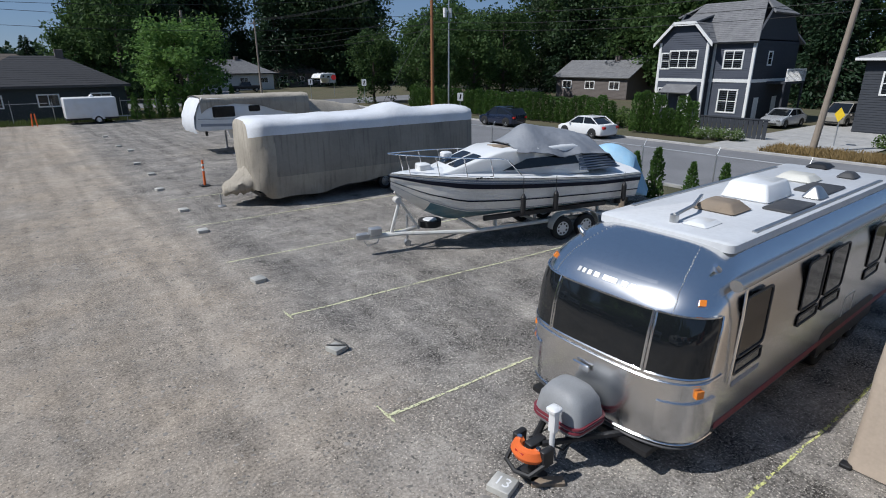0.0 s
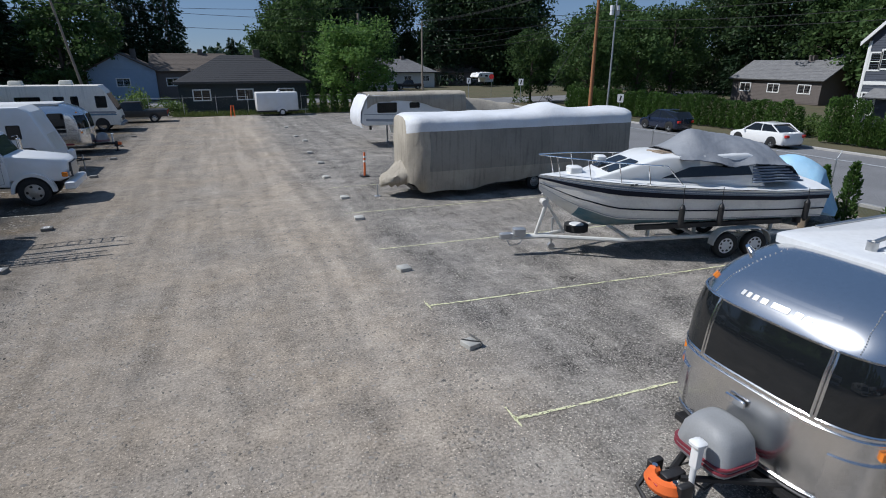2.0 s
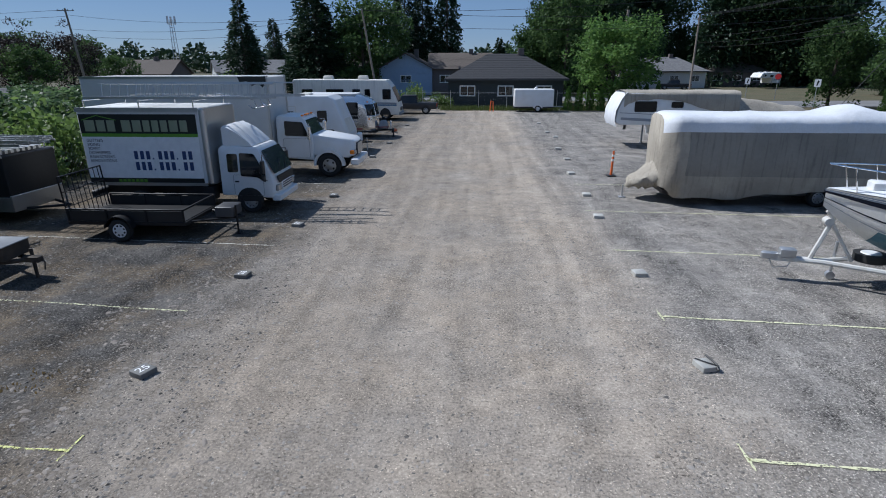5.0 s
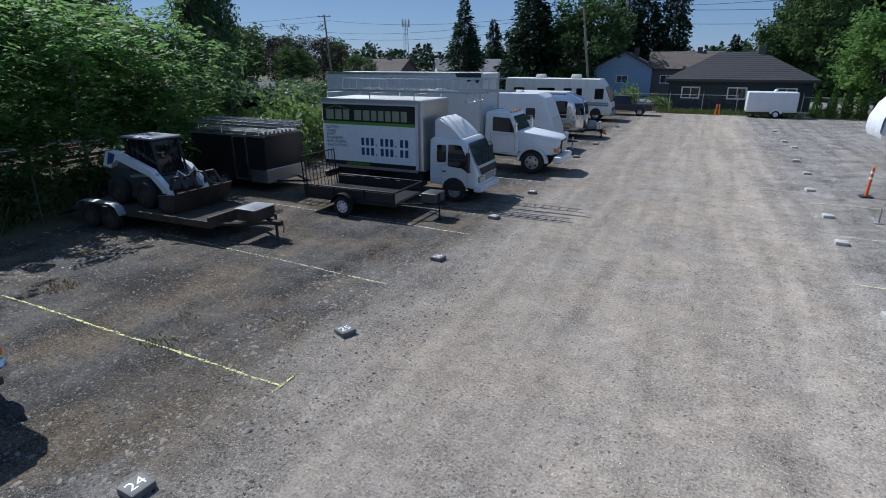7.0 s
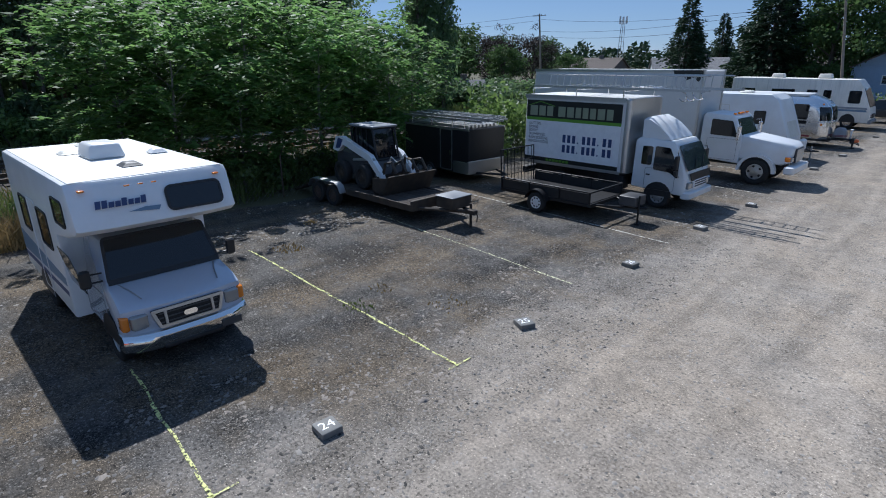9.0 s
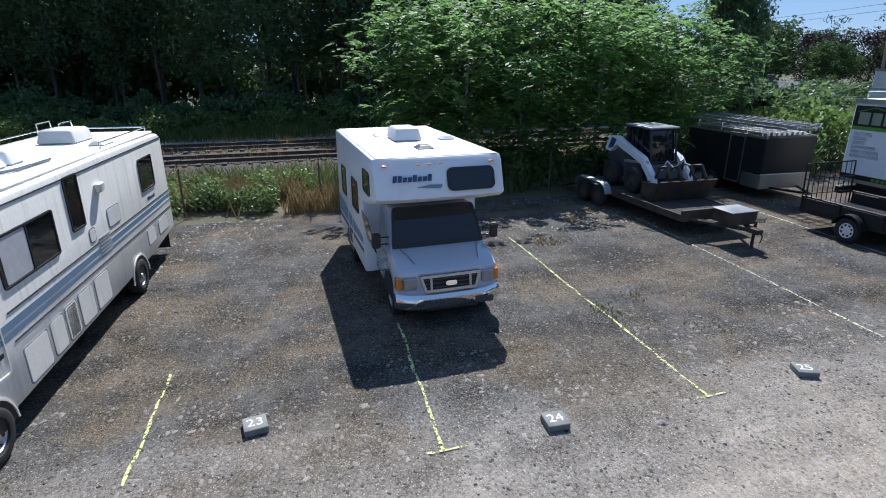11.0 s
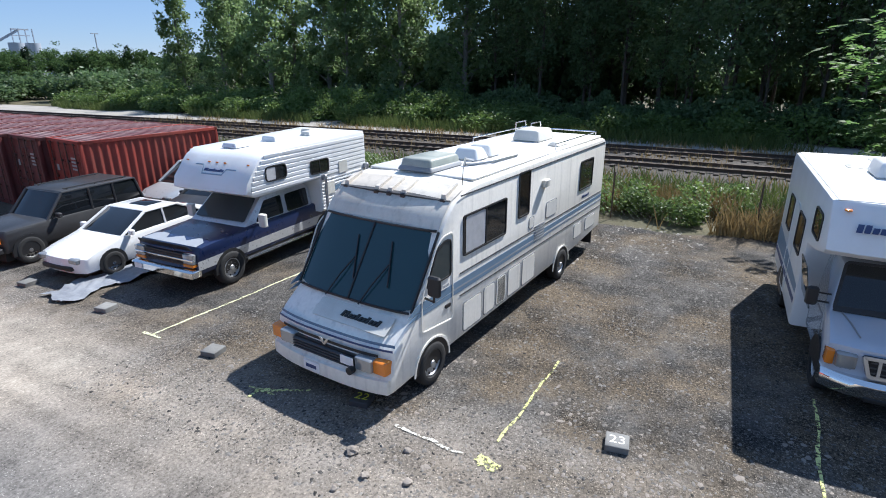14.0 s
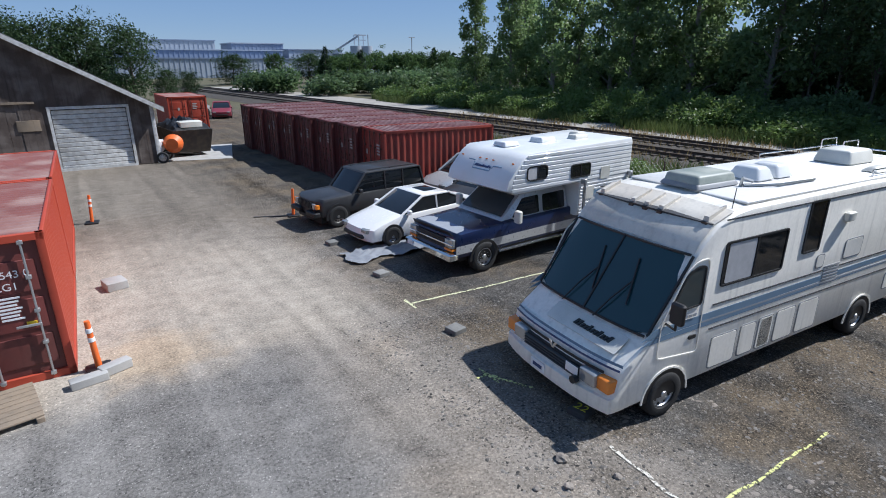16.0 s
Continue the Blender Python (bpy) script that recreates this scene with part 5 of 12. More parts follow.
def class_c(x, y, rz):
    th = thing("motorhome", x, y, rz, "white class C motorhome with cab-over bunk and dark windows", "motorhome")
    hw = 1.25
    # house body with bunk
    prof = [(-5.75, 0.55), (-2.05, 0.45), (-2.05, 2.0), (-1.25, 2.12), (-0.55, 2.27), (-0.42, 2.36), (-0.62, 2.95), (-0.72, 3.05), (-5.65, 3.05), (-5.75, 2.95)]

    def bow(v):
        if v.x > -1.2 and v.z > 2.0:
            v.x -= 0.10 * (abs(v.y) / hw) ** 4
        return v
    b = B()
    slab(b, prof, hw, 0.05, bow, 5)
    part("house_body", b, "white", th, "smooth white coach body", smooth=30)
    b = B()
    rbox(b, -5.65, -0.78, -1.17, 1.17, 3.04, 3.065, 0.03)
    part("roof_membrane", b, "roofwhite", th)
    # cab
    cabp = [(-2.15, 0.50), (-0.55, 0.42), (-0.12, 0.45), (-0.05, 0.72), (-0.10, 1.06), (-0.30, 1.18), (-0.80, 1.33), (-1.18, 2.02), (-2.15, 2.06)]

    def tumble(v):
        if v.z > 1.1:
            v.y *= 1 - 0.16 * (v.z - 1.1)
        if v.x > -0.9:
            k = min(1.0, (v.x + 0.9) / 0.9)
            v.x -= 0.12 * k * (abs(v.y) / 1.0) ** 3
        return v
    b = B()
    slab(b, cabp, 1.0, 0.09, tumble, 5)
    part("cab_body", b, "vangloss", th, "glossy silver-white van cab with reflected sky blue in its colour", smooth=32)
    b = B()
    o, u, v = Vector((-0.985, 0, 1.685)), Vector((0, 1, 0)), Vector((-0.38, 0, 0.69))
    n = u.cross(v).normalized()
    panel(b, o + n * 0.002, u, v, rpoly([(-0.89, -0.36), (0.89, -0.36), (0.80, 0.37), (-0.80, 0.37)], 0.08), 0.012)
    ws = part("windscreen", b, "tint", th, "dark windscreen shaded by the bunk")
    b = B()
    frame_of(b, o + n * 0.002, u, v, rpoly([(-0.93, -0.40), (0.93, -0.40), (0.83, 0.40), (-0.83, 0.40)], 0.08), 0.045, 0.02)
    part("windscreen_seal", b, "black", ws)
    outer = rpoly([(-0.50, -0.13), (0.50, -0.13), (0.60, 0.19), (-0.60, 0.19)], 0.05)
    b = B()
    panel(b, (-0.05, 0, 0.82), (0, 1, 0), (-0.15, 0, 1), outer, 0.03)
    gr = part("grille", b, "blackpaint", th, "black grille in a chrome surround")
    b = B()
    frame_of(b, (-0.04, 0, 0.82), (0, 1, 0), (-0.15, 0, 1), outer, 0.05, 0.045)
    part("grille_surround", b, "alu_dull", gr)
    for k in range(3):
        b = B()
        panel(b, (-0.02 - 0.01 * k, 0, 0.78 + k * 0.075), (0, 1, 0), (-0.15, 0, 1), [(-0.48, -0.010), (0.48, -0.010), (0.48, 0.010), (-0.48, 0.010)], 0.02)
        part("grille_bar", b, "dkgrey", gr)
    for yy in (-0.38, 0.38):
        b = B()
        panel(b, (-0.02, yy, 0.82), (0, 1, 0), (-0.15, 0, 1), [(-0.02, -0.09), (0.02, -0.09), (0.02, 0.14), (-0.02, 0.14)], 0.026)
        part("grille_post", b, "alu_dull", gr)
    b = B()
    panel(b, (0.012, 0, 0.85), (0, 1, 0), (-0.15, 0, 1), rrect(0.22, 0.09, 0.045, 5), 0.014)
    part("badge", b, "chrome", gr)
    for s in (1, -1):
        b = B()
        rbox(b, -0.22, -0.055, s * 0.755 - 0.13, s * 0.755 + 0.13, 0.74, 0.98, 0.04)
        hl = part("headlamp", b, "lamp", th)
        b = B()
        rbox(b, -0.34, -0.12, s * 0.945 - 0.055, s * 0.945 + 0.055, 0.74, 0.98, 0.03)
        part("indicator_lamp", b, "amber", hl)
        b = B()
        tube(b, [(-0.26, s * 0.62, 1.185), (-0.55, s * 0.70, 1.268), (-0.80, s * 0.80, 1.338)], 0.012, 5)
        part("bonnet_seam", b, "grey", th)
    b = B()
    panel(b, (-0.80, 0, 1.345), (0, 1, 0), (-0.55, 0, 0.9), rpoly([(-0.92, -0.02), (0.92, -0.02), (0.90, 0.07), (-0.90, 0.07)], 0.02), 0.02)
    part("cowl_strip", b, "black", th, "black strip below the windscreen")
    b = B()
    rows = []
    for i in range(13):
        yy = -1.02 + 2.04 * i / 12
        dx = -0.22 * abs(yy) ** 4
        rows.append([(dx + px, yy, pz) for px, pz in ((-0.15, 0.36), (0.06, 0.38), (0.11, 0.46), (0.10, 0.60), (0.04, 0.66), (-0.12, 0.66))])
    loft(b, rows)
    bu = part("bumper", b, "chrome", th, "chromed front bumper")
    b = B()
    rbox(b, -0.05, 0.105, -0.5, 0.5, 0.36, 0.44, 0.03)
    part("air_intake", b, "black", bu)
    b = B()
    bx(b, 0.09, 0.115, 0.46, 0.80, 0.42, 0.54)
    part("plate_holder", b, "dkgrey", bu)
    # bunk front
    o = Vector((-0.52, 0, 2.66))
    u, v = Vector((0, 1, 0)), Vector((-0.2, 0, 0.59))
    n = u.cross(v).normalized()
    b = B()
    panel(b, o + n * 0.012 + u * 0.55, u, v, rrect(0.86, 0.36, 0.09, 4), 0.012)
    bw = part("bunk_window", b, "tint", th)
    b = B()
    frame_of(b, o + n * 0.010 + u * 0.55, u, v, rrect(0.93, 0.43, 0.11, 4), 0.04, 0.022)
    part("window_frame", b, "black", bw)
    decal_bar(th, "brand_bar", o + n * 0.012 - u * 0.58 + Vector((0, 0, 0.06)), u, v, 0.72, 0.12, "navystripe", 0.15, 8, 0.25, 0.006, "row of navy bars in place of the maker's name")
    b = B()
    panel(b, o + n * 0.012 - u * 0.35 - v * 0.16, u, v, [(-0.15, -0.01), (0.30, -0.05), (0.34, 0.02), (0.1, 0.03)], 0.005)
    part("swoosh", b, "bluestripe", th)
    for yy in (-1.05, -0.42, -0.22, -0.02, 1.0):
        b = B()
        rbox(b, -0.70, -0.615, yy - 0.045, yy + 0.045, 2.925, 2.955, 0.01)
        part("marker_lamp", b, "amber", th)
    for xx, yy, w, d, h, m_, nm in ((-3.2, -0.05, 0.85, 0.62, 0.28, "white", "air_conditioner"), (-1.75, 0.0, 0.38, 0.34, 0.07, "dkgrey", "roof_vent"), (-2.9, 0.85, 0.30, 0.34, 0.10, "white", "vent_cover"), (-4.0, 0.3, 0.40, 0.40, 0.08, "cream", "roof_vent"), (-4.0, -0.4, 0.40, 0.40, 0.06, "cream", "roof_vent"), (-5.0, 0.2, 0.5, 0.5, 0.06, "cream", "roof_vent")):
        b = B()
        rbox(b, xx - w / 2, xx + w / 2, yy - d / 2, yy + d / 2, 3.06, 3.06 + h, 0.06, 3, 0.05)
        part(nm, b, m_, th)
    for s in (1, -1):
        side_window(th, s, hw, -1.75, -1.05, 2.3, 2.75, 0.08)
        side_window(th, s, hw, -3.3, -2.5, 1.6, 2.3, 0.06)
        side_window(th, s, hw, -4.9, -4.2, 1.6, 2.3, 0.06)
        b = B()
        side_frame(b, s, hw, rrect(0.66, 1.8, 0.06, 3, -3.75, 1.45), 0.02, 0.014)
        part("entry_door", b, "white", th)
        b = B()
        side_panel(b, s, hw, [(-5.7, 0.95), (-2.1, 1.05), (-2.1, 1.2), (-5.7, 1.4)], 0.004)
        part("stripe", b, "bluestripe", th)
        b = B()
        side_panel(b, s, hw, [(-5.7, 0.8), (-2.1, 0.85), (-2.1, 0.95), (-5.7, 0.9)], 0.004)
        part("stripe", b, "navystripe", th)
        b = B()
        pts = rpoly([(-1.95, 1.22), (-0.98, 1.22), (-1.28, 1.85), (-1.95, 1.88)], 0.06)
        panel(b, (0, s * 0.985, 0), (-s, 0, 0), (0, -s * 0.16 * s, 1), [(-a * s, c) for a, c in pts], 0.012)
        part("cab_window", b, "tint", th)
        b = B()
        side_frame(b, s, 0.992, rrect(1.1, 0.62, 0.05, 3, -1.45, 0.87), 0.012, 0.01)
        part("cab_door_seam", b, "grey", th)
        b = B()
        yy = s * 1.20
        tube(b, [(-0.92, s * 0.96, 1.40), (-0.88, yy, 1.42), (-0.88, yy, 1.56), (-0.92, s * 0.95, 1.54)], 0.016)
        rbox(b, -0.95, -0.84, yy - 0.085, yy + 0.085, 1.34, 1.64, 0.05)
        part("door_mirror", b, "black", th, "black towing mirror")
        wheel(th, -0.82, s * 0.88, 0.38, 0.24, "steel")
        wheel(th, -4.1, s * 1.02, 0.38, 0.40, "steel")
        b = B()
        ang = [radians(a) for a in range(0, 181, 20)]
        side_panel(b, s, 0.985, [(-0.82 + 0.46 * math.cos(a), 0.40 + 0.46 * math.sin(a)) for a in ang], 0.02)
        part("wheel_arch", b, "black", th)
        b = B()
        side_panel(b, s, hw, [(-4.1 + 0.46 * math.cos(a), 0.40 + 0.46 * math.sin(a)) for a in ang], 0.008)
        part("wheel_arch", b, "black", th)
    b = B()
    bx(b, -5.6, -0.4, -0.85, 0.85, 0.36, 0.58)
    part("chassis", b, "black", th)
    return th


class_c(-9.0, 2.66, 1.0)

# ---- cars and light trucks ----
def car(name, x, y, rz, prof_low, prof_cab, hw, paint, label, category, wb, wr=0.32, rim="alu_dull", tumble=0.22, zb=0.85, spokes=7, lamps=True, cab_hw=None, low_mat=None):
    """A car from two side outlines: body below the waist, glasshouse above."""
    th = thing(name, x, y, rz, label, category)
    cab_hw = cab_hw or hw - 0.06
    x_front, x_rear = max(p[0] for p in prof_low), min(p[0] for p in prof_low)

    def nose(v):
        for e, sg in ((x_front, -1), (x_rear, 1)):
            k = max(0.0, 1 - abs(v.x - e) / 0.7)
            v.x += sg * 0.20 * k * (abs(v.y) / hw) ** 3
        v.y *= 1 - 0.05 * max(0.0, v.z - 0.6) - 0.03 * max(0, 0.45 - v.z)
        return v

    def tum(v):
        v.y *= 1 - tumble * max(0.0, v.z - zb)
        return v
    b = B()
    slab(b, prof_low, hw, 0.07, nose, 5)
    part("body", b, paint, th, smooth=35)
    b = B()
    slab(b, prof_cab, cab_hw, 0.05, tum, 3)
    part("glasshouse", b, "tint", th, "dark car windows", smooth=35)
    # roof skin and pillars
    zt = max(p[1] for p in prof_cab)
    top = [p for p in prof_cab if p[1] > zt - 0.10]
    xa, xb = min(p[0] for p in top), max(p[0] for p in top)
    yw = cab_hw * (1 - tumble * (zt - zb))
    b = B()
    rbox(b, xa - 0.03, xb + 0.03, -yw - 0.005, yw + 0.005, zt - 0.05, zt + 0.012, 0.04, 3, 0.04)
    part("roof", b, paint, th)
    front = sorted([p for p in prof_cab if p[1] < zt - 0.10], key=lambda p: p[0])
    pa, pb = front[-1], (xb, zt)
    ra, rb = front[0], (xa, zt)
    for s in (1, -1):
        b = B()
        for p, q in ((pa, pb), (ra, rb)):
            pts = [Vector((p[0], s * cab_hw * (1 - tumble * max(0, p[1] - zb)), p[1])), Vector((q[0], s * (yw - 0.005), q[1] - 0.02))]
            tube(b, pts, 0.04, 6)
            part("pillar", b, paint, th)
            b = B()
        n_ = 1 if (pb[0] - rb[0]) < 1.9 else 2
        for k in range(n_):
            xx = pb[0] + (rb[0] - pb[0]) * ((k + 1) / (n_ + 1) if n_ > 1 else 0.5)
            tube(b, [(xx, s * cab_hw * 0.995, zb), (xx, s * (yw + 0.0), zt - 0.02)], 0.035, 6)
            part("pillar", b, paint, th)
            b = B()
        tube(b, [(xb, s * yw, zt - 0.02), (xa, s * yw, zt - 0.02)], 0.03, 6)
        part("roof_rail", b, paint, th)
        b = B()
        yy = s * (hw + 0.07)
        rbox(b, pa[0] - 0.32, pa[0] - 0.20, yy - 0.09, yy + 0.06, zb + 0.02, zb + 0.15, 0.03)
        part("door_mirror", b, paint, th)
        b = B()
        side_frame(b, s, hw - 0.035, rrect(1.0, 0.5, 0.05, 3, pa[0] - 0.85, zb - 0.33), 0.008, 0.01)
        part("door_seam", b, "black", th)
        for k, xx in enumerate(wb):
            b = B()
            ang = [radians(a) for a in range(-10, 191, 20)]
            side_panel(b, s, hw - 0.06, [(xx + (wr + 0.07) * math.cos(a), wr + (wr + 0.07) * math.sin(a)) for a in ang], 0.075)
            part("wheel_arch", b, "black", th)
            wheel(th, xx, s * (hw - 0.07), wr, 0.2, rim, spokes)
        if lamps:
            b = B()
            tops = sorted((p for p in prof_low if p[1] > 0.5 and p[0] > x_front - 1.3), key=lambda p: p[0])
            zl = float(np.interp(x_front - 0.12, [p[0] for p in tops], [p[1] for p in tops])) - 0.005
            rbox(b, x_front - 0.30, x_front - 0.045, s * (hw - 0.28) - 0.17, s * (hw - 0.28) + 0.13, zl - 0.13, zl, 0.04)
            part("headlamp", b, "lamp", th)
            b = B()
            rbox(b, x_rear + 0.02, x_rear + 0.28, s * (hw - 0.24) - 0.14, s * (hw - 0.24) + 0.14, 0.68, 0.86, 0.04)
            part("tail_lamp", b, "redlens", th)
    b = B()
    rbox(b, x_front - 0.12, x_front + 0.02, -hw * 0.62, hw * 0.62, 0.30, 0.42, 0.04)
    part("air_intake", b, "black", th)
    b = B()
    bx(b, x_rear + 0.2, x_front - 0.2, -hw * 0.8, hw * 0.8, 0.16, 0.40)
    part("underbody", b, "black", th)
    return th


COUPE = ([(-4.4, 0.30), (-4.42, 0.55), (-4.35, 0.88), (-3.7, 0.93), (-1.1, 0.86), (-0.35, 0.68), (-0.05, 0.58), (0.0, 0.42), (-0.08, 0.22), (-4.3, 0.22)],
         [(-4.0, 0.86), (-3.0, 1.27), (-2.55, 1.32), (-2.0, 1.31), (-1.15, 0.82)])
SEDAN = ([(-4.5, 0.30), (-4.55, 0.6), (-4.48, 0.95), (-3.7, 1.0), (-1.2, 0.93), (-0.3, 0.76), (-0.02, 0.62), (0.0, 0.40), (-0.08, 0.22), (-4.4, 0.22)],
         [(-4.0, 0.95), (-3.25, 1.38), (-2.6, 1.44), (-2.0, 1.41), (-1.15, 0.90)])
HATCH = ([(-4.2, 0.30), (-4.25, 0.6), (-4.2, 1.0), (-3.9, 1.04), (-1.15, 0.98), (-0.3, 0.82), (-0.02, 0.66), (0.0, 0.40), (-0.08, 0.24), (-4.1, 0.24)],
         [(-4.15, 0.98), (-3.75, 1.48), (-2.6, 1.58), (-1.9, 1.55), (-1.0, 0.95)])
XJ = ([(-4.25, 0.42), (-4.28, 0.6), (-4.25, 1.02), (-1.3, 1.02), (-0.12, 0.97), (-0.02, 0.90), (0.0, 0.50), (-0.06, 0.40)],
      [(-4.22, 0.98), (-4.05, 1.58), (-3.9, 1.64), (-1.85, 1.63), (-1.30, 0.98)])
VAN = ([(-4.9, 0.30), (-4.95, 0.6), (-4.9, 1.1), (-1.3, 1.1), (-0.3, 0.95), (-0.02, 0.75), (0.0, 0.42), (-0.08, 0.25), (-4.8, 0.25)],
       [(-4.88, 1.05), (-4.75, 1.75), (-4.5, 1.82), (-1.9, 1.80), (-0.95, 1.05)])

integra = car("coupe", -6.78, -13.85, 3, *COUPE, 0.85, "carwhite", "low white three-door coupe with a crumpled grey cover under its nose", "car", (-0.85, -3.42), 0.30, "alu", spokes=6)
b = B()
rbox(b, -2.85, -2.35, -0.33, 0.33, 1.322, 1.345, 0.03)
part("sunroof", b, "tint", integra)
cherokee = car("sport_utility_vehicle", -6.42, -16.55, 4, *XJ, 0.86, "carblack", "sun-worn black boxy four-wheel-drive wagon", "car", (-0.72, -3.3), 0.36, "alu_dull", 0.10, 1.0, spokes=10, lamps=False)
b = B()
for k in range(9):
    rbox(b, -0.06, 0.015, -0.42 + k * 0.10, -0.36 + k * 0.10, 0.64, 0.86, 0.01)
part("grille", b, "black", cherokee)
for s in (1, -1):
    b = B()
    rbox(b, -0.05, 0.02, s * 0.60 - 0.09, s * 0.60 + 0.09, 0.66, 0.84, 0.02)
    hl = part("headlamp", b, "lamp", cherokee)
    b = B()
    rbox(b, -0.12, 0.01, s * 0.76 - 0.06, s * 0.76 + 0.06, 0.68, 0.82, 0.02)
    part("indicator_lamp", b, "amber", hl)
    b = B()
    rbox(b, -0.10, 0.12, s * 0.55 - 0.33, s * 0.55 + 0.33, 0.44, 0.58, 0.03)
    part("bumper_half", b, "black", cherokee)
    b = B()
    tube(b, [(-3.9, s * 0.62, 1.69), (-2.0, s * 0.62, 1.69)], 0.018)
    for xx in (-3.8, -2.9, -2.1):
        cyl(b, (xx, s * 0.62, 1.64), (xx, s * 0.62, 1.69), 0.015)
    part("roof_rail", b, "black", cherokee)
car("sedan", -10.6, -14.6, 8, *SEDAN, 0.88, "carblack", "dark grey sedan parked behind a white coupe", "car", (-0.9, -3.55), 0.31)
car("hatchback", -11.6, -17.0, 3, *HATCH, 0.87, "carsilver", "silver hatchback parked beside a shipping container", "car", (-0.85, -3.45), 0.31)

# crumpled cover lying by the coupe
b = B()
bmesh.ops.create_grid(b, x_segments=26, y_segments=12, size=0.5)
for v in b.verts:
    v.co.x *= 2.5
    v.co.y *= 0.95
    k = noise.noise(Vector((v.co.x * 3.1, v.co.y * 4.2, 1.7)))
    v.co.z = 0.05 + 0.10 * abs(k) + 0.05 * noise.noise(Vector((v.co.x * 7, v.co.y * 9, 4)))
    v.co.y += 0.22 * noise.noise(Vector((v.co.x * 1.6, 0, 9)))
    v.co.x += 0.15 * noise.noise(Vector((0, v.co.y * 3, 3)))
cv = thing("crumpled_car_cover", -7.3, -12.75, -3, "crumpled silver-grey car cover lying on the gravel", "car cover")
part("fabric", b, "greycanvas", cv, smooth=80)


def pickup_camper(x, y, rz):
    th = thing("pickup_truck", x, y, rz, "blue and silver extended-cab pickup carrying a slide-in camper", "pickup truck")
    hw = 0.98
    low = [(-5.6, 0.55), (-5.6, 1.22), (-1.75, 1.22), (-1.5, 1.20), (-0.15, 1.12), (-0.05, 1.02), (0.0, 0.62), (-0.05, 0.50)]

    def nose(v):
        k = max(0.0, 1 + v.x / 0.5)
        v.x -= 0.10 * k * (abs(v.y) / hw) ** 3
        return v
    b = B()
    slab(b, low, hw, 0.06, nose, 5)
    part("body", b, "navy", th, "deep blue body", smooth=32)
    cab = [(-4.1, 1.18), (-4.05, 1.72), (-3.9, 1.84), (-2.35, 1.86), (-1.55, 1.18)]
    b = B()
    slab(b, cab, 0.92, 0.05, lambda v: Vector((v.x, v.y * (1 - 0.18 * max(0, v.z - 1.2)), v.z)), 3)
    part("cab", b, "carsilver", th, "silver cab pillars and roof", smooth=32)
    b = B()
    panel(b, (-0.15, 0, 1.124), (0, 1, 0), (-1.35, 0, 0.08), [(-0.86, 0.03), (0.86, 0.03), (0.80, 0.30), (0.52, 0.52), (0.30, 0.26), (0.0, 0.46), (-0.3, 0.22), (-0.6, 0.60), (-0.84, 0.34)], 0.004)
    part("worn_patch", b, "greystripe", th, "bleached patch where the bonnet paint has peeled")
    b = B()
    panel(b, (-0.10, 0, 1.06), (0, 1, 0), (0.10, 0, 0.14), rpoly([(-0.86, 0.0), (0.86, 0.0), (0.80, 0.15), (-0.80, 0.15)], 0.04), 0.012)
    part("stone_deflector", b, "black", th, "dark deflector on the bonnet lip")
    b = B()
    panel(b, (-1.95 + 0.012, 0, 1.53), (0, 1, 0), (-0.8, 0, 0.68), rpoly([(-0.82, -0.36), (0.82, -0.36), (0.72, 0.38), (-0.72, 0.38)], 0.06), 0.012)
    part("windscreen", b, "glass", th)
    for s in (1, -1):
        for x0, x1, sl in ((-2.95, -1.95, 0.4), (-3.95, -3.1, 0.0)):
            b = B()
            pts = rpoly([(x0, 1.24), (x1, 1.24), (x1 - sl, 1.70), (x0, 1.72)], 0.06)
            tilt_panel(b, s, 0.915, 1.2, 0.166, pts, 0.014)
            part("side_window", b, "tint", th)
        b = B()
        side_panel(b, s, hw - 0.0, [(-5.55, 0.62), (-0.08, 0.62), (-0.08, 0.82), (-5.55, 0.86)], 0.008)
        part("silver_flank", b, "carsilver", th, "silver lower flank")
        b = B()
        tube(b, [(-1.45, s * 1.0, 0.46), (-3.9, s * 1.0, 0.46)], 0.045)
        part("side_step", b, "alu", th, "bright tubular side step")
        b = B()
        rbox(b, -1.95, -1.82, s * 1.22 - 0.10, s * 1.22 + 0.10, 1.18, 1.50, 0.03)
        tube(b, [(-1.9, s * 0.95, 1.25), (-1.9, s * 1.2, 1.25)], 0.015)
        part("door_mirror", b, "cream", th)
        for xx in (-0.98, -4.55):
            b = B()
            ang = [radians(a) for a in range(-5, 186, 19)]
            side_panel(b, s, hw - 0.06, [(xx + 0.47 * math.cos(a), 0.40 + 0.47 * math.sin(a)) for a in ang], 0.072)
            part("wheel_arch", b, "black", th)
            wheel(th, xx, s * (hw - 0.08), 0.40, 0.25, "steel")
        b = B()
        rbox(b, -0.10, 0.012, s * 0.78 - 0.17, s * 0.78 + 0.15, 0.76, 1.0, 0.03)
        hl = part("headlamp", b, "lamp", th)
        b = B()
        rbox(b, -0.10, 0.018, s * 0.78 - 0.17, s * 0.78 + 0.15, 0.70, 0.76, 0.01)
        part("indicator_lamp", b, "amber", hl)
    b = B()
    for z in (0.78, 0.94):
        rbox(b, -0.08, 0.02, -0.60, 0.60, z - 0.010, z + 0.010, 0.008)
    rbox(b, -0.10, 0.005, -0.62, 0.62, 0.72, 1.0, 0.02)
    part("grille", b, "black", th)
    b = B()
    rbox(b, -0.02, 0.035, -0.95, 0.95, 0.845, 0.885, 0.012)
    part("chrome_bar", b, "chrome", th)
    b = B()
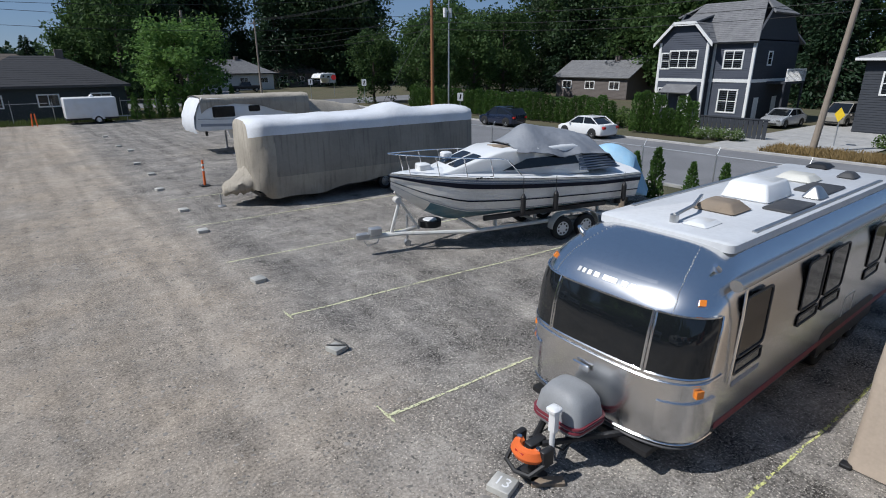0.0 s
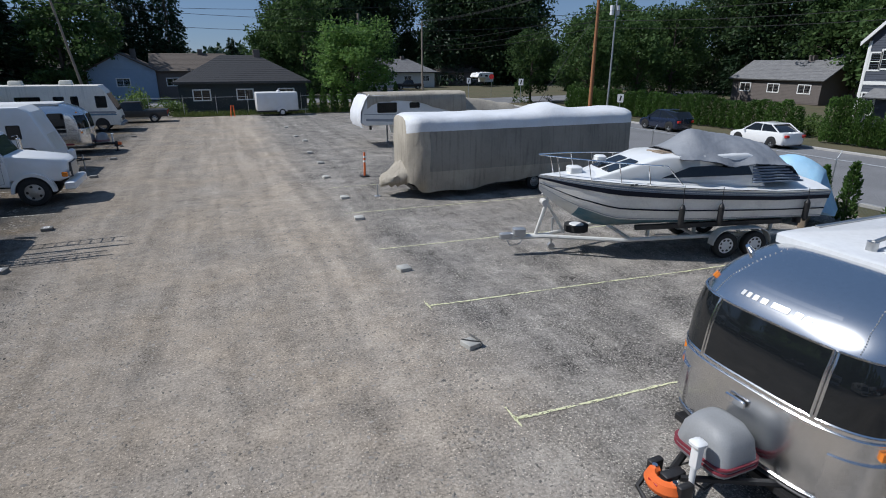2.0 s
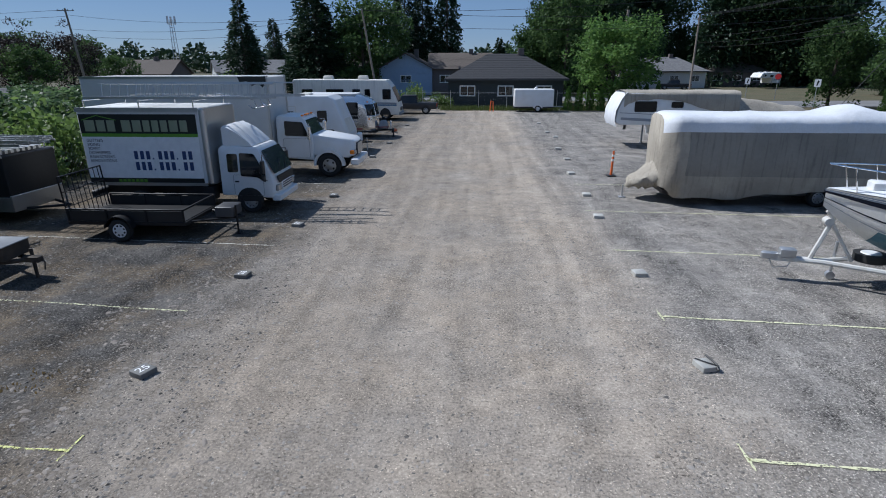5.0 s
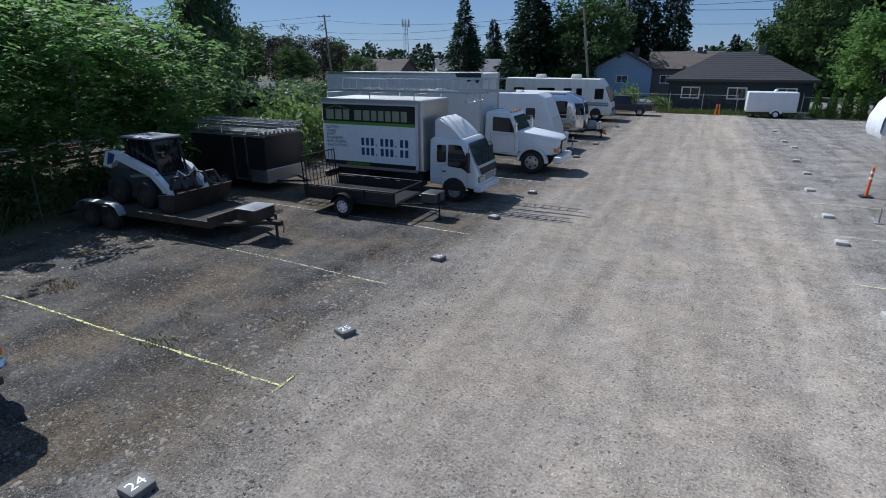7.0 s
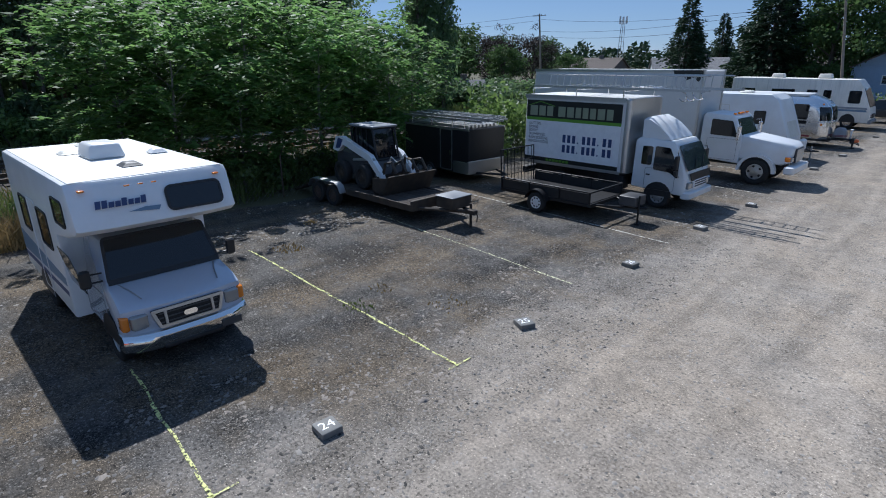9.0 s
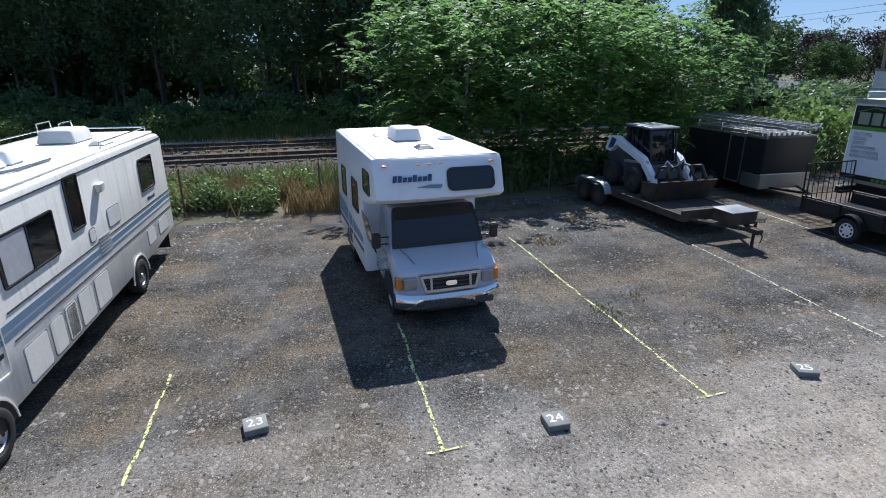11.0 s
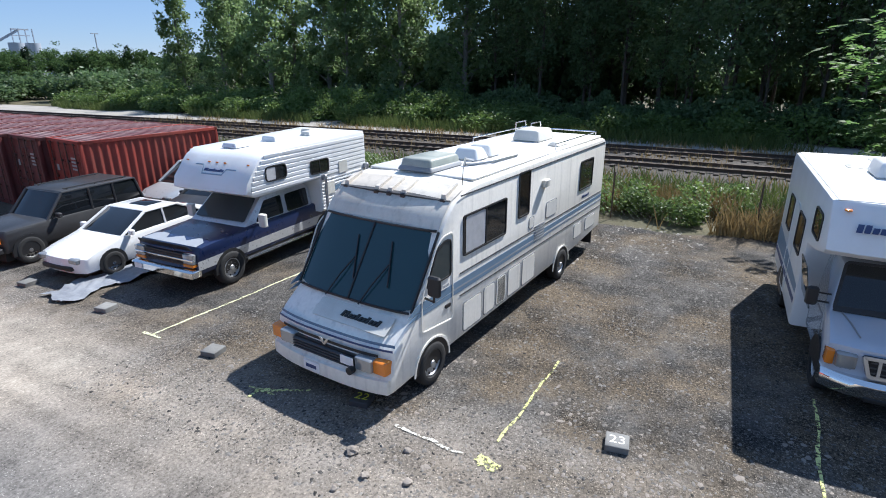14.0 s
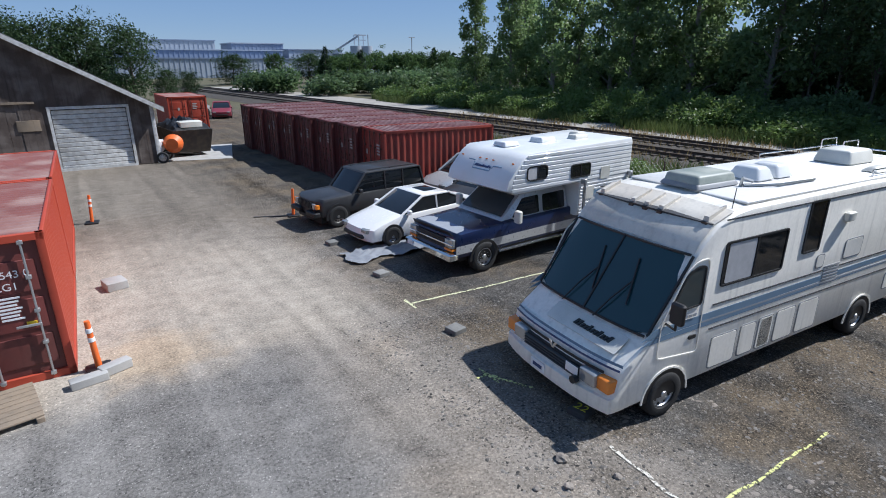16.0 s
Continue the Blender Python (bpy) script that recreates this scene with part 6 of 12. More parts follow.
    rbox(b, -0.15, 0.14, -1.0, 1.0, 0.46, 0.66, 0.06)
    bu = part("bumper", b, "chrome", th)
    b = B()
    bx(b, 0.142, 0.152, -0.85, -0.6, 0.50, 0.62)
    part("plate", b, "sign_white", bu)
    b = B()
    bx(b, -5.4, -0.3, -0.8, 0.8, 0.36, 0.6)
    part("chassis", b, "black", th)
    return th


pickup_camper(-7.58, -10.95, 1.5)


def truck_camper(x, y, rz):
    th = thing("truck_camper", x, y, rz, "white ribbed slide-in truck camper with a nose over the cab", "truck camper")
    hw = 1.22
    prof = [(-6.4, 1.0), (-4.15, 1.0), (-4.15, 1.95), (-1.75, 1.92), (-1.45, 2.05), (-1.52, 2.3), (-1.95, 2.78), (-2.2, 2.92), (-6.35, 3.0), (-6.4, 2.9)]
    b = B()
    slab(b, prof, hw, 0.05, None, 3)
    bd = part("shell", b, "white", th, smooth=30)
    for s in (1, -1):
        for k in range(8):
            z = 2.00 + k * 0.114
            xf = float(np.interp(z, [2.05, 2.3, 2.78, 2.92], [-1.62, -1.68, -2.08, -2.35]))
            b = B()
            y0 = s * hw
            rbox(b, -6.36, xf, min(y0, y0 + s * 0.012), max(y0, y0 + s * 0.012), z, z + 0.078, 0.010)
            part("rib", b, "white", bd)
        for k in range(10):
            b = B()
            y0 = s * hw
            rbox(b, -6.36, -4.2, min(y0, y0 + s * 0.016), max(y0, y0 + s * 0.016), 1.05 + k * 0.09, 1.09 + k * 0.09, 0.008)
            part("rib", b, "white", bd)
        side_window(th, s, hw + 0.012, -2.85, -2.1, 2.22, 2.60, 0.12, "tint", "black", 1, True)
        side_window(th, s, hw + 0.012, -4.55, -3.75, 2.10, 2.48, 0.08, "tint", "black", 1)
        b = B()
        side_panel(b, s, hw + 0.018, [(-6.3, 1.55), (-4.3, 1.50), (-4.3, 1.62), (-6.3, 1.72)], 0.004)
        part("stripe", b, "bluestripe", th)
        for x0, z0 in ((-5.2, 2.12), (-4.55, 1.62)):
            b = B()
            side_panel(b, s, hw + 0.018, rrect(0.4, 0.34, 0.03, 2, x0, z0), 0.012)
            part("vent_door", b, "cream", th)
        for xx in (-4.25, -6.3):
            b = B()
            cyl(b, (xx, s * (hw + 0.12), 0.85), (xx, s * (hw + 0.12), 2.0), 0.04)
            cyl(b, (xx, s * (hw + 0.12), 0.55), (xx, s * (hw + 0.12), 0.9), 0.028)
            rbox(b, xx - 0.05, xx + 0.05, min(s * hw, s * (hw + 0.15)), max(s * hw, s * (hw + 0.15)), 1.9, 2.05, 0.02)
            part("corner_jack", b, "steel", th, "steel camper jack")
    decal_bar(th, "brand_bar", (-1.70, 0, 2.50), (0, 1, 0), (-0.43, 0, 0.48), 0.62, 0.075, "navystripe", 0.3, 9, 0.45, 0.015, "blue bars in place of the maker's name")
    line = [(-0.66, 0.13), (-0.40, 0.13), (-0.33, -0.11), (0.32, -0.11), (0.40, 0.05), (0.70, 0.05)]
    b = B()
    for (a0, c0), (a1, c1) in zip(line, line[1:]):
        panel(b, (-1.695, 0, 2.50), (0, 1, 0), (-0.43, 0, 0.48), [(a0, c0 - 0.014), (a1, c1 - 0.014), (a1, c1 + 0.014), (a0, c0 + 0.014)], 0.010)
    part("flash_line", b, "bluestripe", th, "stepped blue line round the name bars")
    for yy in (-1.0, -0.26, 0, 0.26, 1.0):
        b = B()
        panel(b, (-1.835, yy, 2.665), (0, 1, 0), (-0.43, 0, 0.48), rrect(0.075, 0.032, 0.012, 2), 0.014)
        part("marker_lamp", b, "amber", th)
    for xx, yy, w, d, h, m_ in ((-2.6, -0.1, 0.55, 0.5, 0.09, "white"), (-3.9, 0.0, 0.6, 0.5, 0.12, "white"), (-5.1, 0.25, 0.6, 0.36, 0.12, "cream"), (-5.7, -0.3, 0.4, 0.4, 0.1, "cream")):
        b = B()
        rbox(b, xx - w / 2, xx + w / 2, yy - d / 2, yy + d / 2, 2.93, 2.97 + h, 0.04, 3, 0.03)
        part("roof_vent", b, m_, th)
    return th


truck_camper(-7.58, -10.95, 1.5)


# ---- trucks ----
def ladder(name, x, y, z, rz, L, w, label, tilt=0.0):
    th = thing(name, x, y, rz, label, "ladder", "roof ladders", z=z)
    th.matrix_basis = pose(x, y, z, tilt, 0, rz)
    for s in (1, -1):
        b = B()
        bx(b, -L / 2, L / 2, s * w / 2 - 0.016, s * w / 2 + 0.016, 0, 0.075)
        part("stile", b, "alu_dull", th)
    n = int(L / 0.3)
    for k in range(n):
        b = B()
        xx = -L / 2 + 0.15 + k * 0.3
        cyl(b, (xx, -w / 2, 0.037), (xx, w / 2, 0.037), 0.016, n=6)
        part("rung", b, "alu_dull", th)
    return th


def box_side_sign(th, yy, x0, x1):
    def q(nm, xa, xb, za, zb, m_, off=0.006, lab=""):
        b = B()
        bx(b, xa, xb, yy - off, yy, za, zb)
        return part(nm, b, m_, th, lab)
    q("sign_panel", x0, x1, 1.16, 2.55, "sign_white", 0.006, "white vinyl panel with service list")
    q("sign_header", x0, x1, 2.55, 3.18, "signblack", 0.006, "black vinyl header with company name bars")
    q("sign_footer", x0, x1, 1.06, 1.22, "signblack", 0.008)
    q("sign_band", x0, x1, 2.50, 2.60, "signgreen", 0.009, "green band below the header")
    m = Matrix.Rotation(radians(90), 4, "X")
    # company name as plain blocks
    xx = x0 + 0.16
    for w in (0.40, 0.34, 0.32, 0, 0.36, 0.34, 0.28, 0.28, 0.28, 0.34, 0.30):
        if not w:
            xx += 0.16
            continue
        b = B()
        rbox(b, xx, xx + w - 0.05, yy - 0.012, yy, 2.66, 3.00, 0.05)
        part("name_block", b, "signname", th)
        xx += w + 0.02
    b = B()
    tube(b, [(x0 + 0.10, yy - 0.008, 3.00), (x0 + 0.62, yy - 0.008, 3.14), (x0 + 1.28, yy - 0.008, 3.00)], 0.016, 4)
    part("roof_line_mark", b, "signgreen", th)
    for k, wrd in enumerate(("GUTTERS", "SIDING", "SOFFIT", "DOWNPIPES", "RAIN SCREENS", "RENOVATIONS")):
        text_mesh("service_word", wrd, 0.135, "signblack", th, Matrix.Translation((x0 + 0.13, yy - 0.008, 2.38 - k * 0.125)) @ m, "", 0.001, "LEFT")
    for z in (1.94, 1.60):
        for k in range(10):
            b = B()
            w = 0.05 if k in (3, 7) else 0.13
            za = z - 0.13
            zb = z + 0.13 if k not in (3, 7) else z - 0.08
            xa = x0 + 1.70 + k * 0.21
            bx(b, xa, xa + w, yy - 0.010, yy, za, zb)
            part("number_bar", b, "navystripe", th)
    for k in range(7):
        b = B()
        bx(b, x0 + 1.0 + k * 0.15, x0 + 1.11 + k * 0.15, yy - 0.012, yy, 1.10, 1.18)
        part("web_bar", b, "signgreen", th)


def gutter_truck(x, y, rz):
    th = thing("box_truck", x, y, rz, "white cab-over box truck with a black, green and white sign", "box truck")
    hw = 1.2
    # box
    b = B()
    rbox(b, -6.5, -2.15, -hw, hw, 1.02, 3.36, 0.10, 4)
    part("cargo_box", b, "sidingwhite", th)
    for s in (1, -1):
        b = B()
        rbox(b, -2.35, -2.10, s * (hw - 0.11) - 0.115, s * (hw - 0.11) + 0.115, 1.0, 3.37, 0.10, 5)
        part("front_corner", b, "alu_dull", th, "rounded aluminium box corner")
    b = B()
    rbox(b, -2.2, -2.11, -hw + 0.15, hw - 0.15, 1.0, 3.36, 0.03)
    part("front_wall", b, "alu_dull", th)
    for s in (1, -1):
        for za, zb in ((3.24, 3.37), (0.98, 1.08)):
            b = B()
            bx(b, -6.5, -2.3, s * hw - 0.02, s * hw + 0.02, za, zb)
            part("box_rail", b, "alu_dull", th)
    box_side_sign(th, -hw - 0.002, -6.42, -2.4)
    # cab
    prof = [(-1.95, 0.62), (-0.15, 0.52), (0.0, 0.55), (0.03, 0.95), (-0.02, 1.28), (-0.48, 2.16), (-0.62, 2.28), (-1.80, 2.32), (-1.95, 2.2)]

    def nose(v):
        k = max(0.0, 1 + v.x / 0.7)
        v.x -= 0.10 * min(k, 1) * abs(v.y / 1.0) ** 4
        if v.z > 1.3:
            v.y *= 1 - 0.07 * (v.z - 1.3)
        return v
    b = B()
    slab(b, prof, 1.0, 0.08, nose, 5)
    part("cab", b, "white", th, "white tilt cab", smooth=32)
    b = B()
    panel(b, (-0.245, 0, 1.74), (0, 1, 0), (-0.46, 0, 0.88), rpoly([(-0.93, -0.42), (0.93, -0.42), (0.86, 0.46), (-0.86, 0.46)], 0.07), 0.02)
    ws = part("windscreen", b, "glass", th)
    for yy in (-0.45, 0.15):
        b = B()
        tube(b, [(0.0, yy, 1.37), (-0.13, yy + 0.32, 1.62), (-0.19, yy + 0.46, 1.74)], 0.012, 5)
        part("wiper", b, "black", ws)
    b = B()
    panel(b, (0.012, 0, 1.14), (0, 1, 0), (-0.15, 0, 1.0), rpoly([(-0.74, -0.12), (0.74, -0.12), (0.84, 0.14), (-0.84, 0.14)], 0.05), 0.02)
    part("cowl_panel", b, "blackpaint", th, "black panel below the windscreen")
    for s in (1, -1):
        b = B()
        pts = rpoly([(-1.20, 1.30), (-0.62, 1.26), (-0.34, 1.08), (-0.33, 1.36), (-0.70, 2.06), (-1.20, 2.08)], 0.06)
        tilt_panel(b, s, 1.0, 1.3, 0.07, pts, 0.014)
        part("cab_window", b, "tint", th)
        b = B()
        tilt_panel(b, s, 1.0, 1.3, 0.07, rrect(0.36, 0.62, 0.05, 3, -1.46, 1.74), 0.014)
        part("quarter_window", b, "tint", th)
        b = B()
        side_frame(b, s, 0.995, rrect(1.05, 0.72, 0.06, 3, -0.95, 0.98), 0.01, 0.01)
        part("door_seam", b, "grey", th)
        b = B()
        bx(b, -1.42, -1.28, s * 1.0, s * 1.02, 1.08, 1.13) if s > 0 else bx(b, -1.42, -1.28, -1.02, -1.0, 1.08, 1.13)
        part("door_handle", b, "black", th)
        b = B()
        yy = s * 1.22
        tube(b, [(-0.42, s * 0.95, 2.0), (-0.32, yy, 1.95), (-0.32, yy, 1.2), (-0.30, s * 0.98, 1.15)], 0.014)
        rbox(b, -0.38, -0.27, yy - 0.10, yy + 0.10, 1.42, 1.86, 0.03)
        rbox(b, -0.38, -0.27, yy - 0.09, yy + 0.09, 1.2, 1.38, 0.03)
        part("door_mirror", b, "black", th)
        b = B()
        rbox(b, -0.10, 0.05, s * 0.72 - 0.2, s * 0.72 + 0.18, 0.76, 0.98, 0.04)
        part("headlamp", b, "lamp", th)
        for xx, wv in ((-0.95, 0.22), (-4.8, 0.42)):
            wheel(th, xx, s * (0.90 if xx > -2 else 0.95), 0.40, wv, "steel")
        b = B()
        ang = [radians(a) for a in range(0, 181, 20)]
        side_panel(b, s, 0.985, [(-0.95 + 0.48 * math.cos(a), 0.42 + 0.48 * math.sin(a)) for a in ang], 0.02)
        part("wheel_arch", b, "black", th)
    b = B()
    rbox(b, -0.08, 0.06, -0.52, 0.52, 0.74, 1.04, 0.03)
    gr = part("grille", b, "white", th, "white slotted grille")
    for z in (0.82, 0.90, 0.98):
        b = B()
        rbox(b, 0.03, 0.066, -0.48, 0.48, z - 0.022, z + 0.022, 0.008)
        part("grille_slot", b, "blackpaint", gr)
    b = B()
    rbox(b, -0.2, 0.12, -0.98, 0.98, 0.42, 0.66, 0.06)
    part("bumper", b, "white", th)
    # wind fairing with flutes
    b = B()
    rows = []
    for yy in np.linspace(-0.88, 0.88, 23):
        flute = 0.05 * math.cos(yy / 0.88 * math.pi * 3.5)
        e = 1 - 0.12 * (yy / 0.88) ** 4
        rows.append([(-1.75, yy, 2.28), (-0.75, yy, 2.30), (-0.85 + flute * 0.3, yy, 2.42), (-1.2, yy, 2.30 + (0.48 + flute) * e), (-1.55, yy, 2.30 + (0.70 + flute * 0.5) * e), (-1.75, yy, 2.30 + 0.68 * e)])
    loft(b, rows)
    part("wind_fairing", b, "white", th, "fluted white wind fairing", smooth=60)
    b = B()
    bx(b, -6.4, -0.3, -0.45, 0.45, 0.55, 0.85)
    rbox(b, -3.2, -2.2, -1.05, -0.6, 0.45, 0.95, 0.05)
    rbox(b, -6.6, -6.4, -1.1, 1.1, 0.5, 0.75, 0.03)
    part("chassis", b, "black", th)
    # racks on the box
    for xx in (-6.2, -4.3, -2.45):
        b = B()
        for s in (1, -1):
            tube(b, [(xx, s * 1.15, 3.34), (xx, s * 1.15, 3.62)], 0.022)
        tube(b, [(xx, -1.15, 3.60), (xx, 1.15, 3.60)], 0.022)
        part("ladder_rack", b, "alu", th)
    for yy in (-0.75, -0.2, 0.5):
        b = B()
        tube(b, [(-2.4, yy, 3.72), (-0.8, yy, 3.66), (-0.55, yy, 3.60), (-0.45, yy, 3.36), (-0.6, yy, 3.32), (-0.75, yy, 3.42)], 0.02)
        part("ladder_hook", b, "alu", th)
    taller = Matrix.Translation((0, 0, -0.09)) @ Matrix.Diagonal((1, 1, 1.09, 1))
    for o in th.children:
        kind_ = o.name.split(".")[0]
        if kind_ in ("cargo_box", "front_corner", "front_wall", "box_rail", "sign_panel", "sign_header", "sign_footer", "sign_band", "name_block", "roof_line_mark", "service_word", "number_bar", "web_bar"):
            o.matrix_basis = taller @ o.matrix_basis
        elif kind_ in ("ladder_rack", "ladder_hook"):
            o.location.z += 0.21
    return th


gutter_truck(-6.98, 18.82, 0)
for k, (yy, zz, L_, tl) in enumerate(((17.95, 3.85, 6.4, 0), (18.02, 4.11, 6.0, 78), (18.45, 4.09, 5.2, 74), (19.5, 3.85, 6.2, 0), (18.9, 4.11, 5.6, 80))):
    ladder("extension_ladder", -10.0 + 0.2 * k, yy, zz, 0, L_, 0.44, "long aluminium ladder " + ("standing on edge in" if tl else "lying on") + " a truck's roof rack", tl)


def conventional_truck(x, y, rz):
    th = thing("box_truck", x, y, rz, "white long-nose delivery truck with a plain tall van box", "box truck")
    hw = 1.25
    b = B()
    rbox(b, -12.2, -3.75, -hw, hw, 1.15, 4.40, 0.06, 3)
    part("cargo_box", b, "sidingwhite", th, "plain white box with a torn black roof corner")
    for s in (1, -1):
        for za, zb in ((4.32, 4.42), (1.10, 1.24)):
            b = B()
            bx(b, -12.2, -3.74, s * hw - 0.025, s * hw + 0.025, za, zb)
            part("box_rail", b, "alu_dull", th)
        b = B()
        bx(b, -3.80, -3.72, s * (hw - 0.05) - 0.06, s * (hw - 0.05) + 0.06, 1.15, 4.4)
        part("corner_post", b, "alu_dull", th)
    b = B()
    pts = [(-5.0, 4.40), (-4.9, 4.15), (-4.6, 4.22), (-4.4, 4.0), (-4.1, 4.12), (-3.9, 3.95), (-3.74, 4.15), (-3.74, 4.41)]
    side_panel(b, -1, hw + 0.026, pts, 0.004)
    rbox(b, -4.9, -3.8, -1.2, -0.8, 4.40, 4.425, 0.01)
    part("torn_corner", b, "signblack", th, "black torn patch at the box corner")
    prof = [(-3.6, 0.85), (-1.95, 0.75), (-1.95, 1.82), (-2.3, 2.58), (-2.45, 2.68), (-3.5, 2.72), (-3.6, 2.6)]
    b = B()
    slab(b, prof, 1.02, 0.07, lambda v: Vector((v.x, v.y * (1 - 0.06 * max(0, v.z - 1.8)), v.z)), 3)
    part("cab", b, "white", th, smooth=32)
    hood = [(-2.0, 0.95), (-0.35, 0.85), (-0.12, 0.95), (-0.05, 1.55), (-0.2, 1.68), (-1.6, 1.88), (-2.0, 1.92)]
    b = B()
    slab(b, hood, 0.98, 0.14, lambda v: Vector((v.x - 0.12 * max(0, 1 + v.x / 0.8) * (abs(v.y) / 0.98) ** 3, v.y * (0.80 + 0.20 * min(1, max(0, -v.x / 1.6))) if v.z > 1.3 else v.y, v.z)), 5)
    part("bonnet", b, "white", th, "sloping white bonnet", smooth=35)
    b = B()
    panel(b, (-2.12, 0, 2.2), (0, 1, 0), (-0.35, 0, 0.76), rpoly([(-0.92, -0.34), (0.92, -0.34), (0.85, 0.36), (-0.85, 0.36)], 0.06), 0.02)
    part("windscreen", b, "glass", th)
    for s in (1, -1):
        b = B()
        side_panel(b, s, 1.005, rpoly([(-3.2, 1.85), (-2.12, 1.82), (-2.38, 2.45), (-3.2, 2.5)], 0.06), 0.012)
        part("cab_window", b, "tint", th)
        b = B()
        side_frame(b, s, 1.015, rrect(1.2, 0.85, 0.06, 3, -2.7, 1.3), 0.012, 0.01)
        part("door_seam", b, "grey", th)
        b = B()
        yy = s * 1.32
        tube(b, [(-2.1, s * 1.0, 2.4), (-2.0, yy, 2.4), (-2.0, yy, 1.6), (-2.1, s * 1.0, 1.6)], 0.016)
        rbox(b, -2.06, -1.94, yy - 0.11, yy + 0.11, 1.72, 2.3, 0.03)
        part("door_mirror", b, "alu", th)
        b = B()
        rbox(b, -0.22, -0.04, s * 0.74 - 0.15, s * 0.74 + 0.15, 1.02, 1.2, 0.03)
        hl = part("headlamp", b, "lamp", th)
        b = B()
        rbox(b, -0.30, -0.10, s * 0.90 - 0.06, s * 0.90 + 0.06, 1.02, 1.2, 0.03)
        part("indicator_lamp", b, "amber", hl)
        ang = [radians(a) for a in range(0, 181, 15)]
        b = B()
        loft(b, [[(-1.25 + r_ * math.cos(a), yy_, 0.52 + r_ * math.sin(a)) for r_, yy_ in ((0.60, s * 0.80), (0.72, s * 0.84), (0.72, s * 1.12), (0.60, s * 1.12))] for a in ang])
        part("mudguard", b, "white", th)
        b = B()
        side_panel(b, s, 0.985, [(-1.25 + 0.60 * math.cos(a), 0.52 + 0.60 * math.sin(a)) for a in ang], 0.012)
        part("wheel_arch", b, "black", th)
        wheel(th, -1.25, s * 0.98, 0.52, 0.28, "alu_dull", 5)
        wheel(th, -9.6, s * 0.95, 0.52, 0.5, "alu_dull", 5)
    b = B()
    rbox(b, -0.12, -0.02, -0.5, 0.5, 0.95, 1.5, 0.03)
    gr = part("grille", b, "dkgrey", th)
    for k in range(9):
        b = B()
        rbox(b, -0.05, 0.0, -0.46 + k * 0.105, -0.40 + k * 0.105, 0.98, 1.47, 0.008)
        part("grille_bar", b, "alu_dull", gr)
    for yy in (-0.7, -0.2, 0.0, 0.2, 0.7):
        b = B()
        rbox(b, -2.50, -2.38, yy - 0.06, yy + 0.06, 2.68, 2.75, 0.02)
        part("roof_lamp", b, "amber", th)
    b = B()
    tube(b, [(-2.06, 0.1, 1.90), (-2.2, 0.45, 2.2)], 0.012, 5)
    part("wiper", b, "black", th)
    b = B()
    rbox(b, -0.25, 0.12, -1.12, 1.12, 0.55, 0.85, 0.07)
    part("bumper", b, "white", th)
    b = B()
    bx(b, -12.0, -0.4, -0.45, 0.45, 0.62, 1.1)
    rbox(b, -5.2, -3.9, -1.1, -0.6, 0.5, 1.05, 0.08)
    part("chassis", b, "black", th)
    return th


conventional_truck(-5.55, 25.25, 0)


# ---- caravans further along ----
def white_caravan(x, y, rz):
    th = thing("travel_trailer", x, y, rz, "white travel trailer with a raked front and gas bottles", "travel trailer")
    hw = 1.22
    prof = [(-7.2, 0.55), (-0.1, 0.55), (0.0, 0.75), (-0.05, 1.2), (-0.75, 2.95), (-1.1, 3.2), (-7.1, 3.2), (-7.2, 3.1)]
    b = B()
    slab(b, prof, hw, 0.08, None, 3)
    part("shell", b, "white", th, smooth=30)
    b = B()
    panel(b, (-0.30, 0, 1.8), (0, 1, 0), (-0.7, 0, 1.75), rrect(1.6, 0.8, 0.1, 3, 0, -0.3), 0.01)
    part("front_panel", b, "cream", th)
    for s in (1, -1):
        side_window(th, s, hw, -1.75, -1.2, 1.75, 2.4, 0.06)
        side_window(th, s, hw, -5.4, -4.2, 1.6, 2.3, 0.06)
        b = B()
        side_frame(b, s, hw, rrect(0.7, 2.0, 0.08, 3, -3.3, 1.65), 0.03, 0.016)
        part("entry_door", b, "cream", th)
        side_window(th, s, hw + 0.004, -3.5, -3.1, 1.85, 2.35, 0.05)
        b = B()
        side_panel(b, s, hw, [(-7.0, 1.15), (-0.4, 1.0), (-0.9, 1.35), (-7.0, 1.3)], 0.005)
        part("swoosh", b, "dkgrey", th)
        wheel(th, -4.2, s * 1.05, 0.34, 0.2, "steel")
        wheel(th, -5.0, s * 1.05, 0.34, 0.2, "steel")
        b = B()
        tube(b, [(0.0, s * 0.7, 0.5), (1.1, 0, 0.5)], 0.04)
        part("hitch_arm", b, "black", th)
    for yy in (-0.17, 0.17):
        b = B()
        cyl(b, (0.35, yy, 0.55), (0.35, yy, 0.98), 0.155, n=16)
        cyl(b, (0.35, yy, 0.98), (0.35, yy, 1.05), 0.15, 0.07, n=16)
        part("gas_bottle", b, "white", th)
    b = B()
    cyl(b, (0.8, 0, 0.0), (0.8, 0, 0.75), 0.035)
    part("tongue_jack", b, "steel", th)
    for xx in (-2.6, -4.6, -6.0):
        b = B()
        rbox(b, xx - 0.3, xx + 0.3, -0.3, 0.3, 3.2, 3.32 + 0.14 * (xx == -4.6), 0.05, 3, 0.05)
        part("roof_vent", b, "cream", th)
    return th


white_caravan(-7.4, 32.2, 0)
riveted_trailer(-7.0, 38.6, 0, 6.6, "small polished aluminium riveted travel trailer", full=False)


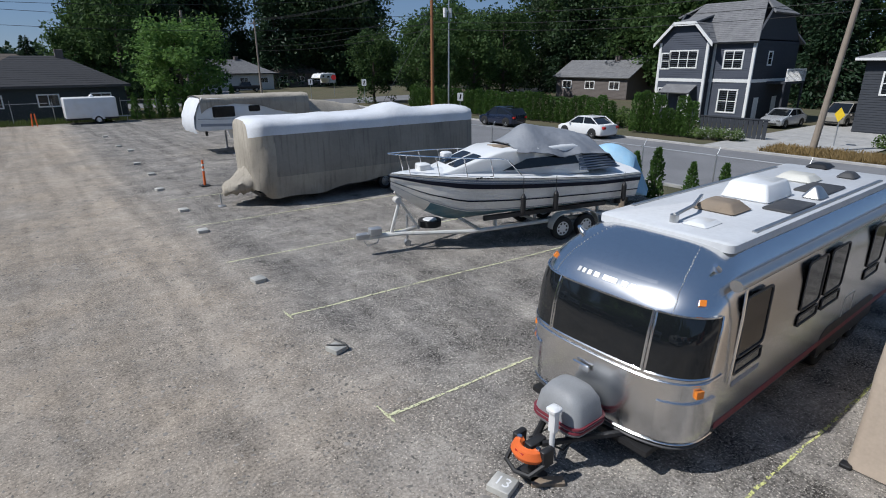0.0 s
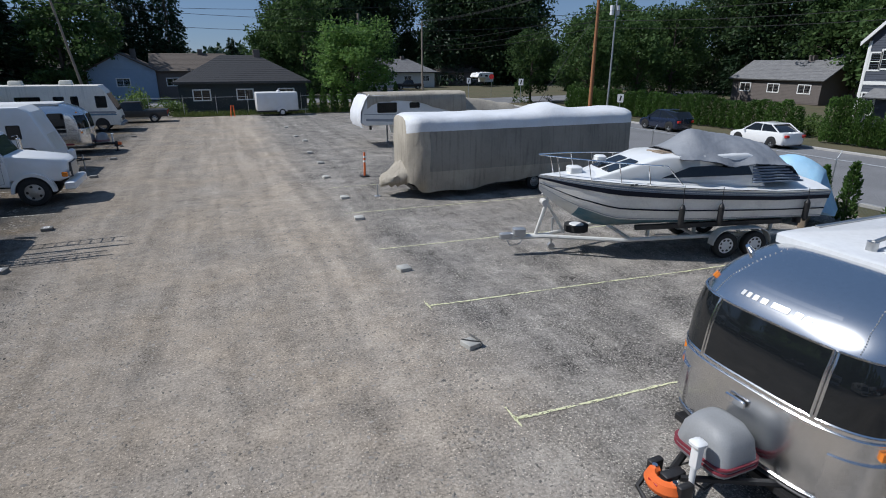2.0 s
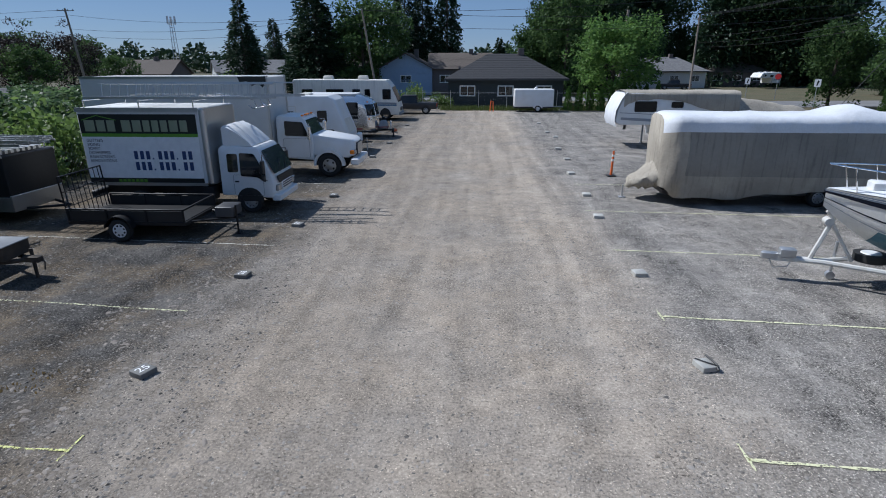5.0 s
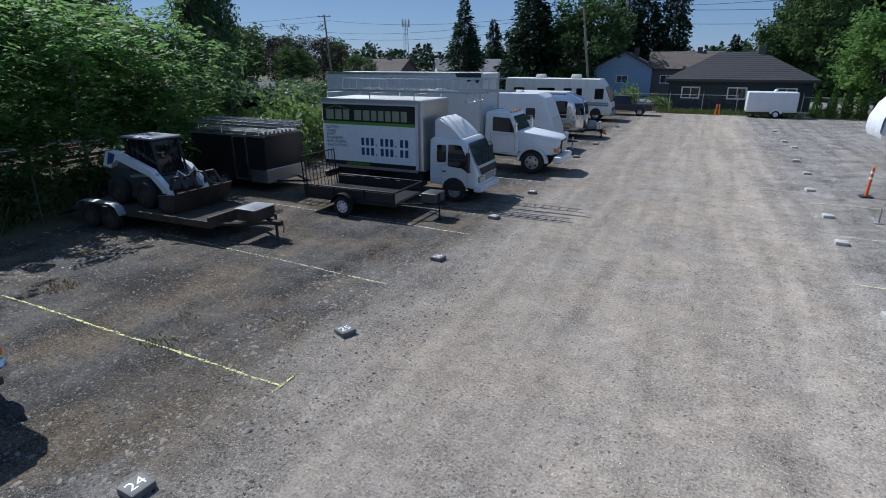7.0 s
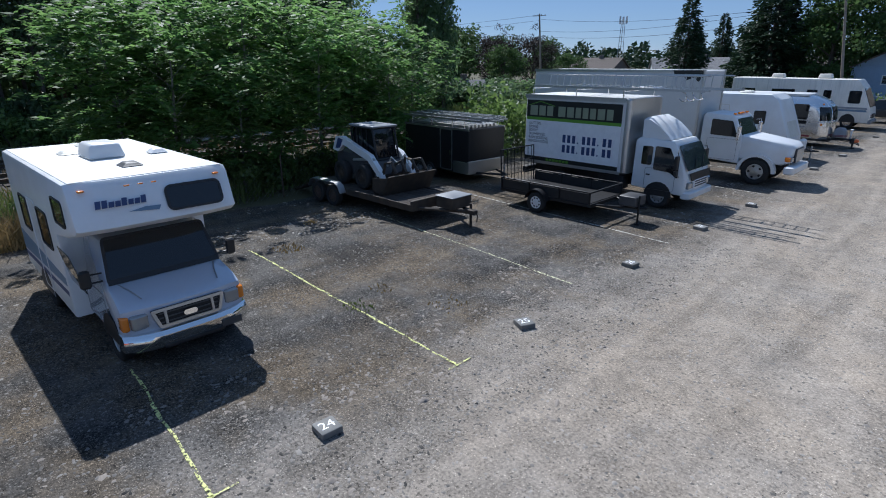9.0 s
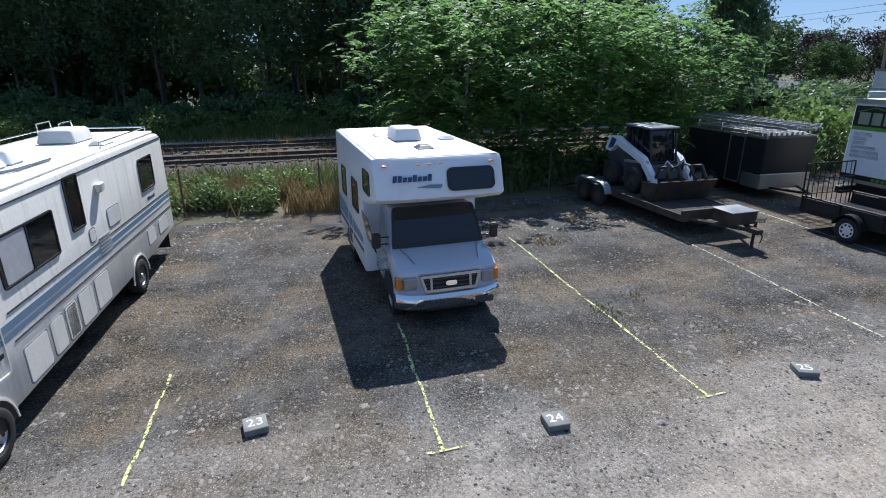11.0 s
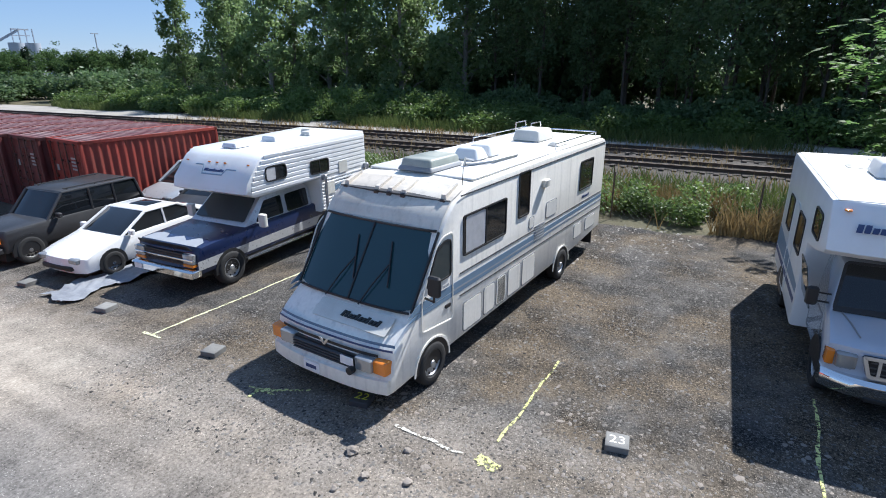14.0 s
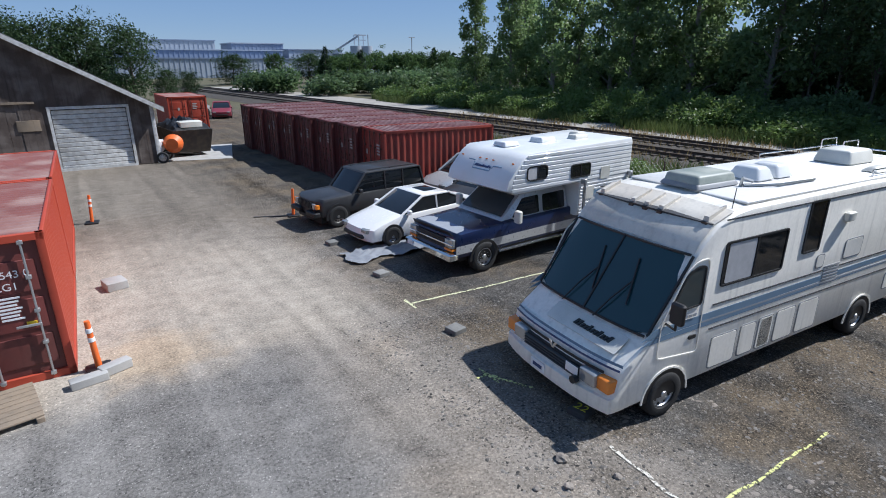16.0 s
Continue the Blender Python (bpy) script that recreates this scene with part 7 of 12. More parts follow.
def old_motorhome(x, y, rz):
    th = thing("motorhome", x, y, rz, "cream class A motorhome with a slanted front at the lot's end", "motorhome")
    hw = 1.23
    prof = [(-9.6, 0.55), (-0.05, 0.40), (0.02, 0.8), (-0.08, 1.25), (-0.75, 2.55), (-1.15, 2.95), (-9.5, 3.0), (-9.6, 2.9)]
    b = B()
    slab(b, prof, hw, 0.07, None, 3)
    part("body", b, "oldwhite", th, smooth=30)
    b = B()
    panel(b, (-0.40, 0, 1.9), (0, 1, 0), (-0.67, 0, 1.3), rpoly([(-1.08, -0.62), (1.08, -0.62), (1.0, 0.6), (-1.0, 0.6)], 0.08), 0.02)
    part("windscreen", b, "tint", th)
    for s in (1, -1):
        for x0, x1, z0, z1 in ((-1.5, -0.75, 1.55, 2.3), (-3.1, -2.6, 1.5, 2.3), (-4.2, -3.5, 1.7, 2.3), (-6.6, -5.0, 1.75, 2.3), (-8.8, -7.8, 1.75, 2.3)):
            side_window(th, s, hw, x0, x1, z0, z1, 0.06)
        for z0, m_ in ((1.3, "greystripe"), (1.16, "bluestripe")):
            b = B()
            side_panel(b, s, hw, [(-9.5, z0), (-0.2, z0 - 0.1), (-0.3, z0 + 0.02), (-9.5, z0 + 0.1)], 0.005)
            part("stripe", b, m_, th)
        wheel(th, -1.3, s * 1.08, 0.42, 0.25, "alu")
        wheel(th, -6.6, s * 1.05, 0.42, 0.35, "alu")
        for xx in (-1.3, -6.6):
            b = B()
            side_panel(b, s, hw, [(xx + 0.5 * math.cos(radians(a)), 0.42 + 0.5 * math.sin(radians(a))) for a in range(0, 181, 20)], 0.006)
            part("wheel_arch", b, "black", th)
        b = B()
        rbox(b, -0.06, 0.06, s * 0.8 - 0.2, s * 0.8 + 0.2, 0.72, 0.92, 0.03)
        part("headlamp", b, "lamp", th)
    b = B()
    rbox(b, -0.05, 0.06, -0.5, 0.5, 0.68, 0.95, 0.03)
    part("grille", b, "black", th)
    b = B()
    rbox(b, -0.1, 0.14, -1.2, 1.2, 0.38, 0.58, 0.05)
    part("bumper", b, "grey", th)
    for xx in (-3.4, -6.6):
        b = B()
        rbox(b, xx - 0.45, xx + 0.45, -0.35, 0.35, 2.97, 3.26, 0.06, 3, 0.06)
        part("air_conditioner", b, "cream", th)
    th.scale = (1.0, 1.0, 1.18)
    return th


old_motorhome(-7.0, 51.0, 0)


def dark_pickup(x, y, rz):
    th = thing("pickup_truck", x, y, rz, "black crew-cab pickup parked tail towards the drive", "pickup truck")
    low = [(-5.5, 0.5), (-5.5, 1.1), (-0.1, 1.08), (0.0, 0.9), (0.0, 0.5)]
    cab = [(-3.6, 1.05), (-3.4, 1.75), (-2.0, 1.8), (-1.35, 1.05)]
    b = B()
    slab(b, low, 0.95, 0.06, None, 3)
    part("body", b, "carblack", th, smooth=32)
    b = B()
    slab(b, cab, 0.88, 0.05, lambda v: Vector((v.x, v.y * (1 - 0.18 * max(0, v.z - 1.1)), v.z)), 3)
    part("glasshouse", b, "tint", th, smooth=32)
    b = B()
    rbox(b, -3.4, -1.98, -0.76, 0.76, 1.76, 1.82, 0.04)
    part("roof", b, "carblack", th)
    b = B()
    bx(b, -5.35, -3.75, -0.8, 0.8, 1.09, 1.115)
    part("cargo_bed", b, "black", th)
    for s in (1, -1):
        for xx in (-0.95, -4.4):
            wheel(th, xx, s * 0.88, 0.38, 0.24, "alu_dull")
        for xx in (-0.95, -4.4):
            b = B()
            side_panel(b, s, 0.95, [(xx + 0.45 * math.cos(radians(a)), 0.4 + 0.45 * math.sin(radians(a))) for a in range(0, 181, 20)], 0.006)
            part("wheel_arch", b, "black", th)
        b = B()
        rbox(b, -5.54, -5.4, s * 0.85 - 0.08, s * 0.85 + 0.08, 0.75, 1.05, 0.02)
        part("tail_lamp", b, "redlens", th)
    b = B()
    rbox(b, -5.62, -5.45, -0.95, 0.95, 0.45, 0.62, 0.04)
    part("bumper", b, "chrome", th)
    return th


dark_pickup(-9.6, 57.0, 180)

# ---- work trailers and the skid-steer ----
def utility_trailer(x, y, rz):
    th = thing("utility_trailer", x, y, rz, "black open utility trailer with a raised mesh ramp gate", "trailer")
    # deck is black for the neighbouring truck's shade, put into its colour
    b = B()
    bx(b, -4.4, -0.9, -0.95, 0.95, 0.52, 0.58)
    part("deck", b, "blackpaint", th, "black deck with the truck's shade in its colour")
    for s in (1, -1):
        # black boards below the rail, partly standing in for the shade there
        b = B()
        bx(b, -4.35, -0.9, s * 0.985 - 0.006, s * 0.985 + 0.006, 0.565, 0.88)
        part("side_board", b, "black", th)
    b = B()
    for s in (1, -1):
        rbox(b, -4.4, -0.85, s * 1.0 - 0.03, s * 1.0 + 0.03, 0.46, 0.56, 0.01)
        rbox(b, -4.4, -0.85, s * 1.0 - 0.025, s * 1.0 + 0.025, 0.90, 0.95, 0.01)
    rbox(b, -0.90, -0.84, -1.0, 1.0, 0.90, 0.95, 0.01)
    rbox(b, -0.90, -0.84, -1.0, 1.0, 0.46, 0.56, 0.01)
    part("frame", b, "blackpaint", th)
    for s in (1, -1):
        for xx in (-4.37, -3.2, -2.0, -0.88):
            b = B()
            rbox(b, xx - 0.025, xx + 0.025, s * 1.0 - 0.025, s * 1.0 + 0.025, 0.5, 0.93, 0.008)
            part("stake", b, "blackpaint", th)
        wheel(th, -2.75, s * 1.14, 0.34, 0.2, "white", 8)
        b = B()
        ang = [radians(a) for a in range(10, 171, 16)]
        loft(b, [[(-2.75 + r_ * math.cos(a), yy, 0.36 + r_ * math.sin(a)) for r_, yy in ((0.40, s * 1.02), (0.43, s * 1.02), (0.43, s * 1.28), (0.40, s * 1.28))] for a in ang])
        part("mudguard", b, "blackpaint", th)
        b = B()
        tube(b, [(-0.9, s * 0.7, 0.5), (0.5, 0, 0.5)], 0.04)
        part("drawbar", b, "blackpaint", th)
    b = B()
    rbox(b, -0.25, 0.30, -0.35, 0.35, 0.55, 0.86, 0.03)
    part("tool_box", b, "dkgrey", th)
    b = B()
    cyl(b, (0.35, -0.2, 0.02), (0.35, -0.2, 0.9), 0.03)
    cyl(b, (0.35, -0.2, 0.0), (0.35, -0.2, 0.03), 0.08)
    part("jack", b, "blackpaint", th)
    b = B()
    tube(b, [(-4.42, -0.95, 0.55), (-4.50, -0.95, 1.85), (-4.50, 0.95, 1.85), (-4.42, 0.95, 0.55)], 0.025)
    gt = part("ramp_gate", b, "blackpaint", th)
    for k in range(9):
        b = B()
        yy = -0.8 + k * 0.2
        tube(b, [(-4.42, yy, 0.56), (-4.50, yy, 1.85)], 0.012)
        part("gate_bar", b, "blackpaint", gt)
    for z in (0.95, 1.4):
        b = B()
        tube(b, [(-4.45, -0.95, z), (-4.45, 0.95, z)], 0.014)
        part("gate_bar", b, "blackpaint", gt)
    return th


utility_trailer(-7.75, 15.62, 0)


def black_trailer(x, y, rz):
    th = thing("enclosed_trailer", x, y, rz, "black enclosed cargo trailer with ladders on its roof", "trailer")
    b = B()
    rbox(b, -4.1, 0.0, -1.05, 1.05, 0.42, 2.22, 0.05, 3)
    part("body", b, "blackpaint", th, "gloss black cargo body")
    b = B()
    rbox(b, -0.06, 0.02, -1.07, 1.07, 0.42, 0.95, 0.03)
    for s in (1, -1):
        rbox(b, -0.9, 0.02, s * 1.05 - 0.014, s * 1.05 + 0.014, 0.42, 0.90, 0.01)
    part("stone_guard", b, "alu_dull", th, "aluminium stone guard round the nose")
    b = B()
    for s in (1, -1):
        bx(b, -4.1, 0.0, s * 1.05 - 0.02, s * 1.05 + 0.02, 2.16, 2.24)
    part("roof_trim", b, "alu_dull", th)
    b = B()
    side_frame(b, -1, 1.05, rrect(0.75, 1.7, 0.03, 2, -1.35, 1.32), 0.045, 0.02)
    dr = part("side_door", b, "alu_dull", th, "side door with bright frame")
    b = B()
    side_panel(b, -1, 1.06, rrect(0.06, 0.2, 0.02, 2, -1.08, 1.2), 0.03)
    part("latch", b, "chrome", dr)
    for xx in (-3.6, -2.3, -1.0, -0.3):
        b = B()
        for s in (1, -1):
            tube(b, [(xx, s * 1.0, 2.2), (xx, s * 1.0, 2.52)], 0.022)
        tube(b, [(xx, -1.0, 2.5), (xx, 1.0, 2.5)], 0.022)
        part("roof_rack", b, "alu", th)
    b = B()
    for k in range(8):
        bx(b, -4.0, -0.2, -0.9 + k * 0.22, -0.78 + k * 0.22, 2.24, 2.34)
    part("roof_slats", b, "alu_dull", th)
    for s in (1, -1):
        wheel(th, -2.4, s * 0.98, 0.33, 0.2, "steel")
        wheel(th, -3.1, s * 0.98, 0.33, 0.2, "steel")
        b = B()
        tube(b, [(0.0, s * 0.6, 0.45), (1.1, 0, 0.45)], 0.045)
        part("drawbar", b, "blackpaint", th)
    b = B()
    cyl(b, (0.9, 0.1, 0.0), (0.9, 0.1, 0.8), 0.035)
    part("jack", b, "steel", th)
    return th


black_trailer(-14.9, 17.0, -3)
for k, (yy, zz) in enumerate(((16.2, 2.54), (16.75, 2.54), (17.3, 2.54), (16.3, 2.64), (17.2, 2.64))):
    ladder("extension_ladder", -16.6 + 0.25 * (k % 2), yy, zz, -3, 4.8, 0.40, "aluminium ladder lying on a cargo trailer's roof")


def flatbed(x, y, rz):
    th = thing("flatbed_trailer", x, y, rz, "rusty black tandem flatbed trailer with dropped ramps", "trailer")
    for k in range(8):
        b = B()
        rbox(b, -7.2, -1.7, -0.95 + k * 0.24, -0.73 + k * 0.24, 0.58, 0.64, 0.01)
        part("plank", b, "tie", th)
    for s in (1, -1):
        b = B()
        path = [(-4.98, 0.52), (-5.10, 0.74), (-5.30, 0.84), (-6.60, 0.84), (-6.80, 0.74), (-6.92, 0.52)]
        loft(b, [[(px, s * 1.06, pz), (px, s * 1.32, pz), (px, s * 1.32, pz + 0.03), (px, s * 1.06, pz + 0.03)] for px, pz in path])
        part("mudguard", b, "steel", th, "dull bent steel mudguard")
    b = B()
    for s in (1, -1):
        rbox(b, -7.2, -1.65, s * 1.02 - 0.04, s * 1.02 + 0.04, 0.46, 0.66, 0.01)
        tube(b, [(-1.7, s * 0.8, 0.52), (-0.25, 0.0, 0.52)], 0.06)
    rbox(b, -1.72, -1.62, -1.05, 1.05, 0.46, 0.78, 0.01)
    rbox(b, -0.40, 0.0, -0.09, 0.09, 0.46, 0.60, 0.02)
    part("frame", b, "dirtymetal", th)
    for s in (1, -1):
        wheel(th, -5.5, s * 1.18, 0.37, 0.22, "rust")
        wheel(th, -6.4, s * 1.18, 0.37, 0.22, "rust")
    b = B()
    rbox(b, -1.25, -0.55, -0.42, 0.42, 0.58, 0.92, 0.03)
    tb_ = part("tool_box", b, "dirtymetal", th)
    b = B()
    rbox(b, -1.27, -0.53, -0.44, 0.44, 0.92, 0.945, 0.01)
    part("lid", b, "grey", tb_, "pale grey lid")
    b = B()
    cyl(b, (-0.3, 0.12, 0.0), (-0.3, 0.12, 0.75), 0.04)
    tube(b, [(-0.1, 0.05, 0.55), (0.08, 0.0, 0.45), (0.12, -0.1, 0.3)], 0.018)
    part("jack", b, "dirtymetal", th)
    for s in (1, -1):
        b = B()
        loft(b, [[(xx, s * 0.65 + w, z + d) for w, d in ((-0.25, 0), (0.25, 0), (0.25, 0.06), (-0.25, 0.06))] for xx, z in ((-7.2, 0.56), (-8.6, 0.02))])
        part("ramp", b, "dirtymetal", th)
    return th


flatbed(-10.55, 11.5, 1)


def skid_steer(x, y, rz, z):
    th = thing("skid_steer_loader", x, y, rz, "white skid-steer loader with dark cab and dirty bucket", "skid loader", z=z)
    prof = [(-1.55, 0.35), (0.75, 0.32), (0.95, 0.55), (0.75, 0.95), (-0.3, 1.05), (-1.5, 1.15), (-1.65, 0.9)]
    b = B()
    slab(b, prof, 0.62, 0.05, None, 1)
    part("chassis", b, "dkgrey", th, "dark grey machine body")
    cab = [(-0.75, 1.0), (0.55, 0.85), (0.62, 1.0), (0.40, 2.02), (-0.70, 2.05), (-0.85, 1.9)]
    b = B()
    for s in (1, -1):
        pts = [(p[0], s * 0.46, p[1]) for p in cab]
        tube(b, pts + [pts[0]], 0.04)
        for k in range(3):
            tube(b, [(-0.55 + k * 0.3, s * 0.46, 1.05), (-0.55 + k * 0.3, s * 0.46, 2.0)], 0.012)
    for p in (cab[2], cab[3], cab[4]):
        tube(b, [(p[0], -0.46, p[1]), (p[0], 0.46, p[1])], 0.04)
    part("cab_frame", b, "black", th)
    b = B()
    slab(b, inset2(cab, 0.03), 0.43, 0.02)
    part("cab_glazing", b, "tint", th)
    # roof in paler grey: sunlight on the cab's top put into its colour
    b = B()
    rbox(b, -0.92, 0.52, -0.52, 0.52, 2.03, 2.10, 0.04)
    part("cab_roof", b, "grey", th)
    for s in (1, -1):
        b = B()
        y0, y1 = sorted((s * 0.56, s * 0.74))
        arm = [(-1.7, 1.15), (-1.45, 1.62), (-1.1, 1.66), (0.55, 1.18), (1.15, 0.65), (1.25, 0.32), (1.05, 0.30), (0.9, 0.6), (0.45, 0.98), (-1.0, 1.38), (-1.35, 1.1)]
        loft(b, [[(p[0], yy, p[1]) for p in arm] for yy in (y0, y1)])
        ar = part("lift_arm", b, "white", th, "white lift arm with blue band")
        b = B()
        side_panel(b, s, 0.742, [(-1.5, 1.2), (-1.2, 1.25), (-1.0, 1.55), (-1.3, 1.6)], 0.004)
        part("blue_band", b, "navystripe", ar)
        b = B()
        tube(b, [(-0.5, s * 0.66, 0.9), (0.75, s * 0.66, 1.05)], 0.05)
        part("hydraulic_ram", b, "steel", ar)
        wheel(th, -1.02, s * 0.78, 0.42, 0.28, "dirtymetal")
        wheel(th, 0.28, s * 0.78, 0.42, 0.28, "dirtymetal")
    b = B()
    rows = []
    for yy in (-1.0, 1.0):
        rows.append([(1.02, yy, 0.52), (1.0, yy, 0.15), (1.15, yy, 0.02), (1.62, yy, 0.02), (1.95, yy, 0.66), (1.91, yy, 0.68), (1.58, yy, 0.07), (1.2, yy, 0.07), (1.08, yy, 0.2), (1.08, yy, 0.54)])
    loft(b, rows)
    for s in (1, -1):
        loft(b, [[(1.02, yy, 0.52), (1.0, yy, 0.15), (1.15, yy, 0.02), (1.62, yy, 0.02), (1.92, yy, 0.62)] for yy in (s * 0.98, s * 1.0)])
    bk = part("bucket", b, "dirtymetal", th, "wide dirty steel bucket")
    for yy in (-0.6, -0.2, 0.25, 0.65):
        b = B()
        tube(b, [(1.10, yy, 0.52), (1.25, yy, 0.98 + 0.1 * math.sin(yy * 5)), (1.60, yy, 1.05), (1.85, yy, 0.72)], 0.05)
        part("grapple_tine", b, "dirtymetal", bk)
    b = B()
    tube(b, [(0.9, -0.25, 0.8), (1.2, -0.3, 1.15), (1.45, -0.2, 0.95)], 0.025)
    tube(b, [(0.9, 0.2, 0.8), (1.25, 0.25, 1.2), (1.5, 0.2, 0.9)], 0.025)
    part("hydraulic_hose", b, "cream", bk)
    return th


skid_steer(-15.35, 11.65, -2, 0.64)


# ---- boat on its trailer ----
def boat(x, y, rz):
    th = thing("cabin_cruiser", x, y, rz, "white and navy cabin cruiser under a grey canvas top", "boat", z=0.0)
    S = np.linspace(0, 1, 25)
    L = 7.9

    def half(s):
        return 1.28 * (1 - (1 - min(s / 0.55, 1)) ** 2.3) * (1 - 0.06 * max(0, (s - 0.6) / 0.4))

    def st(s):
        xx = -L * s
        g = half(s)
        zg = 2.28 - 0.42 * min(1, s / 0.8)
        zk = 0.78 + 1.1 * max(0, 1 - s / 0.26) ** 1.7
        ch = g * (0.80 + 0.08 * s) * min(1, s / 0.12 + 0.05)
        zc = zk + 0.42 * (1 - 0.25 * s) * min(1, 0.3 + s / 0.25)
        zc = min(zc, zg - 0.3)
        return xx, g, zg, zk, ch, zc

    def band(f0, f1, name, m_, off=0.0, lab="", n=4):
        """A strip of the topsides between the heights f0 and f1 (0 chine, 1 gunwale)."""
        for sg in (1, -1):
            b = B()
            rows = []
            for s in S:
                xx, g, zg, zk, ch, zc = st(s)
                row = []
                for k in range(n + 1):
                    f = f0 + (f1 - f0) * k / n
                    row.append((xx + off * (s < 0.02), sg * (ch + (g - ch) * f ** 0.8 + off), zc + (zg - zc) * f))
                rows.append(row)
            loft(b, rows, closed=False)
            part(name, b, m_, th, lab, smooth=50)

    b = B()
    rows = []
    for s in S:
        xx, g, zg, zk, ch, zc = st(s)
        lf = [(xx, ch + (g - ch) * f ** 0.8, zc + (zg - zc) * f) for f in (1, 0.75, 0.5, 0.25, 0)]
        rows.append(lf + [(xx, ch * 0.5, (zk + zc) / 2 - 0.02), (xx, 0, zk), (xx, -ch * 0.5, (zk + zc) / 2 - 0.02)] + [(p[0], -p[1], p[2]) for p in reversed(lf)])
    loft(b, rows)
    part("hull", b, "hullwhite", th, "white fibreglass hull", smooth=40)
    band(0.70, 0.845, "hull_stripe", "hullnavy", 0.026, "dark navy band below the gunwale")
    band(0.845, 0.90, "side_rib", "ribgrey", 0.032, "grey-blue moulded strip", n=1)
    band(0.915, 0.965, "side_rib", "ribgrey", 0.030, "grey-blue moulded strip", n=1)
    band(0.975, 1.0, "rub_rail", "alu_dull", 0.03, n=1)
    band(0.30, 0.345, "pin_stripe", "hullnavy", 0.014, n=1)
    band(0.03, 0.055, "pin_stripe", "greystripe", 0.012, n=1)
    for sg in (1, -1):
        b = B()
        rows = []
        for s in S[3:]:
            xx, g, zg, zk, ch, zc = st(s)
            rows.append([(xx, sg * (ch * 1.0 + 0.007), zc), (xx, sg * (ch * 0.5), (zk + zc) / 2 - 0.028), (xx, 0, zk - 0.008)])
        loft(b, rows, closed=False)
        part("bottom_coat", b, "hullblue", th, "worn blue antifouling", smooth=50)
    # deck
    b = B()
    rows = []
    for s in S:
        xx, g, zg, zk, ch, zc = st(s)
        rows.append([(xx, g * f, zg + 0.02 + 0.16 * (1 - f * f) * min(1, s * 6)) for f in (-0.97, -0.6, 0, 0.6, 0.97)])
    loft(b, rows, closed=False)
    part("deck", b, "white", th, smooth=40)
    # cabin trunk
    cp = [(-1.25, 2.26), (-2.85, 2.76), (-3.1, 2.82), (-5.5, 2.86), (-5.65, 2.80), (-6.0, 2.0), (-1.25, 2.0)]
    b = B()
    slab(b, cp, 1.06, 0.05, lambda v: Vector((v.x, v.y * (1 - 0.25 * max(0, v.z - 2.1)) * (0.55 + 0.45 * min(1, max(0, (-v.x - 1.2) / 1.9))), v.z)), 3)
    part("cabin", b, "white", th, "low white cabin", smooth=35)
    for yy in (-0.32, 0.32):
        b = B()
        panel(b, (-2.12, yy, 2.537), (0, 1, 0), (-1.6, 0, 0.5), rrect(0.50, 0.86, 0.05, 3), 0.016)
        part("fore_hatch", b, "tint", th)
    for s in (1, -1):
        b = B()
        pts = [(-2.95, 2.30), (-3.80, 2.58), (-5.45, 2.60), (-5.60, 2.32)]
        tilt_panel(b, s, 1.062, 2.1, 0.265, rpoly(pts, 0.04), 0.016)
        part("cabin_window", b, "tint", th)
        decal_bar(th, "registration_bar", (-2.5, s * 1.005, 2.12), (-s, 0, 0), (0, 0, 1), 0.75, 0.10, "signblack", 0.1, 7, 0.3, 0.02)
        b = B()
        rail = []
        for k in range(14):
            sv = 0.0 + 0.40 * k / 13
            xx, g, zg, zk, ch, zc = st(max(sv, 0.01))
            rail.append((xx + 0.12, s * g * 0.92, zg + 0.56))
        tube(b, rail + [(rail[-1][0] - 0.5, rail[-1][1], rail[-1][2] - 0.5)], 0.016)
        for k in (2, 5, 8, 11):
            tube(b, [rail[k], (rail[k][0] - 0.12, rail[k][1], rail[k][2] - 0.54)], 0.014)
        part("bow_rail", b, "chrome", th)
        for xx in (-3.5, -4.6, -7.2):
            b = B()
            xx_, g, zg, zk, ch, zc = st(-xx / L)
            cyl(b, (xx, s * (g + 0.06), 1.12), (xx, s * (g + 0.06), 1.55), 0.075, n=12)
            cyl(b, (xx, s * (g + 0.06), 1.04), (xx, s * (g + 0.06), 1.12), 0.03, 0.075, n=12)
            cyl(b, (xx, s * (g + 0.06), 1.55), (xx, s * (g + 0.06), 1.64), 0.075, 0.03, n=12)
            tube(b, [(xx, s * (g + 0.06), 1.62), (xx, s * (g + 0.03), zg + 0.1)], 0.008, 4)
            part("fender", b, "black", th, "black boat fender on a line")
    b = B()
    rbox(b, -1.15, -0.8, -0.2, 0.2, 2.3, 2.5, 0.05)
    rbox(b, -2.0, -1.7, -0.5, -0.2, 2.55, 2.72, 0.06)
    part("deck_hatch", b, "white", th)
    # canvas over the cockpit
    b = B()
    rows = []
    for s in np.linspace(0, 1, 41):
        xx = -3.55 - 3.55 * s
        hgt = float(np.interp(s, [0, 0.16, 0.19, 0.5, 0.72, 0.84, 0.94, 1], [2.92, 3.42, 3.44, 3.26, 3.12, 2.98, 2.66, 2.30]))
        low = float(np.interp(s, [0, 0.12, 0.3, 0.45, 0.6, 0.9, 1.0], [2.80, 2.74, 2.62, 2.50, 2.66, 2.52, 2.20]))
        row = []
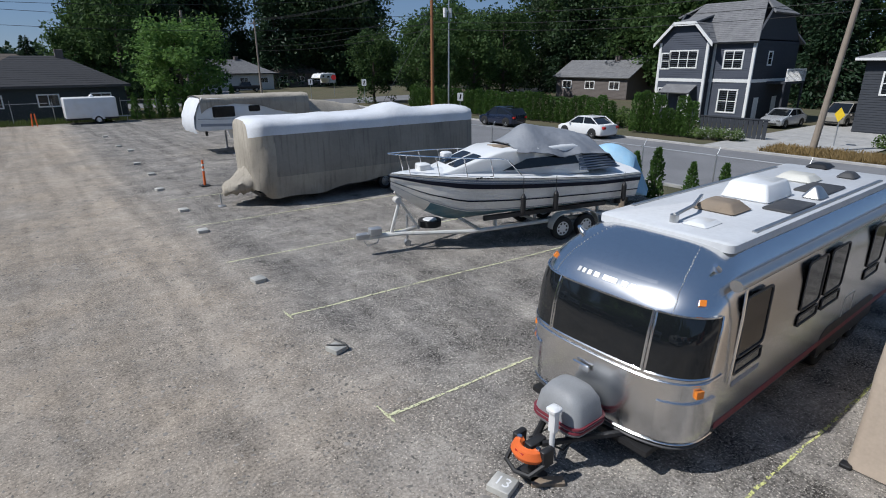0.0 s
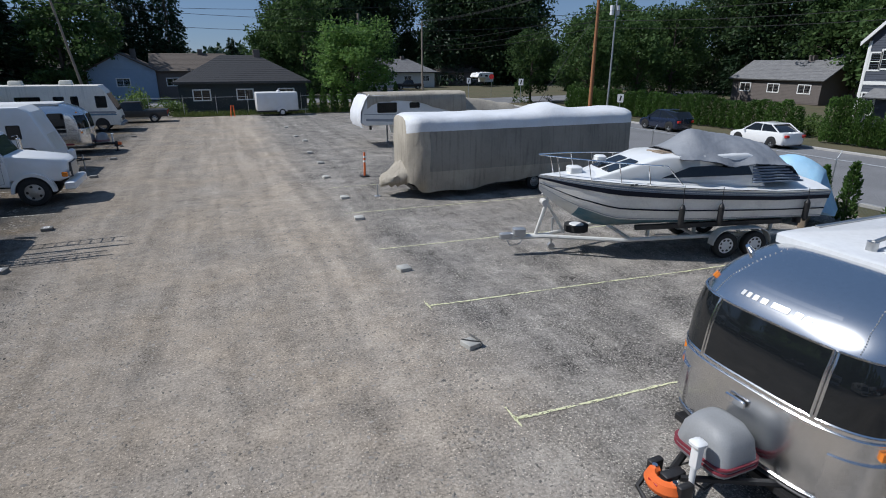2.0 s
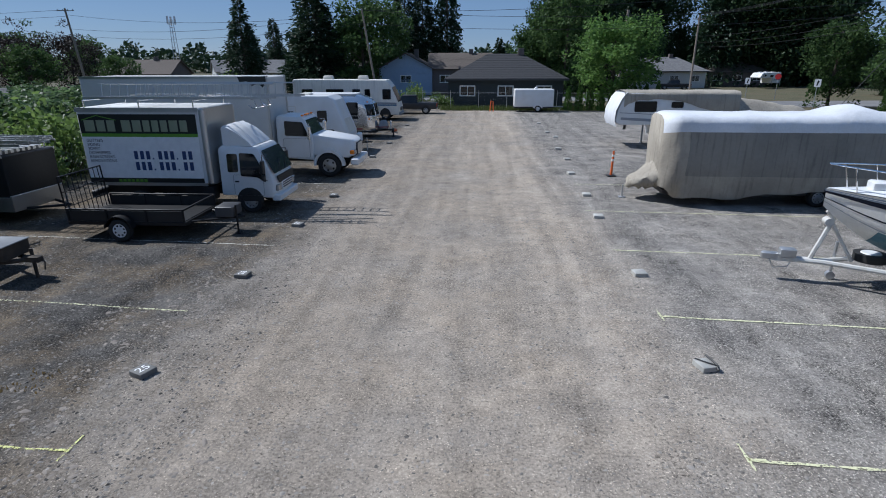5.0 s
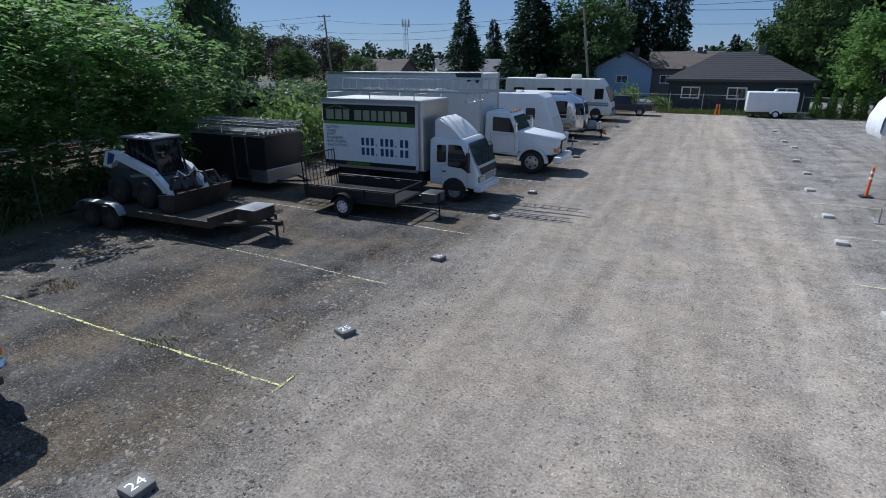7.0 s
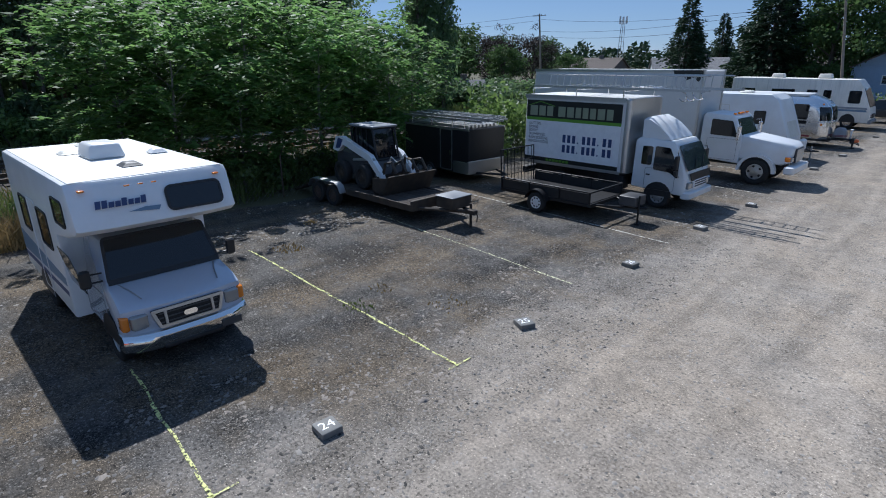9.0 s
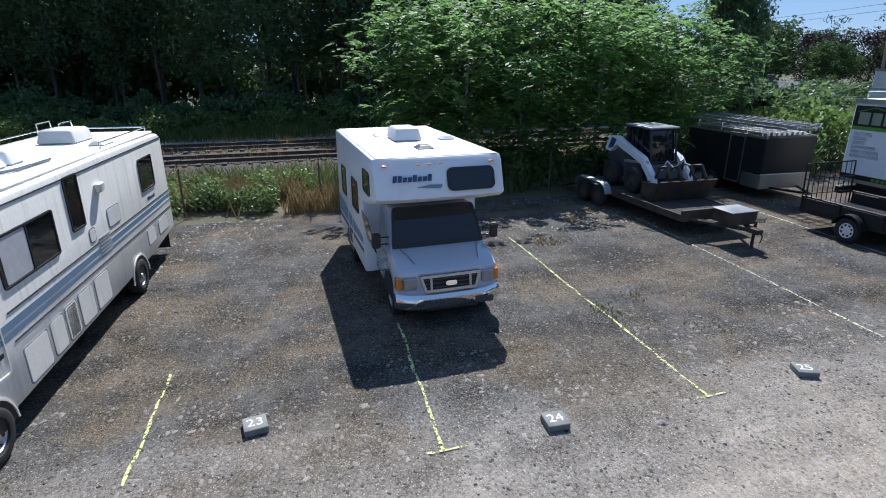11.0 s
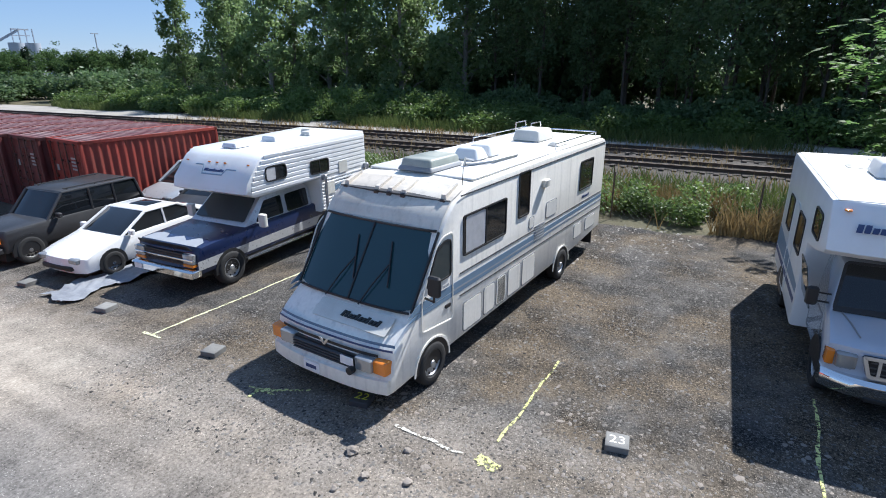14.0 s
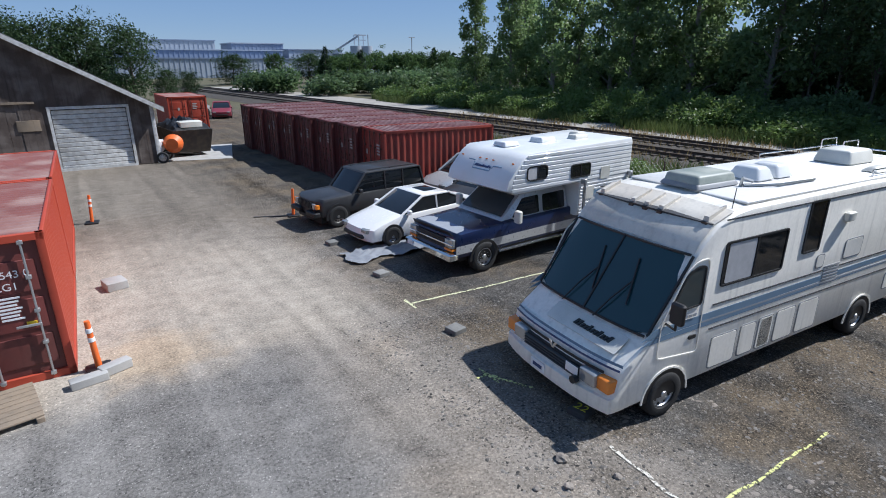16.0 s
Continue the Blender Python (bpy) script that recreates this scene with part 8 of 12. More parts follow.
        for k in range(29):
            f = -1 + 2 * k / 28
            crease = 0.035 * math.sin(9.0 * s + 5.0 * abs(f)) * abs(f) + 0.05 * noise.noise(Vector((xx * 2.2 + f * 1.5, f * 1.2, 2.0))) + 0.03 * abs(noise.noise(Vector((xx * 5.0 + f * 4, f * 2.0, 4.0))))
            row.append((xx + 0.08 * f * f, f * (1.04 + 0.05 * math.sin(s * 23) * (abs(f) > 0.8)), hgt - (hgt - low) * abs(f) ** 1.35 + crease))
        rows.append(row)
    loft(b, rows, closed=False)
    loft(b, [[(p[0], p[1] * 0.99, p[2] - 0.02) for p in r] for r in rows], closed=False)
    part("canvas_top", b, "greycanvas", th, "grey canvas cockpit cover", smooth=70)
    for k in range(7):
        b = B()
        z = 2.10 + k * 0.075
        slab(b, [(-7.1 + 0.10 * k, z), (-5.62, z), (-5.62, z + 0.05), (-7.1 + 0.10 * k, z + 0.05)], 1.10 - 0.025 * k, 0.02)
        part("cockpit_rib", b, "ribgrey", th, "grey rib of the cockpit side")
    b = B()
    rbox(b, -8.25, -7.75, -0.45, 0.45, 0.9, 1.9, 0.1)
    cyl(b, (-8.15, 0, 0.6), (-8.15, 0, 1.0), 0.12)
    part("outdrive", b, "black", th)
    b = B()
    tube(b, [(-3.2, -0.3, 2.82), (-3.4, 0.1, 2.86), (-3.6, 0.3, 2.82), (-3.3, 0.35, 2.83), (-3.2, 0.0, 2.85)], 0.03)
    part("coiled_rope", b, "wood", th)
    return th


boat(7.75, 12.28, 166.6 )


def boat_trailer(x, y, rz):
    th = thing("boat_trailer", x, y, rz, "white steel tandem-axle boat trailer", "boat trailer")
    b = B()
    for s in (1, -1):
        tube(b, [(0.0, 0.0, 0.52), (-1.0, s * 0.06, 0.52), (-2.9, s * 0.85, 0.56), (-8.0, s * 0.85, 0.56)], 0.06, 8)
    rbox(b, -1.2, 0.05, -0.07, 0.07, 0.46, 0.58, 0.02)
    for xx in (-3.2, -5.2, -7.2):
        tube(b, [(xx, -0.85, 0.56), (xx, 0.85, 0.56)], 0.05)
    part("frame", b, "whitesteel", th)
    b = B()
    tube(b, [(-0.75, 0, 0.55), (-1.05, 0, 1.55), (-0.9, 0, 1.75)], 0.05)
    tube(b, [(-1.05, 0, 1.45), (-1.6, 0, 0.58)], 0.04)
    cyl(b, (-0.95, -0.12, 1.5), (-0.95, 0.12, 1.5), 0.09)
    part("winch_post", b, "whitesteel", th)
    b = B()
    rbox(b, -0.1, 0.28, -0.08, 0.08, 0.48, 0.66, 0.05)
    rbox(b, -0.45, -0.1, -0.12, 0.12, 0.56, 0.78, 0.04)
    tube(b, [(0.1, 0.05, 0.5), (0.0, 0.1, 0.3), (-0.3, 0.08, 0.35), (-0.4, 0.0, 0.5)], 0.014)
    part("coupler", b, "steel", th)
    b = B()
    cyl(b, (-1.35, -0.30, 0.12), (-1.35, -0.30, 0.95), 0.035)
    cyl(b, (-1.35, -0.36, 0.10), (-1.35, -0.24, 0.10), 0.10)
    part("jockey_wheel", b, "steel", th)
    b = B()
    cyl(b, (-2.0, -0.12, 0.60), (-2.0, -0.12, 0.78), 0.34, n=22)
    sp_ = part("spare_wheel", b, "rubber", th)
    b = B()
    cyl(b, (-2.0, -0.12, 0.775), (-2.0, -0.12, 0.80), 0.215, 0.19, n=20)
    part("rim", b, "white", sp_)
    for s in (1, -1):
        for xx in (-5.85, -6.72):
            wheel(th, xx, s * 1.13, 0.36, 0.2, "white", 8)
        b = B()
        ang = [radians(a) for a in range(0, 181, 15)]
        path = [(-5.85 + 0.43 * math.cos(a), 0.40 + 0.43 * math.sin(a)) for a in ang[:7]] + [(-6.72 + 0.43 * math.cos(a), 0.40 + 0.43 * math.sin(a)) for a in ang[6:]]
        loft(b, [[(p[0], s * 1.0, p[1]), (p[0], s * 1.27, p[1]), (p[0], s * 1.27, p[1] + 0.03), (p[0], s * 1.0, p[1] + 0.03)] for p in path])
        part("mudguard", b, "whitesteel", th)
        b = B()
        rbox(b, -7.9, -3.4, s * 0.62 - 0.06, s * 0.62 + 0.06, 0.76, 0.9, 0.02)
        part("bunk", b, "dkgrey", th)
        for xx in (-3.8, -5.2, -6.6, -7.6):
            b = B()
            rbox(b, xx - 0.04, xx + 0.04, s * 0.62 - 0.04, s * 0.62 + 0.04, 0.56, 0.8, 0.01)
            part("bunk_post", b, "whitesteel", th)
    return th


boat_trailer(7.05, 12.55, 166.6)

# light-blue covered dinghy standing beyond the cruiser's stern
dg = thing("covered_dinghy", 17.3, 12.5, 118, "small boat under a taut faded light-blue cover", "boat")
b = B()
rows = []
for s in np.linspace(0, 1, 13):
    xx = -1.9 + 3.8 * s
    w = 0.85 * (1 - max(0, (s - 0.45) / 0.55) ** 2.2) + 0.02
    top = 2.0 + 0.62 * math.sin(math.pi * min(1, s * 1.15 + 0.1))
    rows.append([(xx * 0.72, w * math.cos(a), 0.75 + (top - 0.35 - 0.75) * max(0, math.sin(a)) ** 0.6) for a in [math.pi * k / 12 for k in range(13)]] + [(xx, -w * 0.7, 0.52), (xx, 0, 0.40), (xx, w * 0.7, 0.52)])
loft(b, rows)
part("cover", b, "bluecanvas", dg, smooth=60)
b = B()
tube(b, [(-1.25, -0.88, 1.25), (0.0, -0.90, 1.28), (0.8, -0.62, 1.30), (1.38, 0.0, 1.32), (0.8, 0.62, 1.30), (0.0, 0.90, 1.28), (-1.25, 0.88, 1.25)], 0.04)
part("gunwale", b, "white", dg)
b = B()
rbox(b, -1.2, -1.0, -0.7, 0.7, 0.0, 0.45, 0.02)
rbox(b, 0.6, 0.8, -0.6, 0.6, 0.0, 0.45, 0.02)
part("stand", b, "wood", dg)


# ---- covered caravans ----
def covered_caravan(x, y, rz):
    th = thing("covered_travel_trailer", x, y, rz, "travel trailer under a tan cover with a white top", "covered trailer")
    L, hw = 10.3, 1.32
    ZT = 3.22

    def ring(xx, inset, f):
        out = []
        low = 0.42 + 0.14 * math.sin(xx * 0.9) + 0.05 * math.sin(xx * 3.1) + (0.25 if xx > -0.4 else 0)
        zs = [low, 1.12, 1.6, 2.1, 2.66, 2.95, 3.12, ZT - 0.02, ZT + 0.05]
        ws = [0.97, 1.02, 1.03, 1.02, 1.0, 0.99, 0.93, 0.6, 0.0]
        left = []
        for z, w in zip(zs, ws):
            wr = 0.035 * noise.noise(Vector((xx * 0.8, z * 1.3, 3.0))) + (0.010 if xx < -1.2 else 0.05) * math.sin(xx * 7 + z * 3.5) + (0.02 * noise.noise(Vector((xx * 2.2, z * 2.5, 8.0))))
            z2 = z - inset * 0.25 * (z > 2.4)
            if w < 0.7:
                z2 += 0.10 * max(0, noise.noise(Vector((xx * 0.55, 7.0, w)))) + 0.22 * math.exp(-((xx + 6.6) / 0.7) ** 2) + 0.05 * noise.noise(Vector((xx * 2.3, w * 3, 5.0)))
            left.append((hw * w * (1 - inset) + wr, z2))
        pts = [(xx, a, z) for a, z in left] + [(xx, -a, z) for a, z in reversed(left[:-1])]
        return pts
    xs = [0.0, -0.08, -0.25, -0.5, -0.8, -1.2, -1.7] + [-2.2 - 0.5 * k for k in range(15)] + [-9.9, -10.2, -10.3]
    b = B()
    rings = []
    for xx in xs:
        ins = 0.34 * max(0, 1 + xx / 0.5) ** 1.5 if xx > -0.5 else (0.1 if xx < -10.25 else 0.0)
        rings.append(ring(xx, ins, 0))
    vs = loft(b, rings)
    for f in b.faces:
        zc = f.calc_center_median().z
        xc = f.calc_center_median().x
        f.material_index = 1 if zc > 2.72 - 0.30 * max(0, 1 + xc / 0.8) + 0.25 * noise.noise(Vector((xc * 3, zc * 2, 1))) * (xc > -0.8) else 0
        # lower band and nose take the lit tan; shade above is in the darker fabric
        if zc < 0.95 or (xc > -0.9 and not f.material_index):
            f.material_index = 2
    part("fabric", b, None, th, "sagging tan and white fabric cover", smooth=75, mats=["greytan_cover", "white_cover", "tan_cover"])
    # bunched fabric over the drawbar
    b = B()
    rings = []
    for k in range(9):
        s = k / 8
        xx = -0.1 + 0.95 * s
        w = 0.80 * (1 - s) ** 0.7 + 0.24
        top = 1.55 - 0.75 * s ** 0.7
        lo = 0.45 + 0.06 * math.sin(k * 2.3)
        ring_ = []
        for i in range(18):
            a = 2 * math.pi * i / 18
            rr = 1 + 0.13 * math.sin(i * 2.6 + k * 1.3) * (0.4 + s)
            ring_.append((xx + 0.05 * math.sin(i * 1.9), w * 0.85 * math.cos(a) * rr, (top + lo) / 2 + (top - lo) / 2 * math.sin(a) * rr))
        rings.append(ring_)
    loft(b, rings)
    part("bunched_fabric", b, "tan_cover", th, smooth=75)
    b = B()
    cyl(b, (1.0, 0.0, 0.0), (1.0, 0.0, 0.5), 0.03)
    rbox(b, 0.88, 1.12, -0.12, 0.12, 0.0, 0.04, 0.01)
    part("tongue_jack", b, "steel", th)
    for s in (1, -1):
        for xx in (-5.6, -6.45):
            wheel(th, xx, s * 1.05, 0.34, 0.2, "steel")
    b = B()
    bx(b, -9.9, -0.2, -0.95, 0.95, 0.38, 0.52)
    part("chassis", b, "black", th)
    return th


covered_caravan(6.55, 20.75, 179)
b = B()
# white ellipsoid standing in for the caravan's covered wheel
bmesh.ops.create_uvsphere(b, u_segments=20, v_segments=12, radius=0.36)
bt = thing("white_float", 12.5, 18.9, 0, "white ellipsoid standing in for a covered caravan wheel", "float", z=0.34)
for v in b.verts:
    v.co.x *= 1.35
part("shell", b, "white", bt, smooth=80)


def covered_fifth_wheel(x, y, rz):
    th = thing("fifth_wheel_trailer", x, y, rz, "white fifth-wheel trailer with a tan cover pulled over the back", "travel trailer")
    hw = 1.25
    prof = [(-7.0, 0.6), (-2.6, 0.6), (-2.45, 1.35), (-0.25, 1.35), (0.0, 1.55), (-0.1, 2.3), (-0.45, 3.1), (-0.8, 3.22), (-7.0, 3.2)]
    b = B()
    slab(b, prof, hw, 0.07, None, 3)
    part("shell", b, "white", th, smooth=30)
    for s in (1, -1):
        side_window(th, s, hw, -2.35, -1.05, 2.12, 2.74, 0.08)
        side_window(th, s, hw, -3.9, -3.2, 2.36, 2.72, 0.08)
        b = B()
        side_panel(b, s, hw, [(-6.8, 1.3), (-0.3, 1.65), (-0.3, 1.8), (-6.8, 1.5)], 0.005)
        side_panel(b, s, hw, [(-6.8, 1.75), (-0.2, 2.05), (-0.2, 2.09), (-6.8, 1.8)], 0.005)
        part("stripe", b, "greystripe", th)
        for xx in (-5.0, -5.85):
            wheel(th, xx, s * 1.05, 0.36, 0.2, "steel")
        b = B()
        rbox(b, -2.35, -2.25, s * 0.95 - 0.05, s * 0.95 + 0.05, 0.0, 1.3, 0.01)
        rbox(b, -2.42, -2.18, s * 0.95 - 0.12, s * 0.95 + 0.12, 0.0, 0.03, 0.01)
        part("landing_leg", b, "steel", th)
    b = B()
    cyl(b, (-0.9, 0, 0.95), (-0.9, 0, 1.35), 0.08)
    part("king_pin", b, "black", th)

    def drape(x0, x1, drop_l, name):
        b = B()
        rows = []
        n_ = 24
        for k in range(n_ + 1):
            xx = x0 + (x1 - x0) * k / n_
            nz = 0.06 * noise.noise(Vector((xx * 1.2, 1, 1)))
            dl = drop_l(k / n_) + 0.08 * noise.noise(Vector((xx * 2.0, 5, 1)))
            row = [(xx, hw + 0.05 + nz, 3.2 - dl), (xx, hw + 0.04 + nz * 0.5, 3.2 - dl * 0.5), (xx, hw + 0.02, 3.16), (xx, hw - 0.15, 3.29 + nz), (xx, 0.2, 3.33 + nz * 1.5), (xx, -0.4, 3.34 - nz), (xx, -hw + 0.15, 3.28), (xx, -hw - 0.02, 3.15), (xx, -hw - 0.05, 3.2 - dl)]
            rows.append(row)
        loft(b, rows, closed=False)
        part(name, b, "tan_cover", th, smooth=75)
    drape(-0.4, -7.15, lambda f: float(np.interp(f, [0, 0.05, 0.12, 0.3, 0.42, 0.55, 0.7, 1.0], [0.8, 0.6, 0.40, 0.34, 0.40, 0.55, 0.9, 1.3])), "fabric_cover")
    b = B()
    rows = []
    for k in range(9):
        yy = -hw - 0.06 + (2 * hw + 0.12) * k / 8
        o = 0.05 * math.sin(k * 2.1)
        rows.append([(-0.55, yy, 3.28), (-0.22 + o, yy, 2.9), (0.08 + o, yy, 2.2), (0.12 + o, yy, 1.6), (-0.02 + o, yy, 1.25)])
    loft(b, rows, closed=False)
    part("nose_cover", b, "white_cover", th, smooth=75)
    return th


covered_fifth_wheel(8.3, 35.2, 180)

bt = thing("covered_boat", 15.2, 35.0, 0, "boat on a trailer under a slack tan cover", "covered boat")
b = B()
rows = []
for k in range(19):
    t_ = k / 18
    xx = 0.1 + 4.9 * t_
    top = 3.0 - 0.75 * t_ + 0.10 * noise.noise(Vector((xx * 1.4, 3.0, 1.0))) - 0.9 * max(0.0, t_ - 0.93) / 0.07
    w = 1.15 * (1 - 0.25 * t_)
    row = []
    for i_ in range(15):
        f = -1 + 2 * i_ / 14
        low_ = 0.75 + 0.12 * math.sin(xx * 2.6 + f)
        zz = top - (top - 1.75) * abs(f / 0.72) ** 1.6 if abs(f) < 0.72 else 1.75 - (1.75 - low_) * (abs(f) - 0.72) / 0.28
        row.append((xx, w * min(1.0, abs(f) / 0.8) * (1 if f > 0 else -1) + 0.04 * noise.noise(Vector((xx * 2, f * 3, 9.0))), zz))
    rows.append(row)
loft(b, rows, closed=False)
part("fabric_cover", b, "tan_cover", bt, smooth=70)
b = B()
loft(b, [[(xx, -w, z), (xx, w, z), (xx, w * 0.9, 1.7), (xx, -w * 0.9, 1.7)] for xx, w, z in ((0.3, 0.95, 0.75), (3.4, 0.85, 0.75), (4.7, 0.35, 1.1))])
part("hull", b, "white", bt)
b = B()
for s in (1, -1):
    bx(b, 0.2, 4.6, s * 0.6 - 0.05, s * 0.6 + 0.05, 0.55, 0.68)
bx(b, 1.2, 1.3, -1.0, 1.0, 0.45, 0.56)
bx(b, 4.4, 5.4, -0.06, 0.06, 0.5, 0.62)
part("trailer_frame", b, "steel", bt)
for s in (1, -1):
    wheel(bt, 1.25, s * 0.95, 0.32, 0.2, "steel")
b = B()
cyl(b, (5.2, 0, 0.0), (5.2, 0, 0.62), 0.035)
part("jack", b, "steel", bt)

# tan draped frame at the lot's near corner
tb = thing("tan_canopy", 7.62, 0.0, 0, "tan canvas draped over a tall rectangular frame", "canopy")
b = B()
rings = []
for z in np.linspace(0.02, 2.5, 10):
    o = rrect(4.6, 2.35, 0.12, 4, 2.42 + 0.06 * z / 2.5, -0.02)
    rings.append([(px - 0.10 * (z / 2.5) + 0.03 * noise.noise(Vector((px * 2, py * 2, z * 1.5))), py + 0.04 * noise.noise(Vector((px * 1.5, z * 2, 5))) - 0.03 * z, z) for px, py in o])
rings.append([(2.4 + (px - 2.4) * 0.85, py * 0.85, 2.66) for px, py in rrect(4.6, 2.35, 0.12, 4, 2.42, -0.02)])
loft(b, rings)
part("canvas", b, "tan_canvas", tb, smooth=60)
for yy in (-1.18, 1.14):
    b = B()
    rbox(b, 0.06, 0.2, yy - 0.07, yy + 0.07, 0.0, 0.06, 0.02)
    part("foot_plate", b, "black", tb)

# ---- shipping containers ----
def corrugated(b, p0, p1, z0, z1, n_out, pitch=0.27, depth=0.036):
    """A trapezoid-ribbed wall between two plan points."""
    p0, p1, n_out = Vector((*p0, 0)), Vector((*p1, 0)), Vector((*n_out, 0)).normalized()
    L = (p1 - p0).length
    d = (p1 - p0).normalized()
    n = max(1, round(L / pitch))
    pts = []
    for k in range(n):
        a = L * k / n
        w = L / n
        for f, dep in ((0.0, 0.0), (0.26, 0.0), (0.50, -depth), (0.76, -depth)):
            pts.append(p0 + d * (a + f * w) + n_out * dep)
    pts.append(p1)
    lo = [b.verts.new((p.x, p.y, z0)) for p in pts]
    hi = [b.verts.new((p.x, p.y, z1)) for p in pts]
    for i in range(len(pts) - 1):
        b.faces.new((lo[i], lo[i + 1], hi[i + 1], hi[i]))


def container(x, y, rz, L=6.06, W=2.38, H=2.5, paint="darkredbox", roof="roofred", label="dark red shipping container in a row", doors=True, code=False, door_paint=None, group="containers in a row"):
    """Doors face +x; the box runs back to -L."""
    th = thing("shipping_container", x, y, rz, label, "shipping container", group)
    hw = W / 2
    b = B()
    corrugated(b, (-L + 0.08, hw - 0.02), (-0.08, hw - 0.02), 0.16, H - 0.1, (0, 1))
    part("side_wall", b, paint, th)
    b = B()
    corrugated(b, (-L + 0.08, -hw + 0.02), (-0.08, -hw + 0.02), 0.16, H - 0.1, (0, -1))
    part("side_wall", b, paint, th)
    b = B()
    corrugated(b, (-L + 0.02, -hw + 0.08), (-L + 0.02, hw - 0.08), 0.16, H - 0.1, (-1, 0))
    part("end_wall", b, paint, th)
    b = B()
    nr = 22
    rows = []
    for k in range(nr):
        a = -L + 0.1 + (L - 0.2) * k / nr
        w = (L - 0.2) / nr
        for f, dz in ((0, 0), (0.34, 0), (0.5, -0.036), (0.84, -0.036)):
            rows.append([(a + f * w, -hw + 0.05, H - 0.02 + dz), (a + f * w, hw - 0.05, H - 0.02 + dz)])
    rows.append([(-0.1, -hw + 0.05, H - 0.02), (-0.1, hw - 0.05, H - 0.02)])
    loft(b, rows, closed=False)
    part("roof", b, roof, th, "faded ribbed roof")
    b = B()
    for s in (1, -1):
        for z0, z1 in ((0.0, 0.16), (H - 0.11, H)):
            rbox(b, -L, 0.0, s * hw - (0.06 if s > 0 else 0), s * hw + (0.06 if s < 0 else 0), z0, z1, 0.012)
        for xx in (-L, -0.12):
            rbox(b, xx, xx + 0.12, s * hw - (0.12 if s > 0 else 0), s * hw + (0.12 if s < 0 else 0), 0.0, H, 0.012)
    for xx in (-L, -0.10):
        rbox(b, xx, xx + 0.10, -hw, hw, 0.0, 0.14, 0.012)
        rbox(b, xx, xx + 0.10, -hw, hw, H - 0.12, H, 0.012)
    part("corner_frame", b, paint, th)
    b = B()
    bx(b, -L + 0.1, -0.1, -hw + 0.06, hw - 0.06, 0.05, 0.14)
    part("floor_pan", b, "black", th)
    if doors:
        for s in (1, -1):
            b = B()
            y0, y1 = sorted((s * 0.01, s * (hw - 0.1)))
            rbox(b, -0.09, -0.05, y0, y1, 0.14, H - 0.12, 0.01)
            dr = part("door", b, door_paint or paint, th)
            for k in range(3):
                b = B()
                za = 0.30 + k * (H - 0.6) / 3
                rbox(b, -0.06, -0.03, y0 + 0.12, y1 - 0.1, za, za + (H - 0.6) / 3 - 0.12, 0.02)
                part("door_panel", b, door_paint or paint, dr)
            for yy in (0.22, hw - 0.32):
                b = B()
                cyl(b, (0.02, s * yy, 0.08), (0.02, s * yy, H - 0.08), 0.018, n=8)
                for z in (0.12, 0.7, H / 2, H - 0.7, H - 0.12):
                    rbox(b, -0.03, 0.04, s * yy - 0.04, s * yy + 0.04, z - 0.03, z + 0.03, 0.008)
                bar = part("locking_bar", b, "steel" if code else "dkrust", dr)
                b = B()
                rbox(b, 0.02, 0.05, s * yy - 0.02 - 0.3 * (s > 0), s * yy + 0.02 + 0.3 * (s < 0), 1.02, 1.06, 0.008)
                part("bar_handle", b, "steel" if code else "dkrust", bar)
        if code:
            text_mesh("code_number", "501543 0", 0.17, "sign_white", th, Matrix.Translation((-0.015, 0.60, 1.92)) @ Matrix.Rotation(radians(90), 4, "Z") @ Matrix.Rotation(radians(90), 4, "X"), "white stencilled code")
            text_mesh("code_type", "22G1", 0.17, "sign_white", th, Matrix.Translation((-0.015, 0.55, 1.72)) @ Matrix.Rotation(radians(90), 4, "Z") @ Matrix.Rotation(radians(90), 4, "X"), "white stencilled code")
            for k in range(7):
                b = B()
                bx(b, -0.03, -0.018, 0.42, 0.42 + 0.30 - 0.03 * (k % 3), 1.52 - k * 0.06, 1.55 - k * 0.06)
                part("data_bar", b, "sign_white", th)
            b = B()
            bx(b, -0.03, -0.018, 0.72, 0.86, 1.02, 1.09)
            part("label_plate", b, "yellowlabel", th)
        else:
            for k in range(4):
                b = B()
                bx(b, -0.03, -0.018, 0.35, 0.70 - 0.06 * (k % 2), 1.95 - k * 0.12, 2.01 - k * 0.12)
                part("data_bar", b, "signgrey", th)
            b = B()
            bx(b, -0.03, -0.018, -0.75, -0.6, 1.5, 1.7)
            part("data_bar", b, "signgrey", th)
    return th


M["dkrust"] = mat("dark_rusty_steel", (0.11, 0.06, 0.05), 0.6, 0.4, var=0.2, scale=5)
ROW0 = Vector((-10.56, -18.42))
ROWD = Vector((0.038, -1.0)).normalized()
for k in range(8):
    c = ROW0 + ROWD * (2.24 * (k + 0.5))
    container(c.x, c.y, -5.0, 5.1, 2.20, 2.57, "redbox" if k == 0 else "darkredbox")
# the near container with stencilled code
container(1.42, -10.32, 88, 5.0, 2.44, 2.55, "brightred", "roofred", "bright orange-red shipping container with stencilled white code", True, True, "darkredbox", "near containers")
container(1.25, -15.4, 88, 5.0, 2.44, 2.55, "brightred", "roofred", "orange-red shipping container behind another one", False, False, None, "near containers")
container(-9.0, -47.6, 90, 6.06, 2.9, 2.55, "brightred", "roofred", "faded red container past the barn", True, False, None, "near containers")


